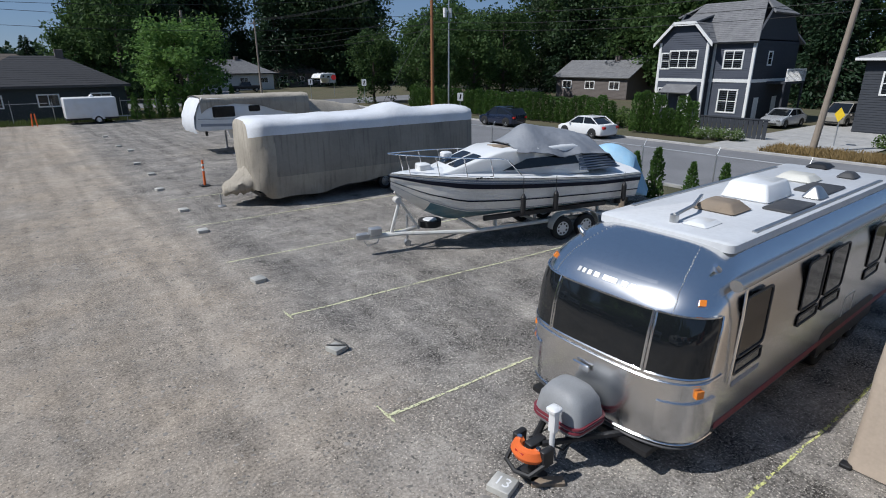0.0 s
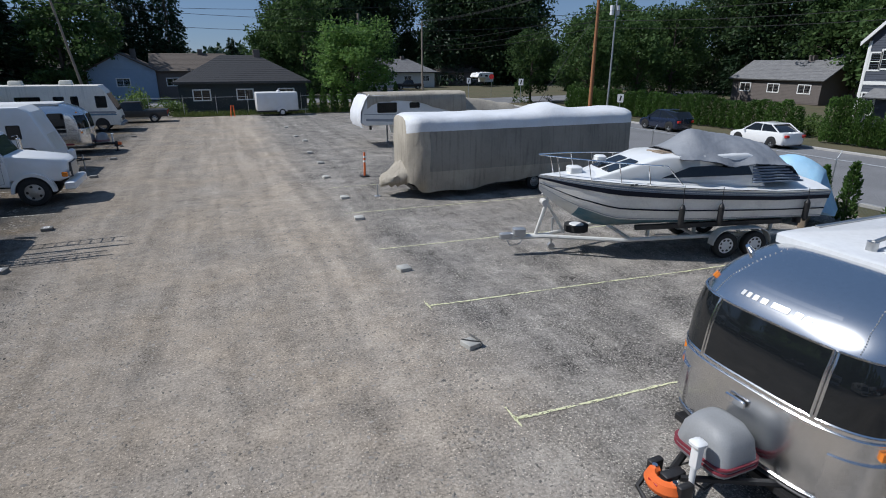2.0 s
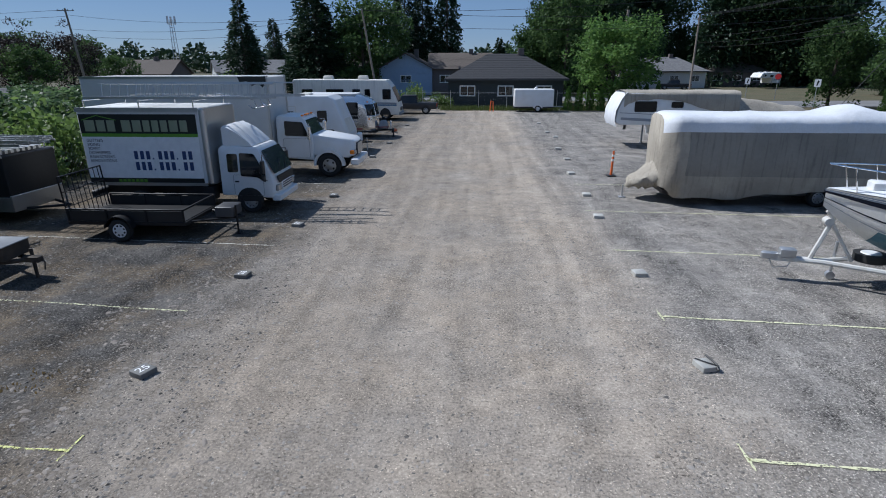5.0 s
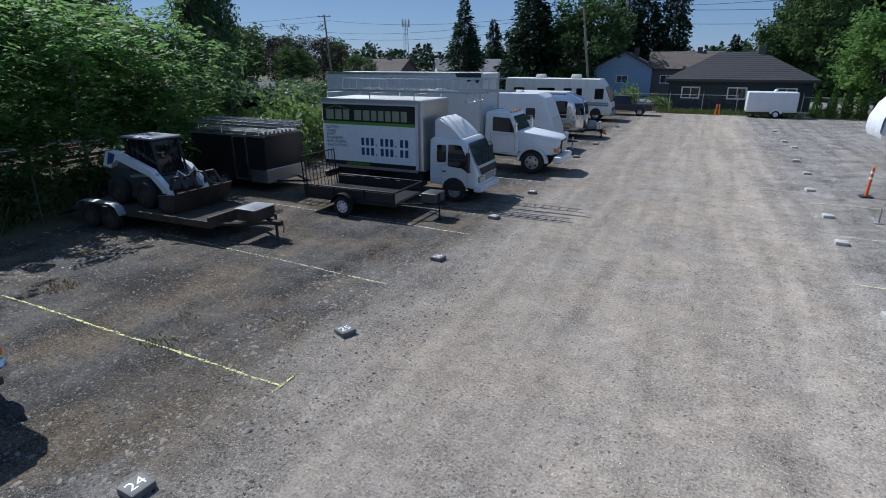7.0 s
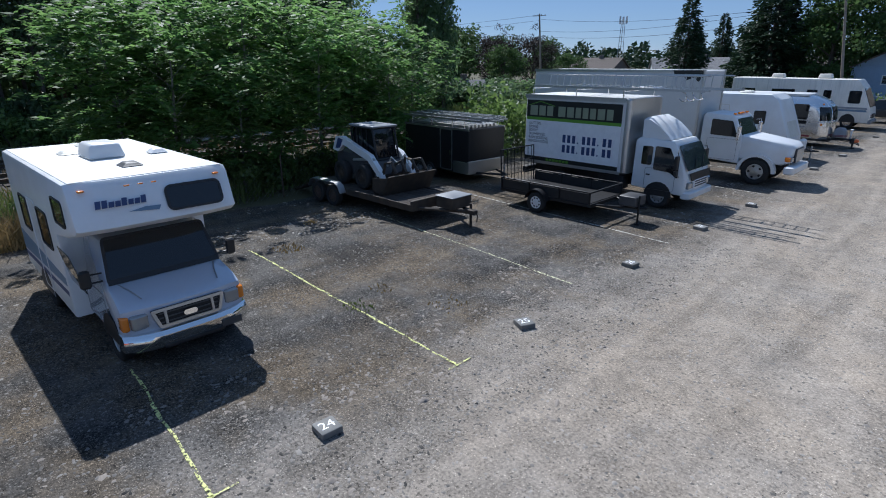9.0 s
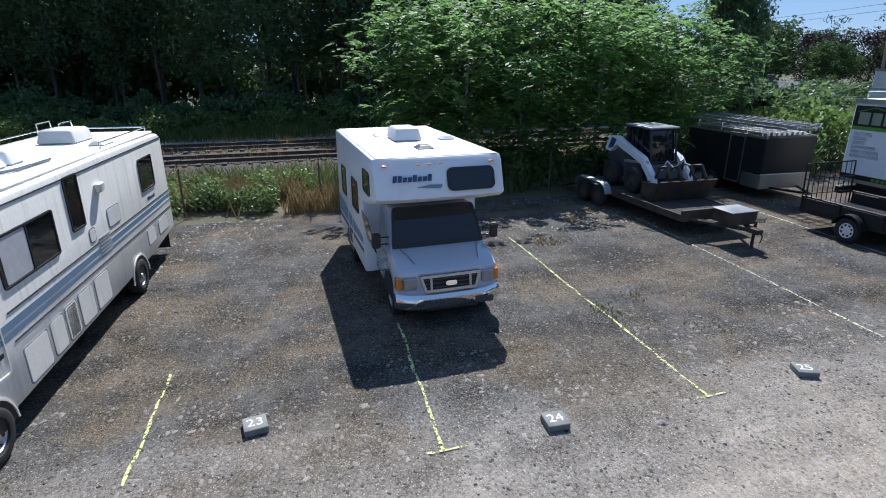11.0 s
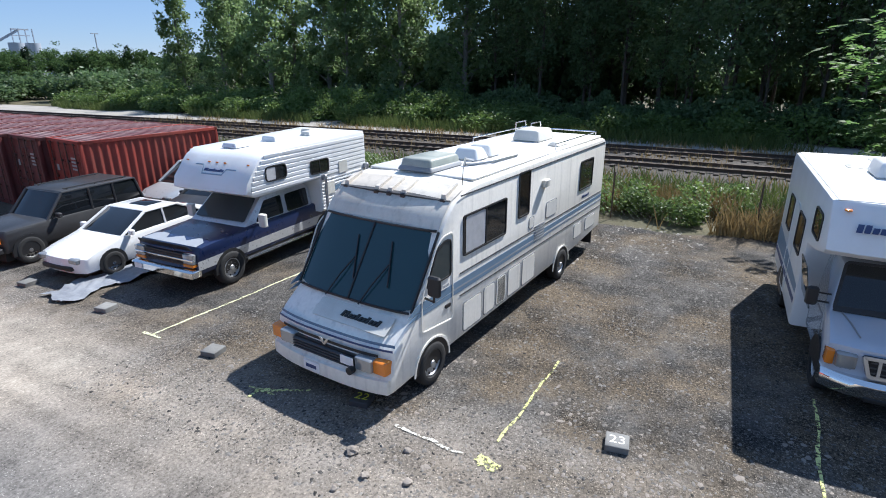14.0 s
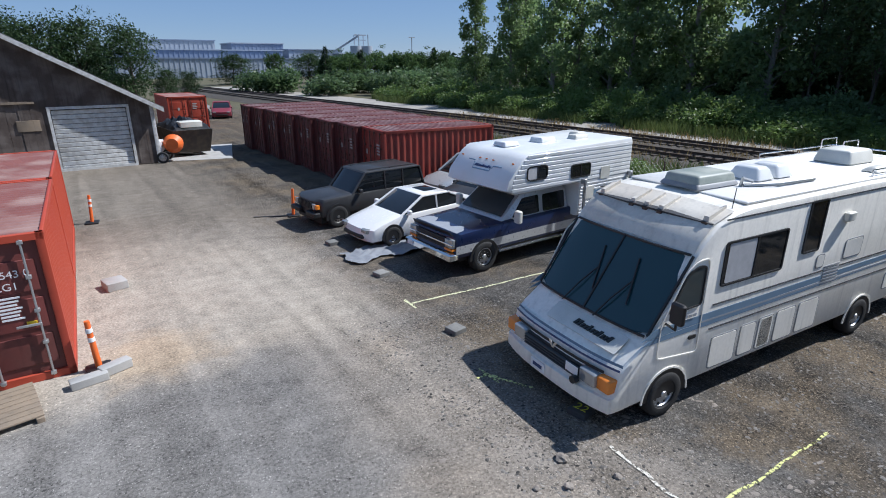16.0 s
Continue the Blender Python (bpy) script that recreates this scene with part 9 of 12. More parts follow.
def bollard(x, y, lean=0.0, material="orange", h=0.95, base=True, bands=True, label="orange plastic marker post with white bands on a dark base"):
    th = thing("marker_post", x, y, lean * 20, label, "marker post", "orange marker posts")
    b = B()
    cyl(b, (0, 0, 0.02), (lean * 0.16, 0, h), 0.055, 0.045, n=12)
    part("post", b, material, th)
    if bands:
        for z in (0.60, 0.78):
            b = B()
            cyl(b, (lean * 0.16 * z / h, 0, z * h), (lean * 0.16 * (z + 0.08) / h, 0, (z + 0.08) * h), 0.058, 0.056, n=12)
            part("reflective_band", b, "sign_white", th)
    if base:
        b = B()
        rbox(b, -0.2, 0.2, -0.2, 0.2, 0.0, 0.06, 0.03)
        part("base", b, "black", th)
    return th


bollard(-6.48, -17.95, -0.3, bands=False)
bollard(-0.65, -20.9, -0.4)
bollard(-0.12, -10.15, 0.2)
bollard(6.1, 24.95, 0.2, "orange", 1.15)
bollard(1.35, 59.2, 0.6, "orange", 1.1, False, False, "leaning orange post without a base")
bollard(1.7, 59.1, -0.3, "orange", 1.1, False, False, "leaning orange post without a base")
b = B()
rbox(b, -0.75, 0.75, -0.025, 0.025, 0.0, 0.03, 0.01)
pp = thing("dark_plank", -5.95, -18.2, -25, "thin dark plank lying beside a marker post", "plank")
part("plank", b, "dkgrey", pp)
# concrete kerb blocks and pallet by the near container
for nm, x, y, rz, sx, sy, sz, m_, lab, cat in (("concrete_block", -0.35, -9.95, 20, 0.5, 0.2, 0.17, "concrete", "pale concrete kerb block by the container corner", "concrete block"), ("concrete_block", 0.05, -9.75, 8, 0.55, 0.2, 0.15, "concrete", "grey concrete kerb block by the container corner", "concrete block"), ("concrete_block", -0.72, -14.2, 12, 0.45, 0.5, 0.2, "concrete", "pale concrete block beside the container", "concrete block")):
    t_ = thing(nm, x, y, rz, lab, cat)
    b = B()
    rbox(b, -sx / 2, sx / 2, -sy / 2, sy / 2, 0.0, sz, 0.02)
    part("block", b, m_, t_)
pal = thing("wooden_ramp", 1.35, -9.45, 8, "weathered plank ramp at the container doors", "wooden ramp")
for k in range(8):
    b = B()
    rbox(b, -0.62, 0.62, -0.62 + k * 0.15, -0.49 + k * 0.15, 0.08, 0.11, 0.008)
    part("plank", b, "wood", pal)
for s in (-0.56, 0, 0.56):
    b = B()
    rbox(b, s - 0.05, s + 0.05, -0.62, 0.6, 0.0, 0.08, 0.008)
    part("bearer", b, "wood", pal)

# ---- buildings ----
def wall_box(parent, x0, x1, y0, y1, z0, z1, material, name="wall"):
    b = B()
    bx(b, x0, x1, y0, y1, z0, z1)
    return part(name, b, material, parent)


def siding(parent, o, u, w, z0, z1, material, step=0.18):
    """Lapped boards over a wall plane: o is its lower corner, u the direction along it; outward is u x z."""
    u = Vector(u).normalized()
    n = u.cross(Vector((0, 0, 1)))
    b = B()
    k = int((z1 - z0) / step)
    for i in range(k):
        za = z0 + i * step
        p, q = Vector(o) + n * 0.004, Vector(o) + u * w + n * 0.004
        loft(b, [[(c.x, c.y, za), (c.x + n.x * 0.03, c.y + n.y * 0.03, za + 0.005), (c.x + n.x * 0.006, c.y + n.y * 0.006, za + step)] for c in (p, q)])
    ob = part("siding", b, material, parent)
    return ob


def win(parent, c, u, w, h, fr="trim", bars=(1, 0), glass="tint", depth=0.10, sill=True):
    """A framed window on a wall: c its centre on the wall plane, u along the wall; outward is u x z."""
    c, u = Vector(c), Vector(u).normalized()
    b = B()
    panel(b, c, u, (0, 0, 1), rrect(w, h, 0.01, 1), 0.02)
    g = part("window", b, glass, parent)
    b = B()
    frame_of(b, c, u, (0, 0, 1), [(-w / 2 - 0.10, -h / 2 - 0.10), (w / 2 + 0.10, -h / 2 - 0.10), (w / 2 + 0.10, h / 2 + 0.10), (-w / 2 - 0.10, h / 2 + 0.10)], 0.12, 0.06)
    for i in range(bars[0]):
        xx = -w / 2 + w * (i + 1) / (bars[0] + 1)
        panel(b, c, u, (0, 0, 1), [(xx - 0.035, -h / 2), (xx + 0.035, -h / 2), (xx + 0.035, h / 2), (xx - 0.035, h / 2)], 0.045)
    for i in range(bars[1]):
        zz = -h / 2 + h * (i + 1) / (bars[1] + 1)
        panel(b, c, u, (0, 0, 1), [(-w / 2, zz - 0.03), (w / 2, zz - 0.03), (w / 2, zz + 0.03), (-w / 2, zz + 0.03)], 0.04)
    part("window_frame", b, fr, g)
    return g


def roof_slab(parent, pts, thick, material, name="roof", courses=0):
    """A tilted roof plane from four or three corners."""
    pts = [Vector(p) for p in pts]
    n = (pts[1] - pts[0]).cross(pts[2] - pts[0]).normalized()
    if n.z < 0:
        n = -n
    b = B()
    loft(b, [[p - n * thick for p in pts], pts])
    r = part(name, b, material, parent)
    if courses and len(pts) == 4:
        b = B()
        for k in range(courses):
            f0, f1 = k / courses, (k + 1) / courses
            a0, b0 = pts[0].lerp(pts[3], f0), pts[1].lerp(pts[2], f0)
            a1, b1 = pts[0].lerp(pts[3], f1), pts[1].lerp(pts[2], f1)
            loft(b, [[p0 + n * 0.004, p0 + n * 0.022, p1 + n * 0.006] for p0, p1 in ((a0, a1), (b0, b1))])
        tagged(part("shingling", b, material, r), kind="stuff")
    return r


def hip_roof(th, x0, x1, y0, y1, ze, zr, material, over=0.5, fascia="trim", ridge_axis="x", courses=14):
    x0, x1, y0, y1 = x0 - over, x1 + over, y0 - over, y1 + over
    if ridge_axis == "x":
        d = (y1 - y0) / 2
        a, c = (x0 + d, (y0 + y1) / 2, zr), (x1 - d, (y0 + y1) / 2, zr)
        roof_slab(th, [(x0, y0, ze), (x1, y0, ze), c, a], 0.15, material, courses=courses)
        roof_slab(th, [(x1, y1, ze), (x0, y1, ze), a, c], 0.15, material, courses=courses)
        roof_slab(th, [(x1, y0, ze), (x1, y1, ze), c], 0.15, material)
        roof_slab(th, [(x0, y1, ze), (x0, y0, ze), a], 0.15, material)
    else:
        d = (x1 - x0) / 2
        a, c = ((x0 + x1) / 2, y0 + d, zr), ((x0 + x1) / 2, y1 - d, zr)
        roof_slab(th, [(x1, y0, ze), (x1, y1, ze), c, a], 0.15, material, courses=courses)
        roof_slab(th, [(x0, y1, ze), (x0, y0, ze), a, c], 0.15, material, courses=courses)
        roof_slab(th, [(x0, y0, ze), (x1, y0, ze), a], 0.15, material)
        roof_slab(th, [(x1, y1, ze), (x0, y1, ze), c], 0.15, material)
    b = B()
    for xa, xb, ya, yb in ((x0, x1, y0 - 0.03, y0), (x0, x1, y1, y1 + 0.03), (x0 - 0.03, x0, y0, y1), (x1, x1 + 0.03, y0, y1)):
        bx(b, xa, xb, ya, yb, ze - 0.2, ze - 0.01)
    part("gutter", b, fascia, th)


def gable_roof(th, x0, x1, y0, y1, ze, zr, material, over=0.45, axis="x", courses=14):
    if axis == "x":
        ym = (y0 + y1) / 2
        s = (zr - ze) / (ym - y0)
        xa, xb = x0 - over, x1 + over
        roof_slab(th, [(xa, y0 - over, ze - s * over), (xb, y0 - over, ze - s * over), (xb, ym, zr), (xa, ym, zr)], 0.15, material, courses=courses)
        roof_slab(th, [(xb, y1 + over, ze - s * over), (xa, y1 + over, ze - s * over), (xa, ym, zr), (xb, ym, zr)], 0.15, material, courses=courses)
    else:
        xm = (x0 + x1) / 2
        s = (zr - ze) / (xm - x0)
        ya, yb = y0 - over, y1 + over
        roof_slab(th, [(x1 + over, ya, ze - s * over), (x1 + over, yb, ze - s * over), (xm, yb, zr), (xm, ya, zr)], 0.15, material, courses=courses)
        roof_slab(th, [(x0 - over, yb, ze - s * over), (x0 - over, ya, ze - s * over), (xm, ya, zr), (xm, yb, zr)], 0.15, material, courses=courses)


def slate_house():
    th = thing("house", 6.0, 3.0, 0, "tall slate-blue clapboard house with white trim and clipped gables", "house")
    X, Y0, Y1, XB = 42.4, 18.4, 26.3, 52.0
    ze = 6.9
    wall_box(th, X + 0.9, XB, Y0, Y1, 0, ze, "sidingblue")
    wall_box(th, X, X + 0.9, 21.9, Y1, 0, ze, "sidingblue", "front_bay")
    siding(th, (X, Y1, 0), (0, -1, 0), Y1 - 21.9, 0.1, ze + 0.6, "sidingblue")
    siding(th, (X + 0.9, 21.9, 0), (0, -1, 0), 21.9 - Y0, 0.1, ze, "sidingblue")
    # faces turned from the sun get darker boards, their shade painted in
    siding(th, (X + 0.9, Y0, 0), (1, 0, 0), XB - X - 0.9, 0.1, ze, "sidingdark")
    siding(th, (X, 21.9, 0), (1, 0, 0), 0.9, 0.1, ze, "sidingdark")
    # main roof: ridge along y with clipped ends
    zr = 10.2
    xm = (X + 0.9 + XB) / 2
    for sgn, xe in ((-1, X + 0.45), (1, XB + 0.45)):
        roof_slab(th, [(xe, Y0 - 0.4, ze - 0.2), (xe, Y1 + 0.4, ze - 0.2), (xm + sgn * 0.6, Y1 - 1.2, zr), (xm + sgn * 0.6, Y0 + 1.2, zr)], 0.16, "shingle", courses=22)
    for ya, yb in ((Y0, Y0 + 0.2), (Y1 - 0.2, Y1)):
        b = B()
        loft(b, [[(X + 0.9, yy, ze - 0.1), (XB, yy, ze - 0.1), (xm + 1.9, yy, zr - 0.85), (xm - 1.9, yy, zr - 0.85)] for yy in (ya, yb)])
        part("gable_wall", b, "sidingdark", th)
    for yy, y2 in ((Y0 - 0.35, Y0 + 1.2), (Y1 + 0.35, Y1 - 1.2)):
        roof_slab(th, [(xm - 2.4, yy, zr - 1.15), (xm + 2.4, yy, zr - 1.15), (xm + 0.6, y2, zr), (xm - 0.6, y2, zr)], 0.14, "shingle", "clipped_gable")
    # bay gable with broad white barge boards
    yc = (21.9 + Y1) / 2
    b = B()
    loft(b, [[(xx, 21.9, ze - 0.1), (xx, Y1, ze - 0.1), (xx, yc + 1.0, ze + 1.25), (xx, yc - 1.0, ze + 1.25)] for xx in (X + 0.02, X + 0.3)])
    part("bay_gable", b, "sidingblue", th)
    for s in (1, -1):
        b = B()
        ye = yc + s * 2.75
        loft(b, [[(xx, ye, ze - 0.55), (xx, ye, ze - 0.22), (xx, yc + s * 1.0, ze + 1.55), (xx, yc + s * 1.0, ze + 1.22)] for xx in (X - 0.42, X - 0.34)])
        part("barge_board", b, "trim", th)
        roof_slab(th, [(X - 0.4, ye, ze - 0.25), (xm, ye, ze - 0.25), (xm, yc + s * 1.0, ze + 1.5), (X - 0.4, yc + s * 1.0, ze + 1.5)] if s < 0 else [(xm, ye, ze - 0.25), (X - 0.4, ye, ze - 0.25), (X - 0.4, yc + s * 1.0, ze + 1.5), (xm, yc + s * 1.0, ze + 1.5)], 0.13, "shingle", courses=8)
    b = B()
    bx(b, X - 0.42, X - 0.34, yc - 1.02, yc + 1.02, ze + 1.22, ze + 1.55)
    part("barge_board", b, "trim", th)
    roof_slab(th, [(X - 0.4, yc - 1.0, ze + 1.5), (X - 0.4, yc + 1.0, ze + 1.5), (xm - 1.2, yc + 0.6, zr - 0.9), (xm - 1.2, yc - 0.6, zr - 0.9)], 0.13, "shingle")
    # corner boards and belt
    for xx, yy in ((X, Y1), (X, 21.9), (X + 0.9, Y0), (X + 0.9, 21.7)):
        b = B()
        rbox(b, xx - 0.07, xx + 0.12, yy - 0.12, yy + 0.12, 0, ze - 0.15, 0.01)
        part("corner_board", b, "trim", th)
    b = B()
    rbox(b, X - 0.06, X, 21.9, Y1, 3.45, 3.72, 0.01)
    rbox(b, X + 0.84, X + 0.9, Y0, 21.9, 3.45, 3.72, 0.01)
    rbox(b, X + 0.9, XB, Y0 - 0.06, Y0, 3.45, 3.72, 0.01)
    part("belt_board", b, "trim", th)
    U = (0, -1, 0)
    win(th, (X - 0.01, yc - 0.1, 5.35), U, 2.5, 1.35, bars=(2, 1))
    win(th, (X - 0.01, Y1 - 0.62, 5.2), U, 0.75, 1.25, bars=(0, 1))
    win(th, (X + 0.89, 20.0, 5.3), U, 1.5, 1.35, bars=(1, 1))
    win(th, (X - 0.01, Y1 - 0.75, 2.0), U, 0.95, 1.6, bars=(0, 1))
    win(th, (X + 0.89, 20.0, 1.9), U, 1.5, 1.8, bars=(1, 1))
    win(th, (X + 4.0, Y0 - 0.01, 5.4), (1, 0, 0), 0.7, 1.0, bars=(0, 1))
    b = B()
    bx(b, X - 0.05, X, yc - 1.1, yc - 0.1, 0.1, 2.15)
    part("front_door", b, "trim", th)
    roof_slab(th, [(X - 1.3, yc - 1.7, 2.55), (X - 1.3, yc + 1.2, 2.55), (X + 0.05, yc + 1.2, 3.25), (X + 0.05, yc - 1.7, 3.25)], 0.1, "shingle", "porch_roof")
    for yy in (yc - 1.6, yc + 1.1):
        b = B()
        rbox(b, X - 1.22, X - 1.08, yy - 0.07, yy + 0.07, 0, 2.5, 0.01)
        part("porch_post", b, "trim", th)
    # side balcony
    b = B()
    bx(b, 46.5, 50.5, Y0 - 1.6, Y0, 3.3, 3.5)
    bl = part("balcony", b, "sidingdark", th)
    for k in range(17):
        b = B()
        xx = 46.5 + k * 0.25
        rbox(b, xx - 0.03, xx + 0.03, Y0 - 1.58, Y0 - 1.52, 3.5, 4.5, 0.005)
        part("baluster", b, "trim", bl)
    b = B()
    bx(b, 46.5, 50.5, Y0 - 1.6, Y0 - 1.5, 4.45, 4.55)
    part("handrail", b, "trim", bl)
    for xx in (46.6, 50.4):
        b = B()
        rbox(b, xx - 0.08, xx + 0.08, Y0 - 1.55, Y0 - 1.39, 0, 3.3, 0.01)
        part("post", b, "sidingdark", bl)
    b = B()
    bx(b, 44.6, 45.5, Y0 - 0.05, Y0, 0.1, 2.2)
    bx(b, 48.2, 49.1, Y0 - 0.05, Y0, 0.1, 2.2)
    part("side_door", b, "trim", th)
    return th


slate_house()


def garage_house():
    th = thing("garage_house", 0, 0, 0, "charcoal garage building with white doors and low roof", "house")
    x0, x1, y0, y1 = 50.5, 62.0, 1.0, 13.8
    wall_box(th, x0, x1, y0, y1, 0, 5.3, "sidingdark")
    siding(th, (x0, y1, 0), (0, -1, 0), y1 - y0, 0.1, 5.2, "sidingdark")
    siding(th, (x1, y1, 0), (-1, 0, 0), x1 - x0, 0.1, 5.2, "sidingdark")
    hip_roof(th, x0, x1, y0, y1, 5.4, 7.6, "shingle", 0.6, "trim", "y")
    U = (0, -1, 0)
    win(th, (x0 - 0.01, 12.2, 3.6), U, 0.7, 1.5, bars=(0, 1))
    b = B()
    bx(b, x0 - 0.05, x0, 10.4, 11.4, 0.05, 2.2)
    part("side_door", b, "trim", th)
    b = B()
    for k in range(6):
        rbox(b, x0 - 0.06, x0 - 0.01, 5.6, 9.4, 0.06 + k * 0.62, 0.64 + k * 0.62, 0.02)
    gd = part("garage_door", b, "trim", th, "white panelled garage door")
    b = B()
    frame_of(b, (x0, 7.5, 0), U, (0, 0, 1), [(-2.1, 0), (2.1, 0), (2.1, 4.0), (-2.1, 4.0)], 0.18, 0.05)
    part("door_frame", b, "trim", gd)
    b = B()
    for k in range(3):
        bx(b, x0 - 0.075, x0 - 0.06, 6.0 + k * 1.2, 6.8 + k * 1.2, 2.0, 2.3)
    part("door_glazing", b, "tint", gd)
    return th


garage_house()


def bungalow(x, y, rz, w, d, ze, zr, wall, roof, label, wins=2, hip=True, name="house", axis="x"):
    th = thing(name, x, y, rz, label, "house")
    wall_box(th, -w / 2, w / 2, -d / 2, d / 2, 0, ze, wall)
    siding(th, (-w / 2, -d / 2, 0), (1, 0, 0), w, 0.2, ze, wall)
    siding(th, (-w / 2, d / 2, 0), (0, -1, 0), d, 0.2, ze, wall)
    if hip:
        hip_roof(th, -w / 2, w / 2, -d / 2, d / 2, ze, zr, roof, 0.5, "dkgrey", axis)
    else:
        gable_roof(th, -w / 2, w / 2, -d / 2, d / 2, ze, zr, roof, 0.45, axis)
        for e in (0, 1):
            b = B()
            if axis == "x":
                xx = (-w / 2, w / 2 - 0.2)[e]
                loft(b, [[(xa, -d / 2, ze - 0.02), (xa, d / 2, ze - 0.02), (xa, 0, zr - 0.15)] for xa in (xx, xx + 0.2)])
            else:
                yy = (-d / 2, d / 2 - 0.2)[e]
                loft(b, [[(-w / 2, ya, ze - 0.02), (w / 2, ya, ze - 0.02), (0, ya, zr - 0.15)] for ya in (yy, yy + 0.2)])
            part("gable_wall", b, wall, th)
    for k in range(wins):
        xx = -w / 2 + w * (k + 0.5) / wins
        win(th, (xx, -d / 2 - 0.01, ze * 0.58), (1, 0, 0), 1.6, 1.0, bars=(1, 0))
    win(th, (-w / 2 - 0.01, 0, ze * 0.58), (0, -1, 0), 1.4, 1.0, bars=(1, 0))
    b = B()
    rbox(b, w * 0.12, w * 0.12 + 0.7, -0.4, 0.4, zr - 1.0, zr + 0.6, 0.03)
    part("chimney", b, "sidingbrown", th)
    return th


bungalow(3.2, 69.0, 0, 13.0, 9.0, 3.2, 5.9, "sidinggreen", "shingledark", "dark green hip-roofed bungalow behind a chain-link fence", 3)
bungalow(-2.6, 95.0, 0, 10.0, 8.0, 4.2, 6.4, "sidingbrown", "shinglebrown", "brown-roofed house beyond the dark green one", 2, False)
bungalow(-11.4, 94.5, 0, 8.4, 8.0, 4.2, 6.4, "sidinglight", "shinglebrown", "pale blue gabled house wrap half finished", 1, False, axis="y")
bungalow(74.0, 53.5, -90, 13.0, 8.0, 3.2, 5.4, "sidingbrown", "shingle", "grey-roofed brown bungalow behind hedges", 3, False)
bungalow(80.0, 48.0, -90, 10.0, 9.0, 4.6, 7.2, "sidingbrown", "shingle", "taller grey-roofed house beside the bungalow", 2, True)
bungalow(36.5, 118.0, 0, 16.0, 9.0, 3.2, 5.8, "sidingwhite", "shingle", "long grey-roofed white bungalow across the junction", 4, True)
bungalow(54.0, 126.0, 0, 12.0, 9.0, 3.0, 5.4, "sidingbrown", "shinglebrown", "low brown house under tall trees", 3, True)
for k, (x, y, w) in enumerate(((-70, 118, 14), (-52, 132, 13), (-38, 140, 15), (-28, 128, 12), (-62, 150, 16))):
    bungalow(x, y, 8 * k, w, 9.0, 3.0, 5.6, ("sidingbrown", "sidingwhite", "sidinglight")[k % 3], ("shinglebrown", "shingle", "shingledark")[k % 3], "distant suburban house with a plain gabled roof", 2, False)

bungalow(-44.0, 45.0, 44, 6.0, 5.0, 1.7, 2.9, "sidingbrown", "shingle", "low grey-roofed shed among bushes", 1, False, name="shed")


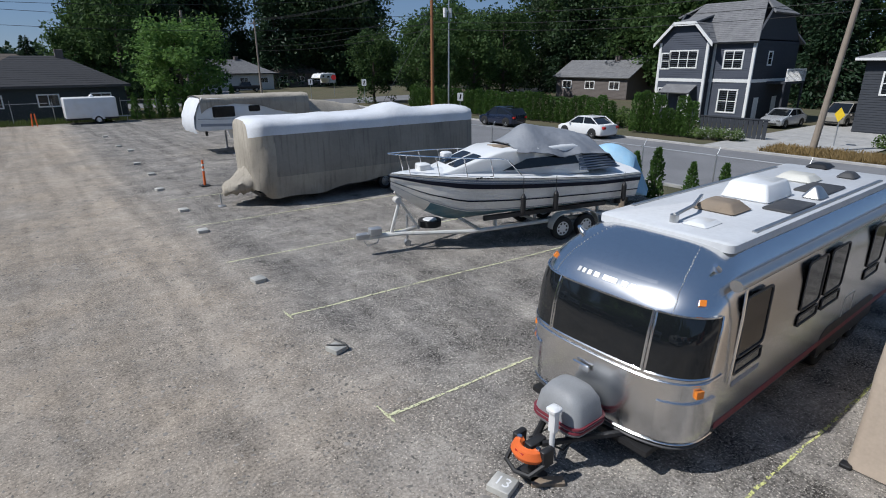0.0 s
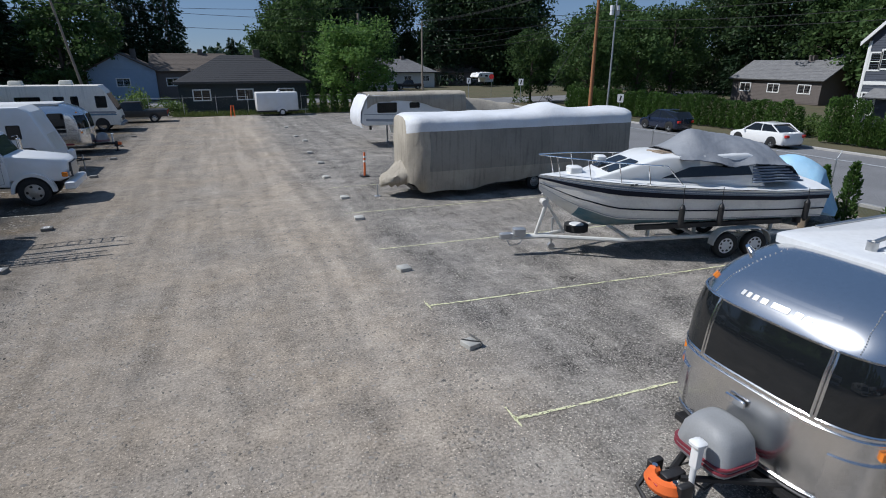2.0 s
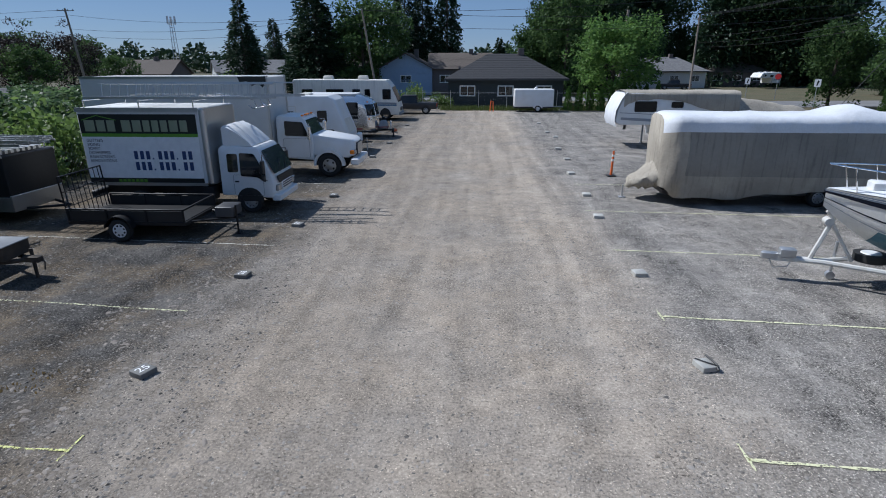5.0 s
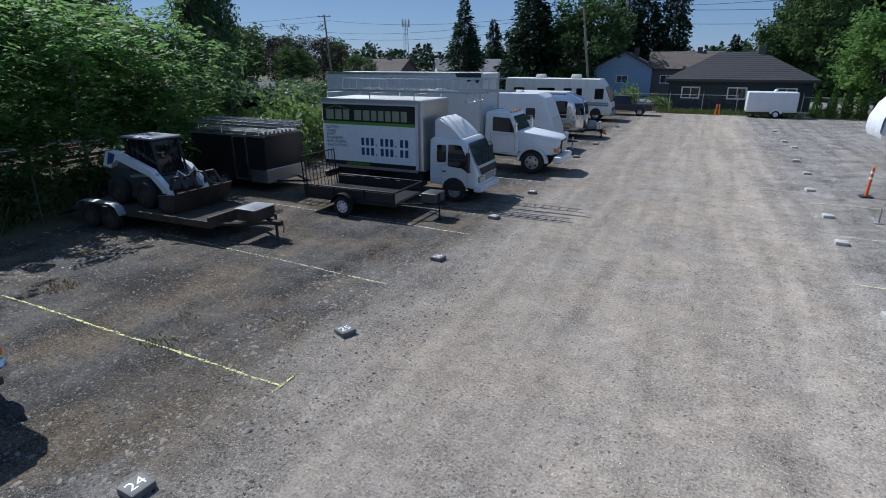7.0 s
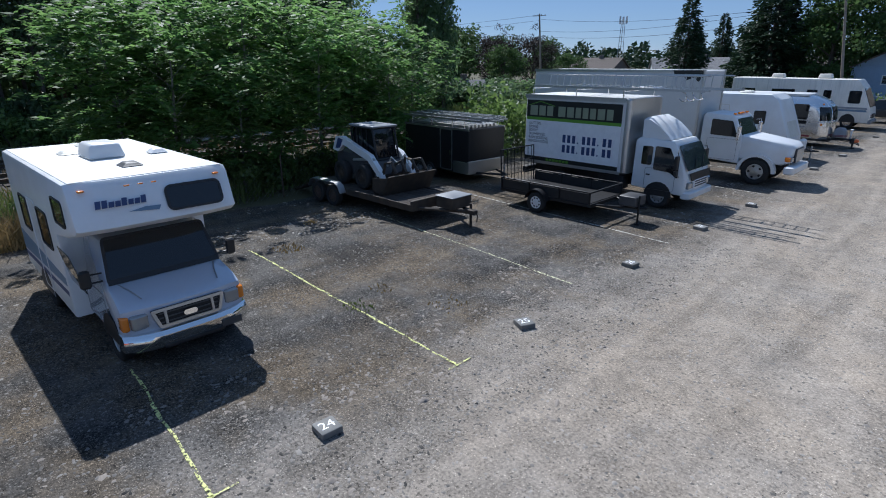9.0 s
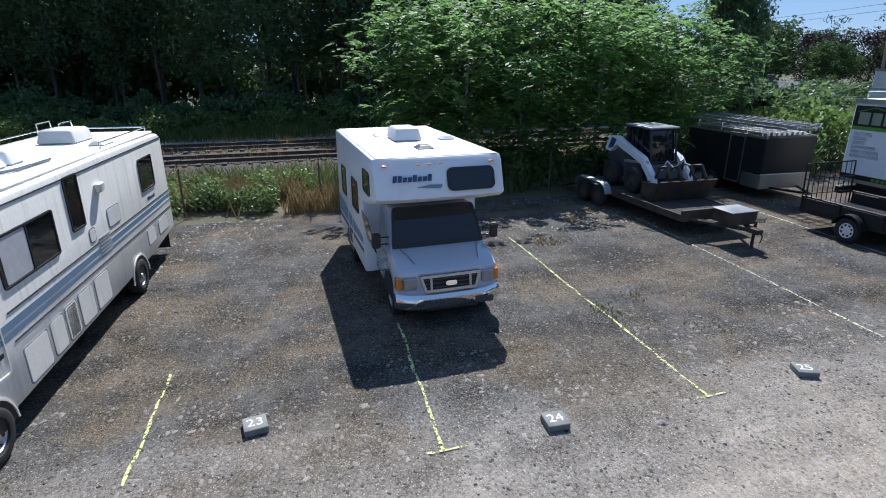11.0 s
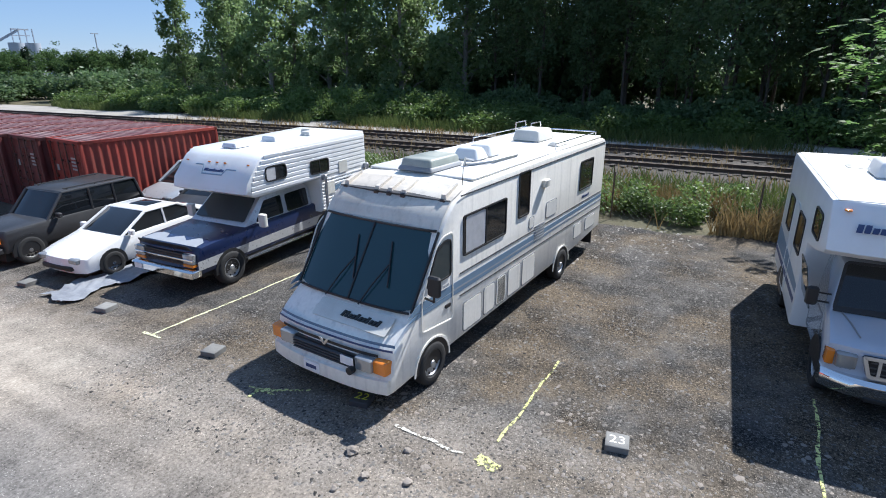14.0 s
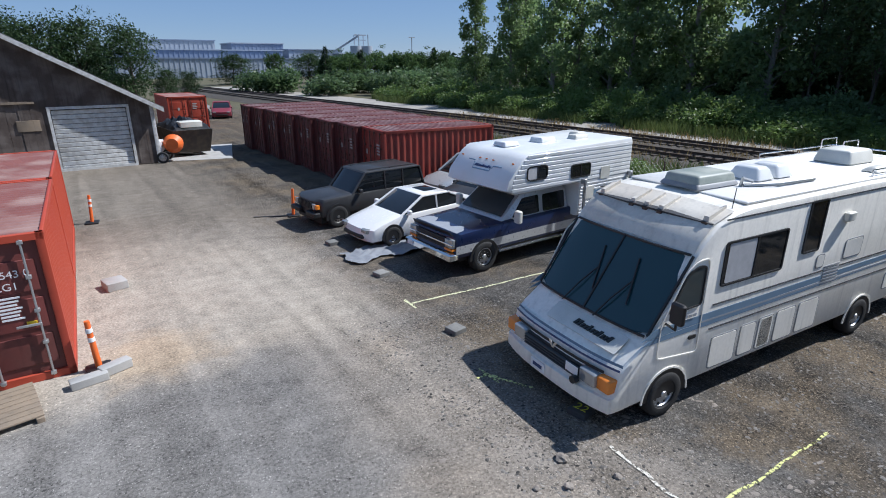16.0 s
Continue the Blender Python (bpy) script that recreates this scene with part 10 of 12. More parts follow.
def barn():
    th = thing("barn", 0, 0, 0, "old weathered board barn with a white roll door", "barn")
    y0, xr, xm, xl = -32.3, -4.45, 3.4, 11.3
    ze, zr = 3.05, 7.55
    door0, door1, dz = -3.3, -0.12, 2.95
    b = B()
    # gable wall round the door opening
    for poly in ([(xr, 0), (door0, 0), (door0, 3.75), (xr, ze)], [(door0, dz), (door1, dz), (door1, 5.5), (door0, 3.72)], [(door1, 0), (xl, 0), (xl, ze), (xm, zr), (door1, 5.52)]):
        loft(b, [[(x_, yy, z_) for x_, z_ in poly] for yy in (y0, y0 - 0.2)])
    part("gable_wall", b, "barnwall", th, "weathered dark board gable")
    n = 34
    for k in range(n):
        xa = xr + (xl - xr) * k / n
        xb = xr + (xl - xr) * (k + 1) / n - 0.015
        if xb > door0 - 0.1 and xa < door1 + 0.1:
            zlo = dz + 0.12
        else:
            zlo = 0.03
        top = lambda q: ze + (zr - ze) * (1 - abs(q - xm) / (xm - xr)) - 0.05
        b = B()
        o = 0.018 + 0.012 * ((k * 7) % 3)
        loft(b, [[(xa, yy, zlo), (xb, yy, zlo), (xb, yy, top(xb)), (xa, yy, top(xa))] for yy in (y0, y0 + o)])
        part("board", b, "barnwall", th)
    wall_box(th, xr, xr + 0.2, y0 - 16, y0 - 0.2, 0, ze, "barnwall", "side_wall")
    wall_box(th, xl - 0.2, xl, y0 - 16, y0 - 0.2, 0, ze, "barnwall", "side_wall")
    s = (zr - ze) / (xm - xr)
    roof_slab(th, [(xr - 0.5, y0 + 0.5, ze - 0.5 * s + 0.12), (xr - 0.5, y0 - 16, ze - 0.5 * s + 0.12), (xm, y0 - 16, zr + 0.12), (xm, y0 + 0.5, zr + 0.12)], 0.14, "shingle", courses=12)
    roof_slab(th, [(xl + 0.5, y0 + 0.5, ze - 0.5 * s + 0.12), (xl + 0.5, y0 - 16, ze - 0.5 * s + 0.12), (xm, y0 - 16, zr + 0.12), (xm, y0 + 0.5, zr + 0.12)], 0.14, "shingle", courses=12)
    for xe in (xr - 0.5, xl + 0.5):
        b = B()
        loft(b, [[(xe, yy, ze - 0.5 * s + 0.10), (xm, yy, zr + 0.10), (xm, yy, zr - 0.12), (xe, yy, ze - 0.5 * s - 0.12)] for yy in (y0 + 0.5, y0 + 0.55)])
        part("barge_board", b, "doorwhite", th)
    b = B()
    rbox(b, xr - 0.08, xr + 0.10, y0 - 0.05, y0 + 0.09, 0, ze - 0.1, 0.01)
    part("corner_board", b, "doorwhite", th)
    dr = None
    for k in range(13):
        b = B()
        za = 0.04 + k * (dz - 0.06) / 13
        rbox(b, door0 + 0.02, door1 - 0.02, y0 - 0.10, y0 - 0.02, za, za + (dz - 0.06) / 13 - 0.02, 0.03)
        part("door_slat", b, "doorwhite", th)
    b = B()
    frame_of(b, (0, y0 + 0.03, 0), (-1, 0, 0), (0, 0, 1), [(-door1 - 0.12, 0), (-door0 + 0.12, 0), (-door0 + 0.12, dz + 0.13), (-door1 - 0.12, dz + 0.13)], 0.13, 0.06)
    part("door_frame", b, "doorwhite", th)
    b = B()
    rbox(b, 0.35, 1.25, y0 + 0.03, y0 + 0.07, 2.0, 2.5, 0.01)
    part("nailed_board", b, "wood", th)
    b = B()
    bx(b, 0.4, 3.0, y0 + 0.05, y0 + 0.12, 3.25, 3.35)
    part("batten", b, "wood", th)
    wall_box(th, xr, xl, y0 - 16.2, y0 - 16, 0, ze, "barnwall", "rear_wall")
    return th


barn()

# machinery and a skip beside the barn
sk = thing("skip_bin", -6.3, -35.2, 5, "dark steel skip heaped with black debris", "skip")
b = B()
loft(b, [[(-0.9, -1.6, 0.2), (0.9, -1.6, 0.2), (0.9, 1.6, 0.2), (-0.9, 1.6, 0.2)], [(-1.05, -2.0, 1.5), (1.05, -2.0, 1.5), (1.05, 2.0, 1.5), (-1.05, 2.0, 1.5)]])
part("bin", b, "dirtymetal", sk)
b = B()
bmesh.ops.create_grid(b, x_segments=14, y_segments=22, size=1.0)
for v in b.verts:
    e = max(0, 1 - max(abs(v.co.x), abs(v.co.y)) ** 3)
    v.co = Vector((v.co.x * 1.02, v.co.y * 1.95, 1.5 + e * (0.45 + 0.35 * noise.noise(v.co * 4))))
part("debris_heap", b, "black", sk, smooth=20)
b = B()
rbox(b, -0.6, 0.6, 1.0, 1.8, 1.6, 1.95, 0.06)
part("bundle", b, "cream", sk)
mx_ = thing("cement_mixer", -5.25, -32.4, -20, "orange towable cement mixer with a white engine box", "cement mixer")
b = B()
rings = []
for t_, r_ in ((0, 0.28), (0.2, 0.45), (0.55, 0.5), (0.85, 0.3)):
    rings.append([(r_ * math.cos(2 * math.pi * k / 18), -0.45 + t_, 0.95 + r_ * math.sin(2 * math.pi * k / 18)) for k in range(18)])
loft(b, rings)
part("drum", b, "orange", mx_, smooth=40)
b = B()
rbox(b, 0.55, 1.15, -0.4, 0.3, 0.55, 1.15, 0.06)
part("engine_box", b, "white", mx_)
b = B()
rbox(b, -0.7, 1.2, -0.06, 0.06, 0.38, 0.46, 0.02)
tube(b, [(-0.7, 0, 0.42), (-1.3, 0.1, 0.3)], 0.03)
part("frame", b, "dirtymetal", mx_)
for s in (1, -1):
    wheel(mx_, 0.5, s * 0.62, 0.30, 0.16, "steel")
car("sedan", -10.4, -56.5, 60, *SEDAN, 0.88, "carsilver", "silver car parked past the far container", "car", (-0.9, -3.55), 0.31)
car("sedan", -13.2, -55.0, 75, *SEDAN, 0.88, "maroon", "dark red car parked past the far container", "car", (-0.9, -3.55), 0.31)

# cars along the street
car("sport_utility_vehicle", 33.4, 36.6, 92, *HATCH, 0.92, "carblue", "dark blue sport utility car parked by the hedge", "car", (-0.85, -3.4), 0.36)
car("sedan", 33.5, 27.6, 85, *SEDAN, 0.90, "carwhite", "white sedan parked on the street", "car", (-0.9, -3.55), 0.32)
car("sedan", 48.6, 19.0, 176, *SEDAN, 0.90, "carsilver", "dusty grey sedan on the driveway", "car", (-0.9, -3.55), 0.32)
car("minivan", 53.6, 16.3, 176, *VAN, 0.95, "cartan", "beige minivan on the driveway", "car", (-0.9, -3.9), 0.34, tumble=0.15)
dark_pickup(34.0, 108.0, 170)
truck_camper(52.0, 112.0, 200)

# white cargo trailer at the lot's end
ct = thing("cargo_trailer", 8.05, 59.7, 0, "small white enclosed cargo trailer", "trailer")
b = B()
loft(b, [[(-4.2 + 0.02 * (z > 1), -0.95, z), (-0.1 - 0.0 * z, -0.95, z), (-0.1, 0.95, z), (-4.2, 0.95, z)] for z in (0.5, 2.3)])
bmesh.ops.bevel(b, geom=b.edges[:], offset=0.12, segments=3, profile=0.5, affect="EDGES")
part("body", b, "white", ct, smooth=40)
for s in (1, -1):
    b = B()
    side_panel(b, s, 0.95, [(-1.75 + 0.5 * math.cos(radians(a)), 0.42 + 0.5 * math.sin(radians(a))) for a in range(0, 181, 15)], 0.22)
    part("mudguard", b, "white", ct)
for s in (1, -1):
    wheel(ct, -1.75, s * 1.1, 0.34, 0.2, "white")
b = B()
bmesh.ops.create_uvsphere(b, u_segments=14, v_segments=8, radius=0.2)
for v in b.verts:
    v.co += Vector((-1.9, 0, 2.32))
part("roof_vent", b, "white", ct, smooth=60)
b = B()
tube(b, [(-0.1, 0, 0.5), (1.0, 0, 0.48)], 0.05)
cyl(b, (0.7, 0, 0), (0.7, 0, 0.6), 0.03)
part("drawbar", b, "steel", ct)
b = B()
bx(b, -4.2, -0.1, -0.9, 0.9, 0.38, 0.52)
part("chassis", b, "black", ct)


# ---- fences ----
def chain_fence(x0, y0, x1, y1, h=1.8, step=3.0, label="chain-link fence on galvanised posts", mesh_step=0.14, rail=True, metal="steel"):
    th = thing("chain_link_fence", x0, y0, math.degrees(math.atan2(y1 - y0, x1 - x0)), label, "fence", "chain-link fences")
    L = math.hypot(x1 - x0, y1 - y0)
    n = max(1, round(L / step))
    for k in range(n + 1):
        b = B()
        cyl(b, (L * k / n, 0, 0), (L * k / n, 0, h + 0.06), 0.03, n=8)
        tube(b, [(L * k / n, 0, h), (L * k / n + 0.0, -0.22, h + 0.32)], 0.015, 5)
        part("post", b, metal, th)
    if rail:
        b = B()
        cyl(b, (0, 0, h), (L, 0, h), 0.02, n=6)
        part("top_rail", b, metal, th)
    vs, fs = [], []
    m = int((L + h) / mesh_step)
    for sg in (1, -1):
        for k in range(m):
            a = -h + k * mesh_step
            t0, t1 = max(0, -a), min(h, L - a)
            if t1 <= t0:
                continue
            z0, z1 = (t0, t1) if sg > 0 else (h - t0, h - t1)
            w = 0.0035
            i = len(vs)
            vs += [(a + t0, -w, z0), (a + t0, w, z0), (a + t1, w, z1), (a + t1, -w, z1)]
            fs.append((i, i + 1, i + 2, i + 3))
    tagged(arr_mesh("wire_mesh", vs, fs, "mesh", th), kind="stuff")
    return th


chain_fence(20.9, -6, 20.9, 60, 1.75, 3.1)
chain_fence(-18.2, 60.8, 3.2, 61.4, 1.8, 3.0)
chain_fence(8.6, 61.2, 20.9, 60.4, 1.8, 3.0)
chain_fence(-18.6, -16, -18.2, 60.8, 1.5, 4.2, "low rusty wire fence lost in weeds", 0.2, False, "rust")

# ---- poles and wires ----
def pole(x, y, h, r, material, lean=(0, 0), arms=(), label="weathered wooden utility pole", cat="utility pole"):
    th = thing("utility_pole", x, y, 0, label, cat, "utility poles")
    b = B()
    cyl(b, (0, 0, -0.3), (lean[0], lean[1], h), r, r * 0.66, n=14)
    part("shaft", b, material, th)
    for z, w, ang in arms:
        f = z / h
        c = Vector((lean[0] * f, lean[1] * f, z))
        d = Vector((math.cos(radians(ang)), math.sin(radians(ang)), 0))
        b = B()
        tube(b, [c - d * w / 2, c + d * w / 2], 0.06, 4)
        a = part("cross_arm", b, "polewood", th)
        for k in range(4):
            b = B()
            p = c + d * (w * (-0.45 + 0.3 * k))
            cyl(b, p + Vector((0, 0, 0.05)), p + Vector((0, 0, 0.22)), 0.05, 0.035, n=8)
            part("insulator", b, "grey", a)
    return th


pole(37.3, 11.9, 12.0, 0.20, "polewood", (0.3, -0.9), ((11.4, 2.0, 90),))
pl1 = pole(33.5, 44.5, 12.5, 0.19, "polered", (0, 0), ((12.0, 2.2, 90),), "new reddish-brown wooden utility pole")
pl2 = pole(38.2, 47.8, 11.5, 0.11, "steel", (0, 0), (), "slim grey metal street pole")
for s in (-0.35, 0.35):
    b = B()
    cyl(b, (s, 0.2, 9.6), (s, 0.2, 10.5), 0.2, n=14)
    part("transformer", b, "sign_white", pl2)
pole(30.5, 83.0, 11.0, 0.16, "polewood", (0, 0), ((10.5, 2.2, 20),))
pole(22.5, 92.0, 12.5, 0.28, "polewood", (0.5, 0), (), "bare broken tree-like wooden pole")
pole(-55.0, 77.0, 12.0, 0.18, "polewood", (-1.1, 0), ((11.7, 2.4, 0),), "leaning wooden utility pole with a cross arm")
pole(-11.0, 62.8, 10.5, 0.14, "polewood", (-1.6, 0), (), "slender leaning wooden pole by the fence")


def cable(p, q, sag=0.8, r=0.022):
    p, q = Vector(p), Vector(q)
    b = B()
    pts = []
    for k in range(15):
        t = k / 14
        v = p.lerp(q, t)
        v.z -= sag * 4 * t * (1 - t)
        pts.append(v)
    tube(b, pts, r, 4)
    th = tagged(link_mesh("overhead_cable", b, "wire"), "thin black overhead cable between poles", "cable", "overhead cables")
    return th


PA, PB, PC, PD = (37.9, 10.3), (33.5, 44.5), (30.5, 83.0), (30, -60)
for (z, o) in ((12.3, -0.8), (12.3, 0.0), (12.3, 0.8), (9.6, 0.15), (8.8, 0.15), (8.2, 0.15)):
    cable((PA[0] + o * 0.2, PA[1] + o, z - 0.4), (PB[0] + o * 0.2, PB[1] + o, z), 0.5)
    cable((PB[0] + o * 0.2, PB[1] + o, z), (PC[0] + o, PC[1] + o, z - 1.3), 0.6)
    cable((PD[0], PD[1] + o, z), (PA[0] + o * 0.2, PA[1] + o, z - 0.4), 0.7)
for z in (11.2, 9.4, 8.6):
    cable((33.5, 44.5, z), (-11.0 - 1.6, 62.8, 10.3 if z > 9 else 9.0), 1.0)
    cable((-12.6, 62.8, 10.0 if z > 9 else 9.0), (-56.0, 77.0, z), 1.0)
cable((33.5, 44.5, 9.5), (23.5, 40.0, 0.1), 0.0, 0.02)
for z in (11.8, 11.0):
    cable((-56.1, 77.0, z), (-140, 60, z - 1.0), 1.2)

# ---- street signs ----
def street_sign(x, y, h, shape, material, rz, label):
    th = thing("street_sign", x, y, rz, label, "street sign", "street signs")
    b = B()
    cyl(b, (0, 0, 0), (0, 0, h), 0.035, n=8)
    part("post", b, "steel", th)
    b = B()
    if shape == "diamond":
        panel(b, (0, -0.04, h - 0.42), (1, 0, 0), (0, 0, 1), [(0, -0.45), (0.45, 0), (0, 0.45), (-0.45, 0)], 0.01)
    elif shape == "octagon":
        panel(b, (0, -0.04, h - 0.4), (1, 0, 0), (0, 0, 1), [(0.4 * math.cos(radians(22.5 + 45 * k)), 0.4 * math.sin(radians(22.5 + 45 * k))) for k in range(8)], 0.01)
    else:
        panel(b, (0, -0.04, h - 0.45), (1, 0, 0), (0, 0, 1), rrect(0.6, 0.8, 0.05, 2), 0.01)
    pn = part("sign_plate", b, material, th)
    if shape == "square":
        b = B()
        panel(b, (0, -0.052, h - 0.45), (1, 0, 0), (0, 0, 1), [(-0.1, -0.25), (0.02, -0.25), (0.14, 0.2), (0.0, 0.28)], 0.004)
        part("sign_mark", b, "signblack", pn)
    return th


street_sign(40.9, 11.9, 2.4, "diamond", "yellowlabel", -125, "yellow diamond warning sign on a grey post")
street_sign(35.2, 76.0, 3.0, "square", "sign_white", -30, "white crossing sign with dark figure mark")
street_sign(36.5, 63.0, 3.2, "square", "sign_white", -35, "white crossing sign with dark figure mark")
street_sign(41.0, 80.0, 3.4, "octagon", "sign_red", -30, "red octagonal stop sign")
street_sign(37.5, 45.0, 2.2, "square", "sign_white", -40, "small white street sign")
# low dark fence before the slate house
tf = thing("board_fence", 40.6, 15.6, 90, "low dark board fence in front of the slate house", "fence")
for k in range(15):
    b = B()
    rbox(b, 0.3 + k * 0.32, 0.58 + k * 0.32, -0.02, 0.02, 0.0, 1.35, 0.01)
    part("board", b, "sidingdark", tf)
b = B()
rbox(b, 0.2, 5.1, -0.06, 0.06, 1.3, 1.4, 0.02)
part("cap_rail", b, "sidingdark", tf)

# ---- far factory ----
fx = thing("factory", 0, 0, 0, "distant blue and grey clad factory with hopper tower", "factory")
for nm, x, y, w, d, h, m_ in (("hall", -50, -215, 62, 24, 6.2, "greysteel"), ("hall", -47, -222, 56, 18, 9.0, "bluesteel"), ("hall", -42, -236, 24, 20, 12.5, "greysteel"), ("hall", -70, -234, 20, 16, 11.8, "bluesteel"), ("hall", -88, -222, 22, 20, 9.4, "greysteel"), ("hall", -104, -214, 18, 16, 8.0, "bluesteel")):
    b = B()
    bx(b, x - w / 2, x + w / 2, y - d / 2, y + d / 2, 0, h)
    hl = part(nm, b, m_, fx)
    b = B()
    for k in range(int(w / 1.6)):
        xx = x - w / 2 + 0.8 + k * 1.6
        bx(b, xx - 0.12, xx + 0.12, y + d / 2, y + d / 2 + 0.15, 0.1, h - 0.3)
    part("cladding_ribs", b, m_, hl)
    b = B()
    bx(b, x - w / 2 - 0.3, x + w / 2 + 0.3, y - d / 2 - 0.3, y + d / 2 + 0.35, h, h + 0.35)
    part("roof_edge", b, "bluesteel" if m_ == "greysteel" else "greysteel", hl)
b = B()
for s in (-2.4, 2.4):
    cyl(b, (-104 + s, -205, 0), (-104 + s, -205, 11.0), 2.2, n=18)
part("silo", b, "greysteel", fx)
b = B()
for xx in (-106, -102):
    for yy in (-207, -203):
        tube(b, [(xx, yy, 10.5), (xx, yy, 15.2)], 0.18, 4)
tube(b, [(-106, -205, 15.0), (-101, -205, 15.0)], 0.3, 4)
tube(b, [(-106, -205, 13.2), (-101, -205, 13.2)], 0.2, 4)
tube(b, [(-103, -205, 14.8), (-92, -208, 8.0)], 0.5, 4)
part("conveyor_frame", b, "greysteel", fx)
b = B()
cyl(b, (-118, -190, 0), (-118, -190, 14.0), 0.18, n=8)
tube(b, [(-119.3, -190, 14.0), (-116.7, -190, 14.0)], 0.18, 4)
lamp_pole = thing("street_lamp", 0, 0, 0, "tall twin-headed yard lamp by the factory", "street lamp")
part("pole", b, "steel", lamp_pole)
ms = thing("radio_mast", -64.5, 120.0, 0, "slender lattice radio mast far behind the houses", "radio mast")
b = B()
for k in range(3):
    a = 2 * math.pi * k / 3
    tube(b, [(0.9 * math.cos(a), 0.9 * math.sin(a), 0), (0.4 * math.cos(a), 0.4 * math.sin(a), 13.5)], 0.06, 4)
for z in range(1, 13):
    r_ = 0.9 - 0.5 * z / 13.5
    tube(b, [(r_ * math.cos(2 * math.pi * k / 3), r_ * math.sin(2 * math.pi * k / 3), z) for k in (0, 1, 2, 0)], 0.04, 4)
part("lattice", b, "steel", ms)
b = B()
for k in range(3):
    a = 2 * math.pi * k / 3
    bx(b, 0.8 * math.cos(a) - 0.15, 0.8 * math.cos(a) + 0.15, 0.8 * math.sin(a) - 0.15, 0.8 * math.sin(a) + 0.15, 12.6, 14.2)
part("antenna_panel", b, "sign_white", ms)

# ---- plants ----
rp = np.random.RandomState(11)


def leaf_quads(c, size, flat=0.35, droop=None, aspect=0.55, rng_=None):
    """Diamond leaves at the points c. flat: how level they lie; droop: direction in which they hang."""
    rr = rng_ or rp
    n = len(c)
    d = rr.normal(size=(n, 3))
    d[:, 2] *= (1 - flat)
    if droop is not None:
        d = d * 0.45 + droop
    d /= np.linalg.norm(d, axis=1)[:, None] + 1e-9
    w = np.cross(d, rr.normal(size=(n, 3)) * np.array([1, 1, 0.4]) + np.array([0, 0, 0.9]))
    w /= np.linalg.norm(w, axis=1)[:, None] + 1e-9
    s = (size * rr.uniform(0.6, 1.35, n))[:, None]
    a, b_, e, f = c, c + d * s * 0.5 + w * s * aspect * 0.5, c + d * s, c + d * s * 0.5 - w * s * aspect * 0.5
    v = np.stack([a, b_, e, f], 1).reshape(-1, 3)
    return v, np.arange(4 * n).reshape(n, 4)


def frond_quads(c, length, leaflet, rr):
    """Feathered leaves at the points c: pairs of leaflets along an arching stalk."""
    n, k = len(c), 5
    a = rr.uniform(0, 2 * math.pi, n)
    rise = rr.uniform(-0.25, 0.45, n)
    d = np.stack([np.cos(a), np.sin(a), rise], 1)
    side = np.stack([-np.sin(a), np.cos(a), rr.uniform(-0.3, 0.3, n)], 1)
    L_ = (length * rr.uniform(0.65, 1.3, n))[:, None]
    out = []
    for i in range(k):
        t = (i + 0.6) / k
        p = c + d * L_ * t - np.array([0, 0, 0.42]) * L_ * t * t
        for sg in (1, -1):
            w = side * sg * 0.9 + d * 0.45 + np.array([0, 0, -0.18])
            w = w / np.linalg.norm(w, axis=1)[:, None]
            u = np.cross(w, np.array([0, 0, 1.0]) + 0.35 * rr.normal(size=(n, 3)))
            u = u / (np.linalg.norm(u, axis=1)[:, None] + 1e-9)
            z = leaflet * (1.0 - 0.45 * abs(t - 0.45)) * rr.uniform(0.8, 1.2, n)[:, None]
            out.append(np.stack([p, p + w * z * 0.5 + u * z * 0.24, p + w * z, p + w * z * 0.5 - u * z * 0.24], 1))
    v = np.concatenate(out).reshape(-1, 3)
    return v, np.arange(len(v)).reshape(-1, 4)


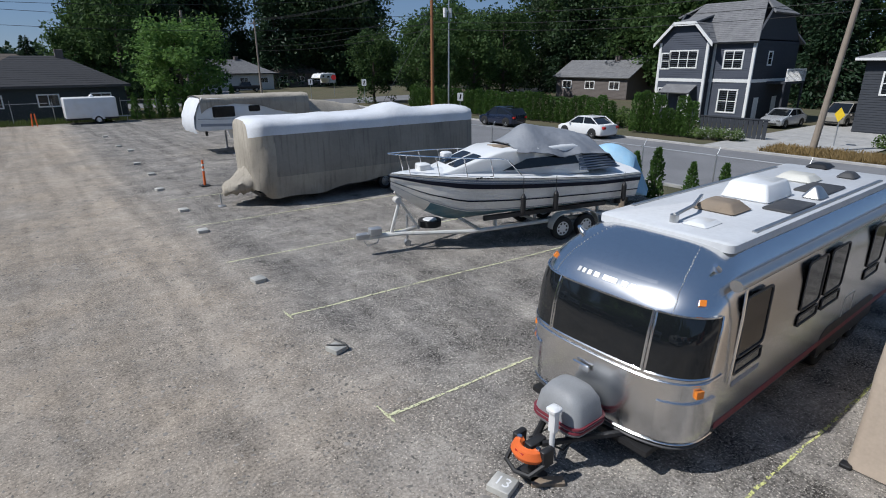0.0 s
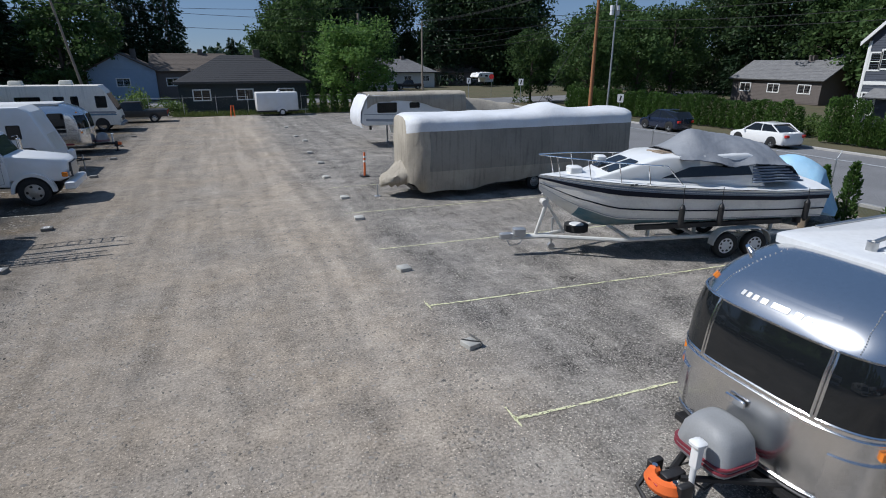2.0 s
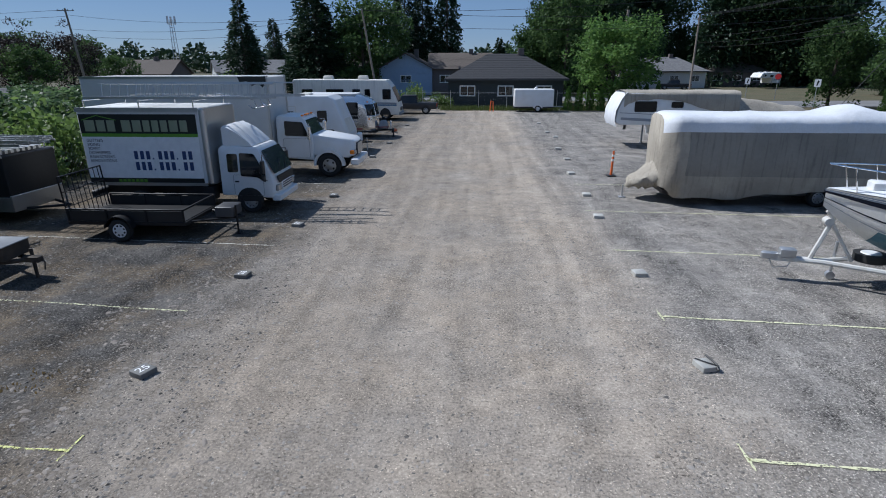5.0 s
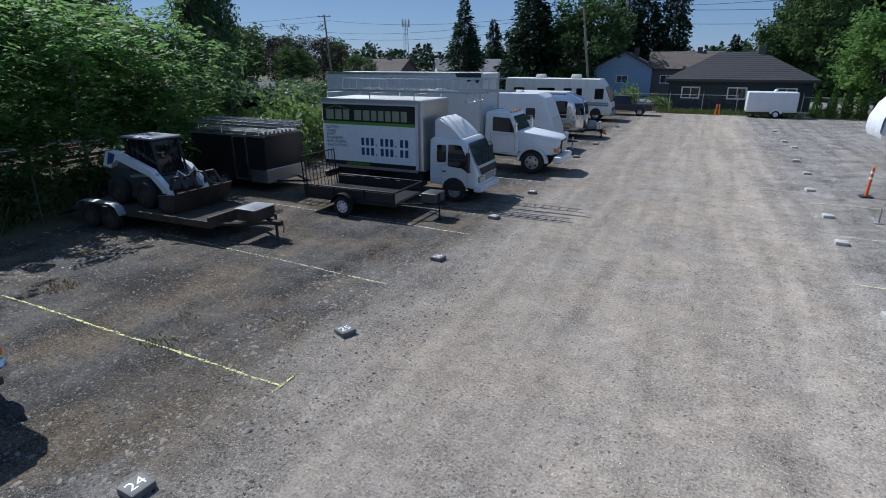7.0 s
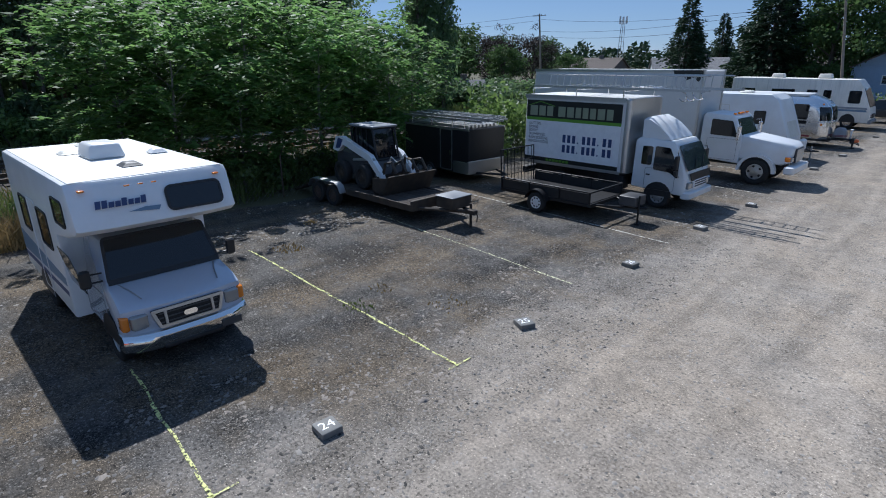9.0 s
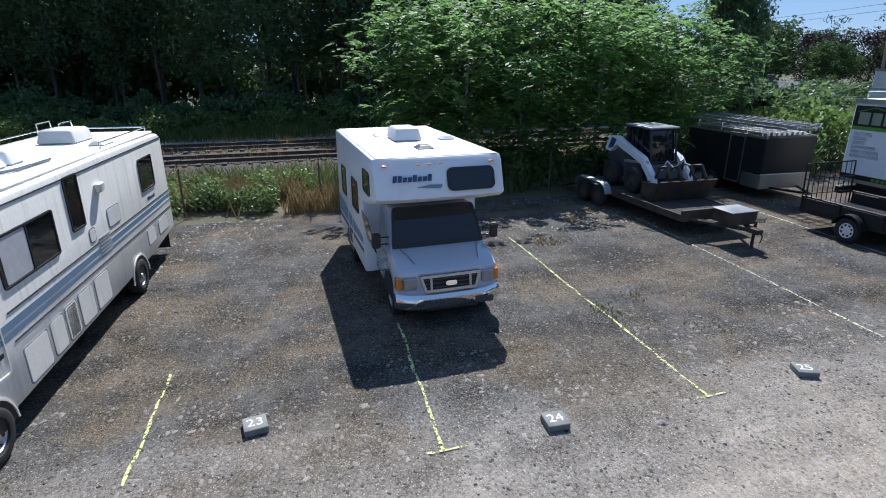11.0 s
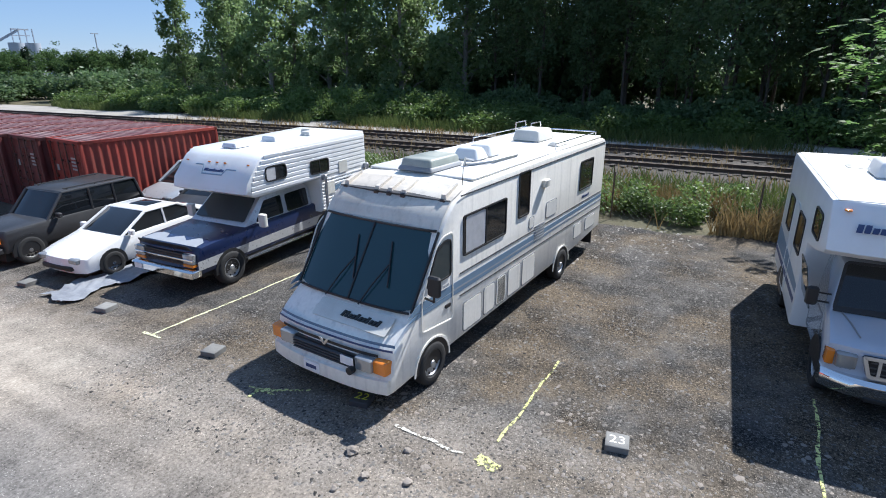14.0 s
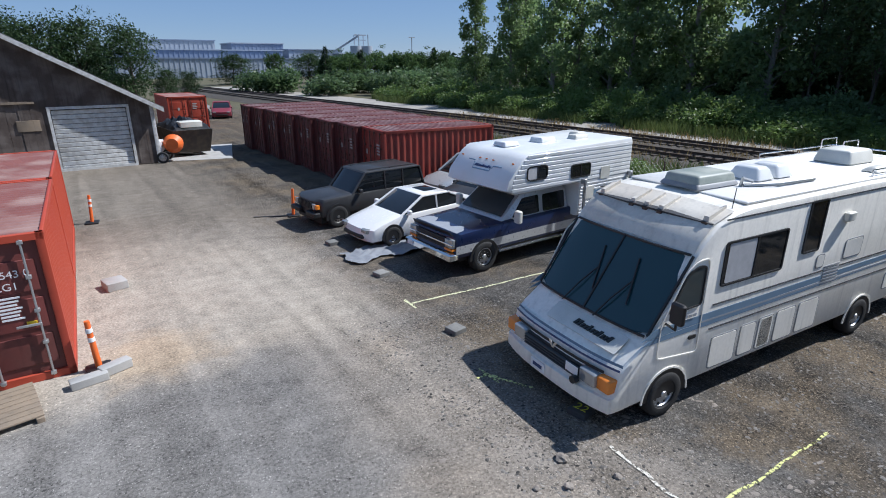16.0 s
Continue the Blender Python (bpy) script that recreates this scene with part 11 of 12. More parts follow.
def grow(name, h, limbs, trunk_r, material, bark, label, category, kind="round", leaves=4200, size=0.3, spread=2.6, base=0.22, clump=0.55, seed=1, lean=0.0, fronds=0.0, wood=True):
    """A tree: tapered trunk with limbs, and a crown of leaf clumps round the limbs' ends."""
    rr = np.random.RandomState(seed)
    th = thing(name, 0, 0, 0, label, category)
    b = B()
    pts = [Vector((lean * t * t + 0.10 * math.sin(t * 5 + seed), 0.10 * math.sin(t * 4 + 2 * seed), h * t)) for t in np.linspace(0, 0.93, 8)]
    pts[0] = Vector((0, 0, -0.15))
    rad = [trunk_r * (1 - 0.85 * t) + 0.015 for t in np.linspace(0, 1, 8)]
    rings = []
    for p, r_ in zip(pts, rad):
        rings.append([p + Vector((math.cos(a), math.sin(a), 0)) * r_ for a in [2 * math.pi * k / 7 for k in range(7)]])
    loft(b, rings)
    cents, wts = [], []
    for k in range(limbs):
        t = base + (0.95 - base) * (k + rr.uniform(0, 0.8)) / limbs
        p0 = Vector(pts[0]).lerp(pts[-1], t / 0.93 if t < 0.93 else 1)
        a = k * 2.399 + rr.uniform(-0.5, 0.5)
        f = (t - base) / (1 - base)
        if kind == "column":
            reach = spread * (0.55 + 0.45 * math.sin(math.pi * min(1, f + 0.15))) * rr.uniform(0.8, 1.1)
            rise = reach * 1.3
        elif kind == "cone":
            reach = spread * (1.05 - 0.85 * f) * rr.uniform(0.6, 1.15)
            rise = reach * rr.uniform(0.3, 0.7)
        elif kind == "vase":
            reach = spread * (0.55 + 0.6 * f) * rr.uniform(0.7, 1.15)
            rise = reach * 0.55
        else:
            reach = spread * (math.sin(math.pi * (0.18 + 0.74 * f)) ** 0.8) * rr.uniform(0.75, 1.15)
            rise = reach * rr.uniform(0.15, 0.65)
        p1 = p0 + Vector((math.cos(a) * reach, math.sin(a) * reach, rise))
        p1.z = min(p1.z, h * 0.99)
        mid = p0.lerp(p1, 0.5) + Vector((0, 0, 0.12 * reach))
        if wood:
            r0 = trunk_r * 0.36 * (1 - 0.6 * f)
            for q0, q1, ra, rb in ((p0, mid, r0, r0 * 0.65), (mid, p1, r0 * 0.65, r0 * 0.2)):
                cyl(b, q0, q1, ra, rb, 5, False)
        for q, wgt in ((mid, 0.7), (p1, 1.2), (p0.lerp(p1, 0.78), 1.0)):
            cents.append(q)
            wts.append(wgt)
        for j in range(2):
            q = p1 + Vector(rr.normal(size=3) * clump * 0.9)
            cents.append(q)
            wts.append(0.8)
    cents.append(Vector(pts[-1]) + Vector((0, 0, 0.05 * h)))
    wts.append(1.0)
    part("trunk", b, bark, th, smooth=50)
    C = np.array([list(q) for q in cents])
    W = np.array(wts) / sum(wts)
    idx = rr.choice(len(C), leaves, p=W)
    sc = clump * rr.uniform(0.7, 1.25, len(C))[idx][:, None]
    off = rr.normal(size=(leaves, 3))
    off /= (np.linalg.norm(off, axis=1)[:, None] + 1e-9)
    off *= rr.uniform(0.25, 1.0, leaves)[:, None] ** 0.5
    c = C[idx] + off * sc * np.array([1.15, 1.15, 0.75])
    c[:, 2] = np.maximum(c[:, 2], 0.15)
    v, f = frond_quads(c, fronds, size, rr) if fronds else leaf_quads(c, size, 0.4, None, 0.6, rr)
    arr_mesh("crown", v, f, material, th)
    return th


def conifer(name, h, r, material, label, leaves=5200, size=0.34, seed=1, skirt=0.08, power=0.85, bark="bark"):
    rr = np.random.RandomState(seed)
    th = thing(name, 0, 0, 0, label, "tree")
    b = B()
    cyl(b, (0, 0, -0.15), (0, 0, h * 0.97), 0.035 * h * 0.55, 0.02, 8)
    tiers = max(10, int(h / 0.55))
    pts, dr = [], []
    per = leaves // tiers
    for k in range(tiers):
        f = k / tiers
        z = h * (skirt + (1 - skirt) * f)
        R = r * (1 - f) ** power * rr.uniform(0.8, 1.12) + 0.12
        nb = max(5, int(9 * (1 - f) + 4))
        m = max(20, int(per * (1.7 * (1 - f) + 0.25)))
        ba = rr.uniform(0, 2 * math.pi, nb)
        bl = rr.uniform(0.72, 1.1, nb)
        i = rr.randint(0, nb, m)
        q = rr.uniform(0.12, 1.0, m) ** 0.75
        a = ba[i] + rr.normal(size=m) * 0.16
        rad = R * bl[i] * q
        zz = z - 0.30 * rad + 0.10 * rad * rad / max(R, 0.3) + rr.normal(size=m) * (0.20 + 0.06 * R)
        pts.append(np.stack([rad * np.cos(a), rad * np.sin(a), zz], 1))
        dr.append(np.stack([np.cos(a), np.sin(a), -0.35 + 0 * a], 1))
        for j in range(nb):
            if R > 0.5:
                e = Vector((R * bl[j] * 0.9 * math.cos(ba[j]), R * bl[j] * 0.9 * math.sin(ba[j]), z - 0.22 * R))
                cyl(b, (0, 0, z), e, 0.03 + 0.006 * R, 0.008, 4, False)
    part("trunk", b, bark, th, smooth=50)
    c = np.concatenate(pts)
    c[:, 2] = np.maximum(c[:, 2], 0.1)
    v, f = leaf_quads(c, size, 0.2, np.concatenate(dr), 0.42, rr)
    arr_mesh("crown", v, f, material, th)
    return th


def mound(name, w, d, h, material, label, leaves=1500, size=0.16, seed=1, category="bush", lumps=9):
    """A bush: stems and lumpy leaf masses, open at the edge."""
    rr = np.random.RandomState(seed)
    th = thing(name, 0, 0, 0, label, category)
    C, S = [], []
    for k in range(lumps):
        a = rr.uniform(0, 2 * math.pi)
        q = rr.uniform(0, 1) ** 0.6
        C.append((w * 0.40 * q * math.cos(a), d * 0.40 * q * math.sin(a), h * rr.uniform(0.30, 0.68) * (1 - 0.35 * q)))
        S.append(rr.uniform(0.7, 1.2) * min(w, d) * 0.24)
    C, S = np.array(C), np.array(S)
    b = B()
    for c_ in C:
        cyl(b, (c_[0] * 0.3, c_[1] * 0.3, -0.05), tuple(c_), 0.03, 0.008, 4, False)
    tagged(part("stem_clump", b, "bark", th), kind="stuff")
    i = rr.randint(0, lumps, leaves)
    off = rr.normal(size=(leaves, 3))
    off /= np.linalg.norm(off, axis=1)[:, None]
    off *= rr.uniform(0.5, 1.12, leaves)[:, None] * S[i][:, None]
    c = C[i] + off * np.array([1, 1, 0.85 * h / max(0.5, min(w, d)) + 0.35])
    c[:, 2] = np.clip(c[:, 2], 0.03, h * 1.1)
    v, f = leaf_quads(c, size, 0.35, None, 0.62, rr)
    arr_mesh("foliage", v, f, material, th)
    return th


def cedar_column(h, r, label, seed=1, leaves=1500, size=0.12, material="leaf_cedar", name="cedar_shrub", power=0.62):
    rr = np.random.RandomState(seed)
    th = thing(name, 0, 0, 0, label, "shrub", "cedar shrubs")
    b = B()
    cyl(b, (0, 0, -0.05), (0, 0, h * 0.9), 0.04, 0.01, 6)
    part("stem", b, "bark", th)
    z = rr.uniform(0.02, 1, leaves) ** 1.15
    a = rr.uniform(0, 2 * math.pi, leaves)
    prof = np.minimum(1, (1 - z) ** power * 1.18) * (0.82 + 0.18 * np.sin(a * 3 + z * 9 + seed)) * (0.8 + 0.2 * np.minimum(1, z * 6))
    q = rr.uniform(0.55, 1.03, leaves) * prof * r
    c = np.stack([q * np.cos(a), q * np.sin(a), z * h], 1)
    dr = np.stack([np.cos(a) * 0.5, np.sin(a) * 0.5, 0.9 + 0 * a], 1)
    v, f = leaf_quads(c, size, 0.1, dr, 0.5, rr)
    arr_mesh("foliage", v, f, material, th)
    return th


FIRST = {}


def plant(key, maker, x, y, s=1.0, rz=0.0, sz=None, label="", z=0.0):
    """Puts a plant in place: the first of a kind is built, the others are copies that share its meshes."""
    m = pose(x, y, z, 0, 0, rz) @ Matrix.Diagonal((s, s, sz or s, 1))
    if key not in FIRST:
        FIRST[key] = maker()
        ob = FIRST[key]
        ob.matrix_basis = m
    else:
        ob = copy_thing(FIRST[key], pose(0, 0, 0))
        ob.matrix_basis = m
    if label:
        tagged(ob, label)
    return ob


def alder(seed):
    return lambda: grow("tree", 14.0, 24, 0.13, "leaf_forest", "bark", "tall slender alder in the dark wood", "tree", "column", 4600, 0.32, 2.0, 0.20, 1.05, seed)


def cottonwood(seed):
    return lambda: grow("tree", 13.0, 22, 0.24, "leaf_alder", "palebark", "cottonwood with shimmering mid-green leaves", "tree", "cone", 7800, 0.34, 2.9, 0.06, 0.80, seed)


def locust(seed):
    return lambda: grow("young_tree", 6.2, 17, 0.075, "leaf_bright", "palebark", "young bright green locust tree by the tracks", "tree", "vase", 560, 0.29, 2.2, 0.22, 0.72, seed, fronds=0.62)


def broadleaf(seed):
    return lambda: grow("tree", 9.0, 24, 0.22, "leaf_mid", "bark", "dense round-crowned broadleaf tree", "tree", "round", 6000, 0.40, 3.6, 0.12, 0.92, seed)


def fir(seed):
    return lambda: conifer("fir_tree", 16.0, 4.3, "leaf_fir", "tall dark green conifer tree", 8000, 0.50, seed, 0.06, 0.78)


rw = np.random.RandomState(5)
# the wood beyond the railway: alders at the back, mixed edge in front
for row, (off, n, keys) in enumerate(((-46.0, 26, 3), (-51.5, 26, 3), (-59.0, 24, 3))):
    for k in range(n):
        y = -34 + (67 + 6 * row) * (k + rw.uniform(-0.35, 0.35)) / n
        if row == 0 and -30 < y < -6 and rw.uniform() < 0.2:
            continue
        sd = rw.randint(0, keys)
        if y < -25:
            continue
        x = off + rw.uniform(-1.8, 1.8) - max(0, (y - 20) * 0.10) - 7.0 * min(1.0, max(0.0, (-2 - y) / 9.0))
        s = rw.uniform(0.70, 1.0) if row == 0 else rw.uniform(0.95, 1.35)
        plant(("alder", sd), alder(20 + sd), x, y, s, rw.uniform(0, 360), s * rw.uniform(1.0, 1.25))
# lit cottonwoods at the wood's open end
for x, y, s in ((-43.5, -63.5, 0.95), (-47, -57, 1.1), (-40.6, -52.5, 0.95), (-41.2, -45.5, 1.1), (-43.5, -39, 1.15), (-40.9, -34.2, 0.9), (-42.5, -28.5, 1.15), (-44.5, -22, 1.2), (-53, -62, 1.1), (-41, -50, 0.5), (-46, -46, 1.1), (-49, -38, 1.3), (-48, -30, 1.3)):
    sd = int(abs(x * 7 + y)) % 3
    plant(("cotton", sd), cottonwood(40 + sd), x - 9.0, y - 3.0, s, rw.uniform(0, 360), s * 1.25)
# young locusts behind the lot on the rail side
for x, y, s in ((-21.9, 5.4, 1.0), (-23.2, 7.4, 1.15), (-20.8, 7.0, 0.9), (-21.8, 10.2, 1.1), (-24.0, 12.6, 1.15), (-20.9, 13.0, 0.95), (-22.4, 15.8, 1.05), (-24.4, 18.2, 1.1), (-20.6, 16.6, 0.8), (-20.2, 9.0, 0.7), (-23.4, 20.6, 0.9)):
    sd = int(abs(x * 13 + y * 5)) % 4
    plant(("locust", sd), locust(60 + sd), x, y, s, rw.uniform(0, 360))
# brambles and bushes along the lot edge, the bank and the hedge line
for k in range(46):
    y = -20 + 62 * k / 46 + rw.uniform(-0.8, 0.8)
    if 1.0 < y < 3.6 and rw.uniform() < 0.7:
        continue
    sd = rw.randint(0, 4)
    s = rw.uniform(0.45, 0.85) if y < 3 else rw.uniform(0.7, 1.15)
    plant(("bramble", sd), (lambda sd=sd: mound("bramble_bush", 3.0, 2.6, 1.7, "leaf_bramble", "low tangled green bramble bush", 1700, 0.17, 80 + sd)), -20.0 - rw.uniform(0, 2.6), y, s, rw.uniform(0, 360))
for k in range(46):
    y = -72 + 110 * k / 46 + rw.uniform(-0.9, 0.9)
    sd = rw.randint(0, 4)
    plant(("bramble", sd), (lambda sd=sd: mound("bramble_bush", 3.0, 2.6, 1.7, "leaf_bramble", "low tangled green bramble bush", 1700, 0.17, 80 + sd)), -39.6 - rw.uniform(0, 2.2), y, rw.uniform(1.0, 1.9), rw.uniform(0, 360), rw.uniform(0.9, 1.6))
for k in range(34):
    y = -66 + 52 * k / 34 + rw.uniform(-0.9, 0.9)
    plant(("bramble", rw.randint(0, 4)), None, -42.4 - rw.uniform(0, 3.0), y, rw.uniform(1.3, 2.1), rw.uniform(0, 360), rw.uniform(1.3, 2.2))
for x, y, s, sz in ((-19.6, 24.2, 1.9, 2.4), (-21.5, 28.0, 1.7, 2.2), (-20.0, 32.5, 1.6, 2.0), (-22.5, 37.0, 1.8, 2.0), (-20.8, 43, 1.7, 1.8), (-24, 48, 2.0, 2.2), (-18.9, 20.9, 1.2, 1.5), (-26, 55, 2.2, 2.6), (-17.5, 64, 1.6, 1.8), (-14.0, 64.5, 1.3, 1.9), (-10.5, 64, 1.2, 1.6), (-7.5, 63.5, 1.2, 1.9), (-4.0, 63.2, 1.0, 1.2)):
    plant(("bramble", 1), None, x, y, s, rw.uniform(0, 360), sz, "large leafy green bush")
for k in range(44):
    y = -36 + 72 * k / 44 + rw.uniform(-0.8, 0.8)
    sd = k % 3
    plant(("under", sd), (lambda sd=sd: mound("forest_bush", 3.4, 3.0, 2.6, "leaf_forest", "dark leafy undergrowth at the wood's edge", 1900, 0.24, 170 + sd)), -43.4 - rw.uniform(0, 3.4) - max(0, (y - 20) * 0.10), y, rw.uniform(0.9, 1.5), rw.uniform(0, 360), rw.uniform(0.9, 1.7))
for k in range(16):
    plant(("under", k % 3), None, -57.5 - rw.uniform(0, 4), -58 + k * 3.0 + rw.uniform(-0.8, 0.8), rw.uniform(2.4, 3.0), rw.uniform(0, 360), rw.uniform(3.0, 4.2), "dark leafy growth at the back of the wood")
for k in range(9):
    plant(("bramble", k % 4), None, -18.9 - rw.uniform(0, 0.9), -8.5 + k * 0.95, rw.uniform(0.5, 0.75), rw.uniform(0, 360))
for k in range(26):
    y = -62 + 110 * k / 26 + rw.uniform(-0.8, 0.8)
    if y > 46:
        continue
    plant(("under", k % 3), None, -63.5 - rw.uniform(0, 4), y, rw.uniform(2.2, 3.0), rw.uniform(0, 360), rw.uniform(2.6, 3.6))
# dark columnar poplars and mixed crowns beyond the rails to the north
for x, y, s, sz in ((-40.5, 36.5, 0.8, 1.6), (-42.5, 38.8, 0.85, 1.75), (-38.6, 38.0, 0.7, 1.45)):
    plant(("poplar", 0), lambda: grow("poplar_tree", 13.0, 26, 0.22, "leaf_forest", "bark", "tall dark columnar poplar", "tree", "column", 7000, 0.34, 1.3, 0.05, 0.85, 91), x, y, s, rw.uniform(0, 360), sz)
for x, y, s in ((-62, 84, 0.95), (-68, 82, 0.9), (-74, 86, 1.0)):
    plant(("plum", 0), lambda: grow("plum_tree", 9.0, 24, 0.22, "leaf_purple", "bark", "dark purple-leaved plum tree", "tree", "round", 7000, 0.28, 3.6, 0.12, 1.1, 92), x, y, s, rw.uniform(0, 360))
for x, y, s in ((-60, 62, 1.0), (-70, 70, 1.1), (-80, 76, 1.2), (-88, 80, 0.9), (-54, 66, 0.7), (-95, 72, 1.2), (-48, 74, 0.6), (-66, 94, 0.9), (-80, 98, 1.0)):
    sd = int(abs(x + y)) % 3
    plant(("broad", sd), broadleaf(100 + sd), x, y, s, rw.uniform(0, 360))
for k in range(26):
    az_ = 27 + 24 * (k + rw.uniform(-0.4, 0.4)) / 26
    D = rw.uniform(56, 78)
    plant(("under", k % 3), None, -D * math.sin(radians(az_)), D * math.cos(radians(az_)), rw.uniform(1.4, 2.3), rw.uniform(0, 360), rw.uniform(0.9, 1.5), "leafy hedge growth beyond the rails")
# conifers and crowns behind the end house and the street
for x, y, s, sz in ((-36.5, 88, 0.80, 0.92), (-25.5, 90, 1.15, 1.12), (-27.5, 94, 1.1, 1.1), (-13.4, 107, 0.92, 1.36), (-10.4, 110, 0.9, 1.28), (-5.8, 111, 0.8, 1.55), (-50, 140, 0.9, 0.95), (-60, 150, 0.9, 0.9), (-45, 150, 0.9, 0.9), (3.6, 95, 0.55, 0.55)):
    sd = int(abs(x * 3 + y)) % 3
    plant(("fir", sd), fir(120 + sd), x, y, s * 1.3, rw.uniform(0, 360), sz)
for x, y, s, sz in ((-18.0, 90, 1.3, 1.45), (-15.5, 94, 1.1, 1.4), (10.0, 93, 1.1, 1.3), (13.5, 88, 1.2, 1.6), (8.0, 90, 0.8, 0.95), (-22, 100, 1.0, 1.2)):
    sd = int(abs(x + y)) % 3
    plant(("broad", sd), broadleaf(100 + sd), x, y, s, rw.uniform(0, 360), sz, "tall broadleaf tree behind the houses")
plant(("bigtree", 0), lambda: grow("tree", 9.0, 34, 0.26, "leaf_maple", "bark", "bright green spreading maple at the lot's far corner", "tree", "round", 9500, 0.40, 4.3, 0.10, 0.95, 131), 14.8, 63.5, 0.95)
for k in range(34):
    az_ = -6.8 - 28.7 * (k + rw.uniform(-0.3, 0.3)) / 34
    D = rw.uniform(99, 112) if az_ > -12 else rw.uniform(134, 150)
    x, y = -D * math.sin(radians(az_)), D * math.cos(radians(az_))
    f = D / 105.0
    if -21.6 < az_ < -17.4:
        f *= 0.42
    if az_ < -31.0:
        f *= 0.40
    if k < 2:
        f *= 0.7
    if k % 5 in (1, 3):
        plant(("fir", k % 3), fir(120 + k % 3), x, y, 1.25 * f, rw.uniform(0, 360), rw.uniform(1.1, 1.45) * f)
    else:
        plant(("darkbroad", k % 2), (lambda k=k: grow("tree", 9.0, 30, 0.24, "leaf_dark", "bark", "tall dark broadleaf tree behind the houses", "tree", "round", 8200, 0.30, 2.9, 0.08, 1.15, 210 + k)), x, y, rw.uniform(1.5, 1.8) * f, rw.uniform(0, 360), rw.uniform(1.75, 2.3) * f)
for k in range(24):
    az_ = -35.0 - 37.0 * (k + rw.uniform(-0.3, 0.3)) / 24
    D = rw.uniform(104, 126)
    f = D / 105.0 * (0.40 if az_ > -42 else 0.66 if az_ > -47 else 1.0)
    x, y = -D * math.sin(radians(az_)), D * math.cos(radians(az_))
    if k % 3 == 1:
        plant(("fir", k % 3), None, x, y, 1.2 * f, rw.uniform(0, 360), rw.uniform(1.0, 1.3) * f)
    else:
        plant(("darkbroad", k % 2), None, x, y, rw.uniform(1.5, 1.8) * f, rw.uniform(0, 360), rw.uniform(1.6, 2.1) * f)
for x, y, s, sz in ((42.5, 57.5, 0.85, 1.0), (46, 62, 0.95, 1.15), (51, 58.5, 0.9, 1.05), (54, 66, 1.0, 1.3), (60, 62, 1.0, 1.25), (66, 72, 1.0, 1.3), (72, 74, 1.1, 1.45), (39.8, 66, 0.8, 0.95), (60, 76, 1.2, 1.5), (26, 95, 0.9, 1.2)):
    sd = int(abs(x * 3 + y)) % 3
    plant(("broad", sd), broadleaf(100 + sd), x, y, s, rw.uniform(0, 360), sz, "leafy broadleaf street tree")
for k in range(26):
    x, y = 74 + rw.uniform(0, 34), 68 - 2.6 * k + rw.uniform(-3, 3)
    if rw.uniform() < 0.5:
        plant(("broad", k % 3), broadleaf(100 + k % 3), x, y, rw.uniform(1.2, 1.6), rw.uniform(0, 360), rw.uniform(1.6, 2.0), "tall forest tree behind the houses")
    else:
        plant(("fir", k % 3), fir(120 + k % 3), x, y, rw.uniform(1.0, 1.3), rw.uniform(0, 360), rw.uniform(1.05, 1.3))
# hedges: single clipped cedars, dense
for k in range(34):
    y = 27.5 + k * 0.85
    plant(("hedge", k % 3), (lambda k=k: cedar_column(2.3, 0.66, "dense green cedar of a street hedge", 140 + k, 1900, 0.15, power=0.22)), 38.9 + rw.uniform(-0.12, 0.12), y, rw.uniform(0.92, 1.08), rw.uniform(0, 360), rw.uniform(0.9, 1.1))
for k in range(8):
    plant(("hedge", k % 3), None, 38.3 + rw.uniform(-0.1, 0.1), 20.2 + k * 0.60, 1.0 - 0.03 * k % 0.2, rw.uniform(0, 360), (1.05, 1.2, 0.75, 0.8, 1.2, 1.25, 1.3, 1.25)[k])
# young cedars by the lot's street fence
for k, (x, y, h) in enumerate(((19.3, 11.2, 1.95), (19.8, 10.0, 1.55), (20.1, 8.9, 1.6), (20.1, 7.6, 1.25), (20.1, 6.2, 1.1), (20.1, 4.9, 1.2), (20.1, 3.5, 1.3), (20.1, 12.6, 1.6), (20.1, 16.0, 1.5), (20.1, 24.0, 1.5), (20.1, 27.0, 1.6), (20.1, 30.0, 1.5))):
    plant(("youngcedar", k % 3), (lambda k=k: cedar_column(1.0, 0.22, "small pointed cedar planted along the fence", 150 + k, 1100, 0.075)), x, y, h * 0.92, rw.uniform(0, 360), h)
for k in range(9):
    plant(("youngcedar", k % 3), None, 9.6 + k * 1.15, 60.0, 2.2, rw.uniform(0, 360), 2.4 + 0.3 * (k % 3), "dark cedar shrub by the end fence")
for x, y in ((38.3, 18.3), (38.5, 17.2), (38.2, 19.3)):
    plant(("flower", 0), lambda: mound("flowering_bush", 2.0, 1.6, 1.2, "leaf_bramble", "rounded bush with white blossoms", 1300, 0.12, 160), x, y, 0.9, rw.uniform(0, 360))
    plant(("flowerheads", 0), lambda: mound("white_blossoms", 1.9, 1.5, 1.25, "flower", "white blossom heads on a garden bush", 260, 0.10, 160), x, y, 0.92, rw.uniform(0, 360))
for x, y, s in ((41.8, 9.0, 0.9), (42.6, 7.6, 1.1), (40.2, 22.2, 0.8), (40.4, 25.6, 0.9), (41.4, 28.0, 1.0), (43, 6.0, 1.2)):
    plant(("bramble", 2), None, x, y, s, rw.uniform(0, 360), s * 1.1, "garden shrub in front of the houses")
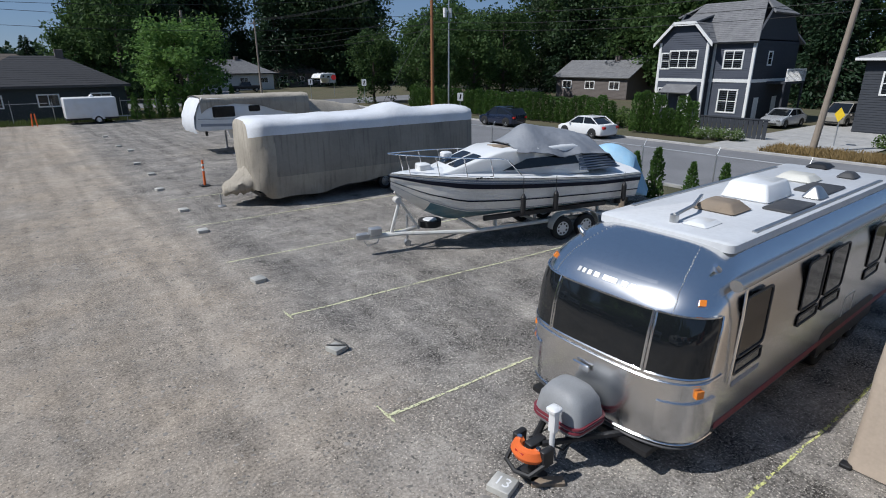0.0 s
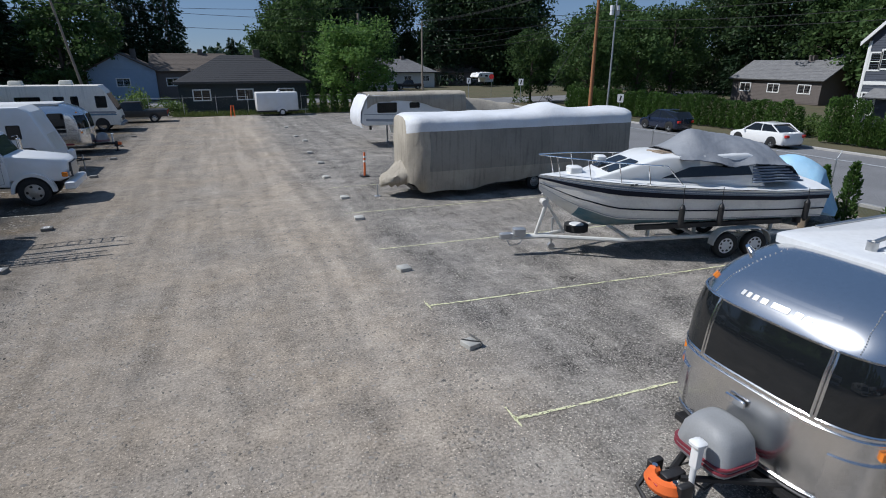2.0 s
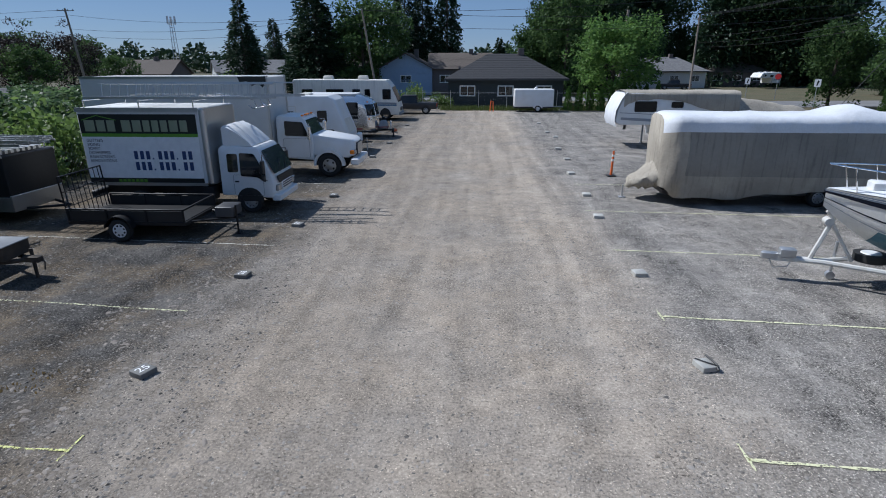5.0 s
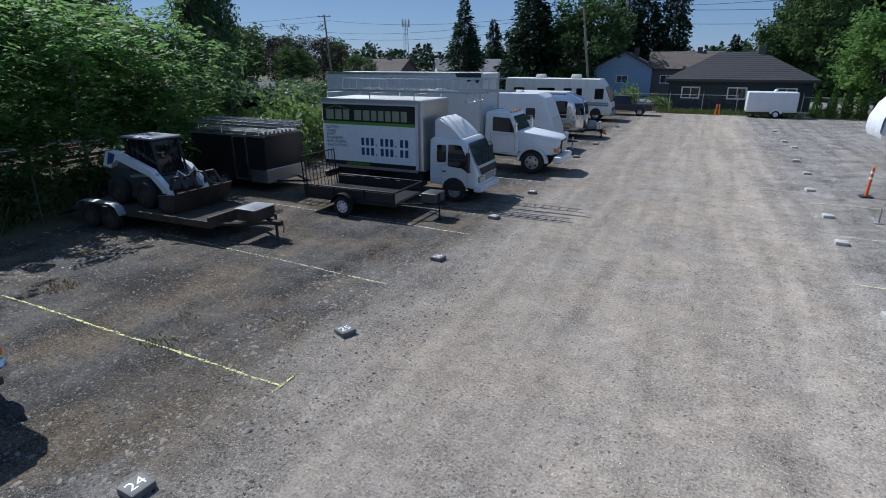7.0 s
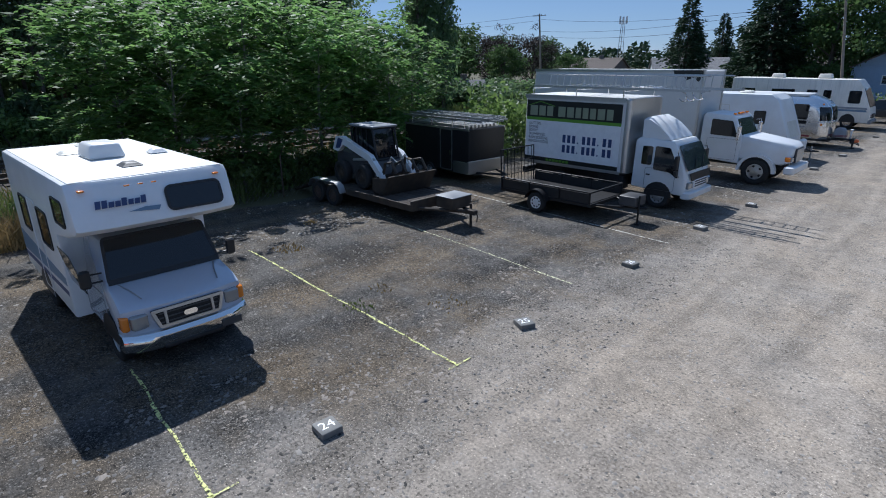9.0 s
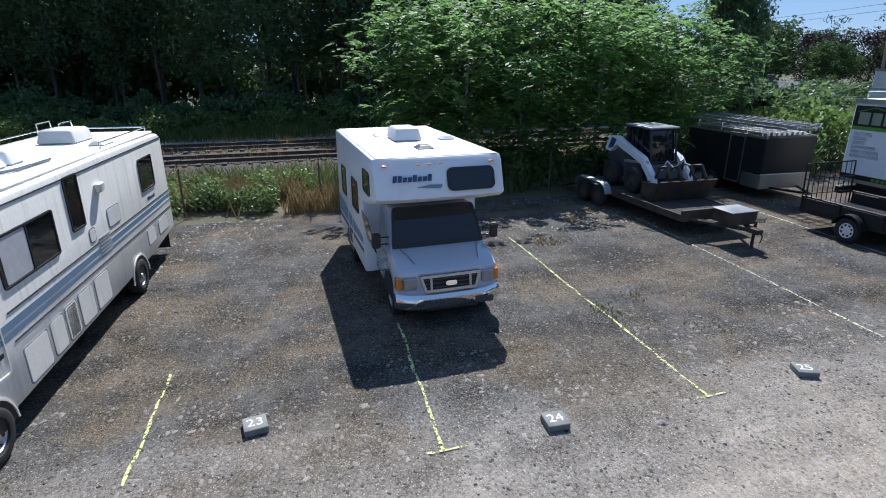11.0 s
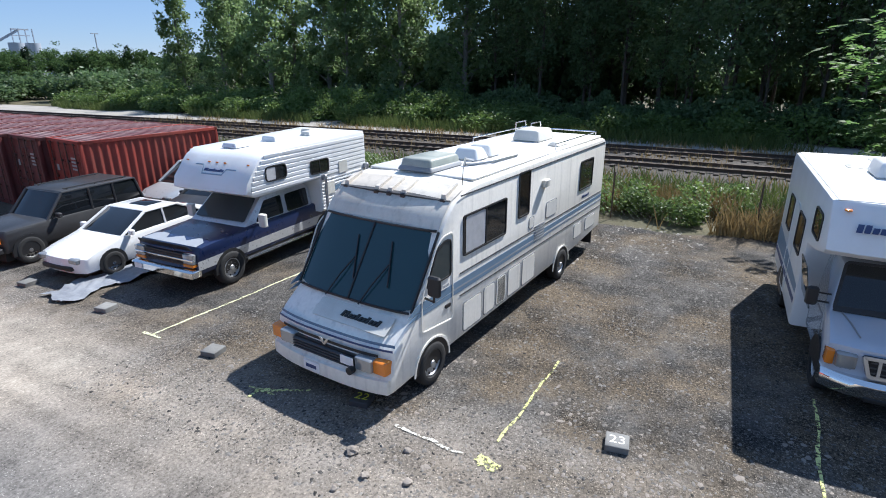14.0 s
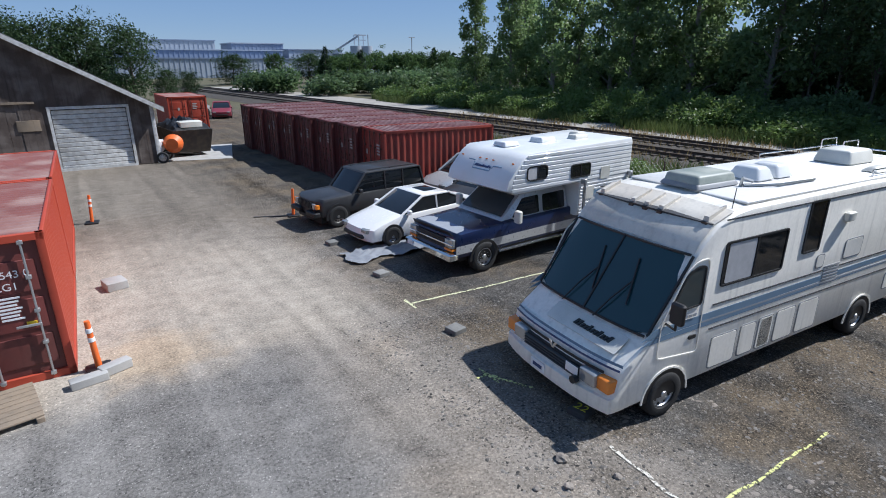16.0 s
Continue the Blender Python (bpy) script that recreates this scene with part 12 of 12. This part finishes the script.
# trees and hedgerow toward the factory
for k in range(30):
    az_ = 137 + 25 * k / 30 + rw.uniform(-0.5, 0.5)
    D = rw.uniform(112, 150)
    x, y = -D * math.sin(radians(az_)), D * math.cos(radians(az_))
    sd = k % 3
    if 157.0 < az_ < 160.8:
        continue
    if k % 4 == 3:
        plant(("fir", sd), None, x, y, 0.55, rw.uniform(0, 360), 0.42 + 0.05 * (k % 3))
    else:
        plant(("broad", sd), None, x, y, rw.uniform(0.6, 0.85), rw.uniform(0, 360), rw.uniform(0.6, 0.75), "hedgerow tree before the factory")
for x, y, s, sz in ((-9, -80, 0.9, 1.25), (-4, -84, 1.0, 1.35), (0, -82, 1.0, 1.3), (4, -86, 1.0, 1.35), (8, -82, 1.0, 1.3), (-13, -82, 0.5, 0.55), (-17, -88, 0.45, 0.5), (-37, -140, 1.1, 0.9), (-56, -140, 1.2, 0.95), (-62, -138, 1.0, 0.8), (12, -84, 1.0, 1.2)):
    sd = int(abs(x * 3 + y)) % 3
    plant(("darkbroad", sd % 2), None, x, y, s, rw.uniform(0, 360), sz * 0.8, "dark broadleaf tree beyond the barn")
for k in range(18):
    az_ = 145 + 19 * (k + rw.uniform(-0.3, 0.3)) / 18
    D = rw.uniform(92, 108)
    if 157.3 < az_ < 160.6:
        continue
    plant(("under", k % 3), None, -D * math.sin(radians(az_)), D * math.cos(radians(az_)), rw.uniform(1.6, 2.6), rw.uniform(0, 360), rw.uniform(1.5, 2.3), "thick bushes in front of the factory")
for x, y, sz in ((-2, -92, 0.85), (2.5, -93, 0.9), (-6.5, -92, 0.8), (7, -94, 0.85), (11, -92, 0.8)):
    plant(("fir", 1), None, x, y, 0.65, rw.uniform(0, 360), sz * 0.68)

# ---- grass, far woods, loose stones ----
def grass(name, n, xr, yr, h, material, label, seed, xfun=None, dens=None):
    rr = np.random.RandomState(seed)
    x = rr.uniform(*xr, n)
    y = rr.uniform(*yr, n)
    if dens is not None:
        keep = np.array([noise.noise(Vector((a * dens, b_ * dens, seed))) > -0.05 for a, b_ in zip(x, y)])
        x, y = x[keep], y[keep]
    if xfun:
        x = np.array([xfun(b_) for b_ in y]) + x
    m = len(x)
    hh = h * rr.uniform(0.45, 1.25, m)
    a = rr.uniform(0, 2 * math.pi, m)
    w = 0.014 + 0.010 * rr.uniform(size=m)
    bend = rr.normal(size=(m, 2)) * 0.28 * hh[:, None]
    ux, uy = np.cos(a) * w, np.sin(a) * w
    z0 = np.full(m, -0.03)
    v = np.stack([np.stack([x - ux, y - uy, z0], 1), np.stack([x + ux, y + uy, z0], 1), np.stack([x + bend[:, 0] * 0.6 + ux * 0.8, y + bend[:, 1] * 0.6 + uy * 0.8, hh * 0.65], 1), np.stack([x + bend[:, 0] - ux * 0.3, y + bend[:, 1] - uy * 0.3, hh], 1)], 1).reshape(-1, 3)
    return tagged(arr_mesh(name, v, np.arange(4 * m).reshape(m, 4), material), label, "grass", kind="stuff")


grass("tall_dry_grass", 13000, (-21.8, -17.9), (-9.5, 4.4), 0.75, "grass_dry", "tall straw-coloured grass along the lot edge", 3, None, 0.45)
grass("tall_green_grass", 22000, (-24.5, -18.6), (-45, 30), 0.75, "grass_green", "tall rough green grass between lot and rails", 4, None, 0.25)
grass("bank_grass", 26000, (-40.5, -37.2), (-75, 40), 0.8, "grass_green", "rough grass on the bank by the wood", 5, None, 0.12)
grass("track_weeds", 20000, (-6.2, 6.0), (-45, 25), 0.50, "grass_dry", "thin dry weeds beside the rails", 6, rail_x, 0.5)
grass("verge_grass", 9000, (34.9, 38.0), (2, 14), 0.35, "grass_dry", "dry grass verge around the utility pole", 7)
grass("stall_weeds", 90, (-13.3, -12.6), (6.3, 7.0), 0.07, "grass_dry", "small tuft of green weeds in the gravel", 8)
grass("stall_weeds", 60, (-8.9, -8.3), (5.5, 6.0), 0.06, "grass_green", "small tuft of green weeds in the gravel", 12)
for k, (x, y, r_, n) in enumerate(((-14.73, 8.36, 0.22, 90), (-9.05, 6.7, 0.28, 26), (-7.45, 7.2, 0.36, 40))):
    grass("stall_weeds", n, (x - r_, x + r_), (y - r_, y + r_), 0.05, "grass_dry", "low thin tuft of pale weeds in the gravel", 20 + k)
grass("fence_weeds", 5000, (-4, 20), (60.2, 62.0), 0.5, "grass_green", "weeds along the end fence", 9)


def far_wood(name, a0, a1, D, h, seed, n):
    rr = np.random.RandomState(seed)
    a = np.radians(rr.uniform(a0, a1, n))
    prof = np.array([0.62 + 0.5 * noise.noise(Vector((math.degrees(q) * 0.55, seed, 0))) + 0.3 * noise.noise(Vector((math.degrees(q) * 2.3, seed, 4))) for q in a])
    z = rr.uniform(0, 1, n) ** 0.8 * h * np.clip(prof, 0.25, 1.3)
    d = D * (1 + 0.08 * rr.uniform(-1, 1, n))
    c = np.stack([-d * np.sin(a), d * np.cos(a), z], 1)
    v, f = leaf_quads(c, D * 0.008, 0.2, None, 0.7, rr)
    return tagged(arr_mesh(name, v, f, "leaf_fir"), "far dark tree line on the horizon", "far woods", kind="stuff")


far_wood("far_woods", -25, 60, 330, 17, 2, 16000)
far_wood("far_woods", 120, 200, 420, 11, 3, 14000)
far_wood("far_woods", -120, -25, 210, 9, 4, 12000)
far_wood("far_woods", 58, 124, 96, 13, 5, 9000)


def stones(name, n, xr, yr, smin, smax, seed, label, away=None, material="stone"):
    rr = np.random.RandomState(seed)
    base = np.array([(1, 0, 0), (0.3, 0.9, 0), (-0.8, 0.6, 0), (-0.7, -0.6, 0), (0.4, -0.9, 0), (0.1, 0.1, 0.75)])
    tri = np.array([(0, 1, 5), (1, 2, 5), (2, 3, 5), (3, 4, 5), (4, 0, 5)])
    x, y = rr.uniform(*xr, n), rr.uniform(*yr, n)
    if away is not None:
        keep = np.array([noise.noise(Vector((p * away, q * away, seed))) + 0.35 * noise.noise(Vector((p * away * 4, q * away * 4, seed))) > 0.14 for p, q in zip(x, y)])
        x, y = x[keep], y[keep]
    n = len(x)
    s = smin + (smax - smin) * rr.uniform(0, 1, n) ** 3
    a = rr.uniform(0, 2 * math.pi, n)
    v = base[None] * (1 + 0.3 * rr.uniform(-1, 1, (n, 6, 1))) * s[:, None, None]
    v[:, :, 0] *= rr.uniform(0.9, 1.6, n)[:, None]
    v[:, :, 1] *= rr.uniform(0.55, 1.0, n)[:, None]
    v[:, 5, :2] += rr.uniform(-0.35, 0.35, (n, 2)) * s[:, None]
    v[:, :, 2] *= rr.uniform(0.4, 0.95, n)[:, None]
    ca, sa = np.cos(a)[:, None], np.sin(a)[:, None]
    X = v[:, :, 0] * ca - v[:, :, 1] * sa + x[:, None]
    Y = v[:, :, 0] * sa + v[:, :, 1] * ca + y[:, None]
    V = np.stack([X, Y, v[:, :, 2] - 0.004], 2).reshape(-1, 3)
    F = (tri[None] + 6 * np.arange(n)[:, None, None]).reshape(-1, 3)
    return tagged(arr_mesh(name, V, F, material), label, "gravel", kind="stuff")


stones("loose_gravel", 75000, (-4.4, 9), (-4, 17), 0.008, 0.030, 3, "loose crushed stones on the lot", 0.55)
stones("loose_gravel", 30000, (2.6, 11), (-2, 17), 0.012, 0.036, 14, "loose crushed grey stones in the stalls")
stones("loose_gravel", 80000, (-15.5, -4.2), (-9, 15), 0.010, 0.040, 13, "loose crushed dark stones in the stalls", None, "stallstone")
stones("loose_gravel", 7000, (-8, -3.6), (-5, 14), 0.014, 0.060, 4, "coarse pale stones along the stall edge", 0.9, "rock")
stones("loose_gravel", 30000, (-16, 10), (16, 42), 0.018, 0.055, 5, "loose crushed stones on the lot", 0.35)
stones("loose_gravel", 9000, (-17.8, -13.5), (-12, 22), 0.012, 0.06, 6, "coarse stones by the fence line", 0.3)
stones("loose_gravel", 26000, (-5, 4.5), (-4, 20), 0.009, 0.040, 7, "scattered larger stones on the drive")
stones("loose_gravel", 2600, (-7, 10), (-3.5, 34), 0.020, 0.055, 17, "scattered larger stones on the drive")
stones("pale_stones", 420, (-6.9, -3.4), (-2, 12), 0.030, 0.085, 19, "hand-sized pale stones along the stall edge", 0.7, "rock")
stones("dark_stones", 700, (-9, 9), (-3.2, 30), 0.014, 0.045, 8, "scattered dark stones and clods on the drive", 0.4, "darkstone")
stones("pale_stones", 5200, (-7.5, -2.6), (-4, 14), 0.012, 0.046, 9, "scattered pale stones at the stall edge", 0.6, "rock")
for x, y, s in ((-5.05, -3.95, 0.14), (-4.75, -3.55, 0.11), (-4.9, -3.0, 0.10), (-4.4, -3.75, 0.08), (-5.4, -3.3, 0.09), (-4.15, -2.6, 0.09)):
    rk = thing("rock", x, y, rw.uniform(0, 360), "fist-sized grey rock on the gravel", "rock", "loose rocks")
    b = B()
    s *= 0.58
    bmesh.ops.create_icosphere(b, subdivisions=2, radius=s)
    for v in b.verts:
        v.co *= 1 + 0.75 * noise.noise(v.co * 14 + Vector((x * 3, y * 3, 0)))
        v.co.z = max(v.co.z * 0.7, -0.3 * s) + 0.3 * s
    part("stone", b, "rock", rk, smooth=12)
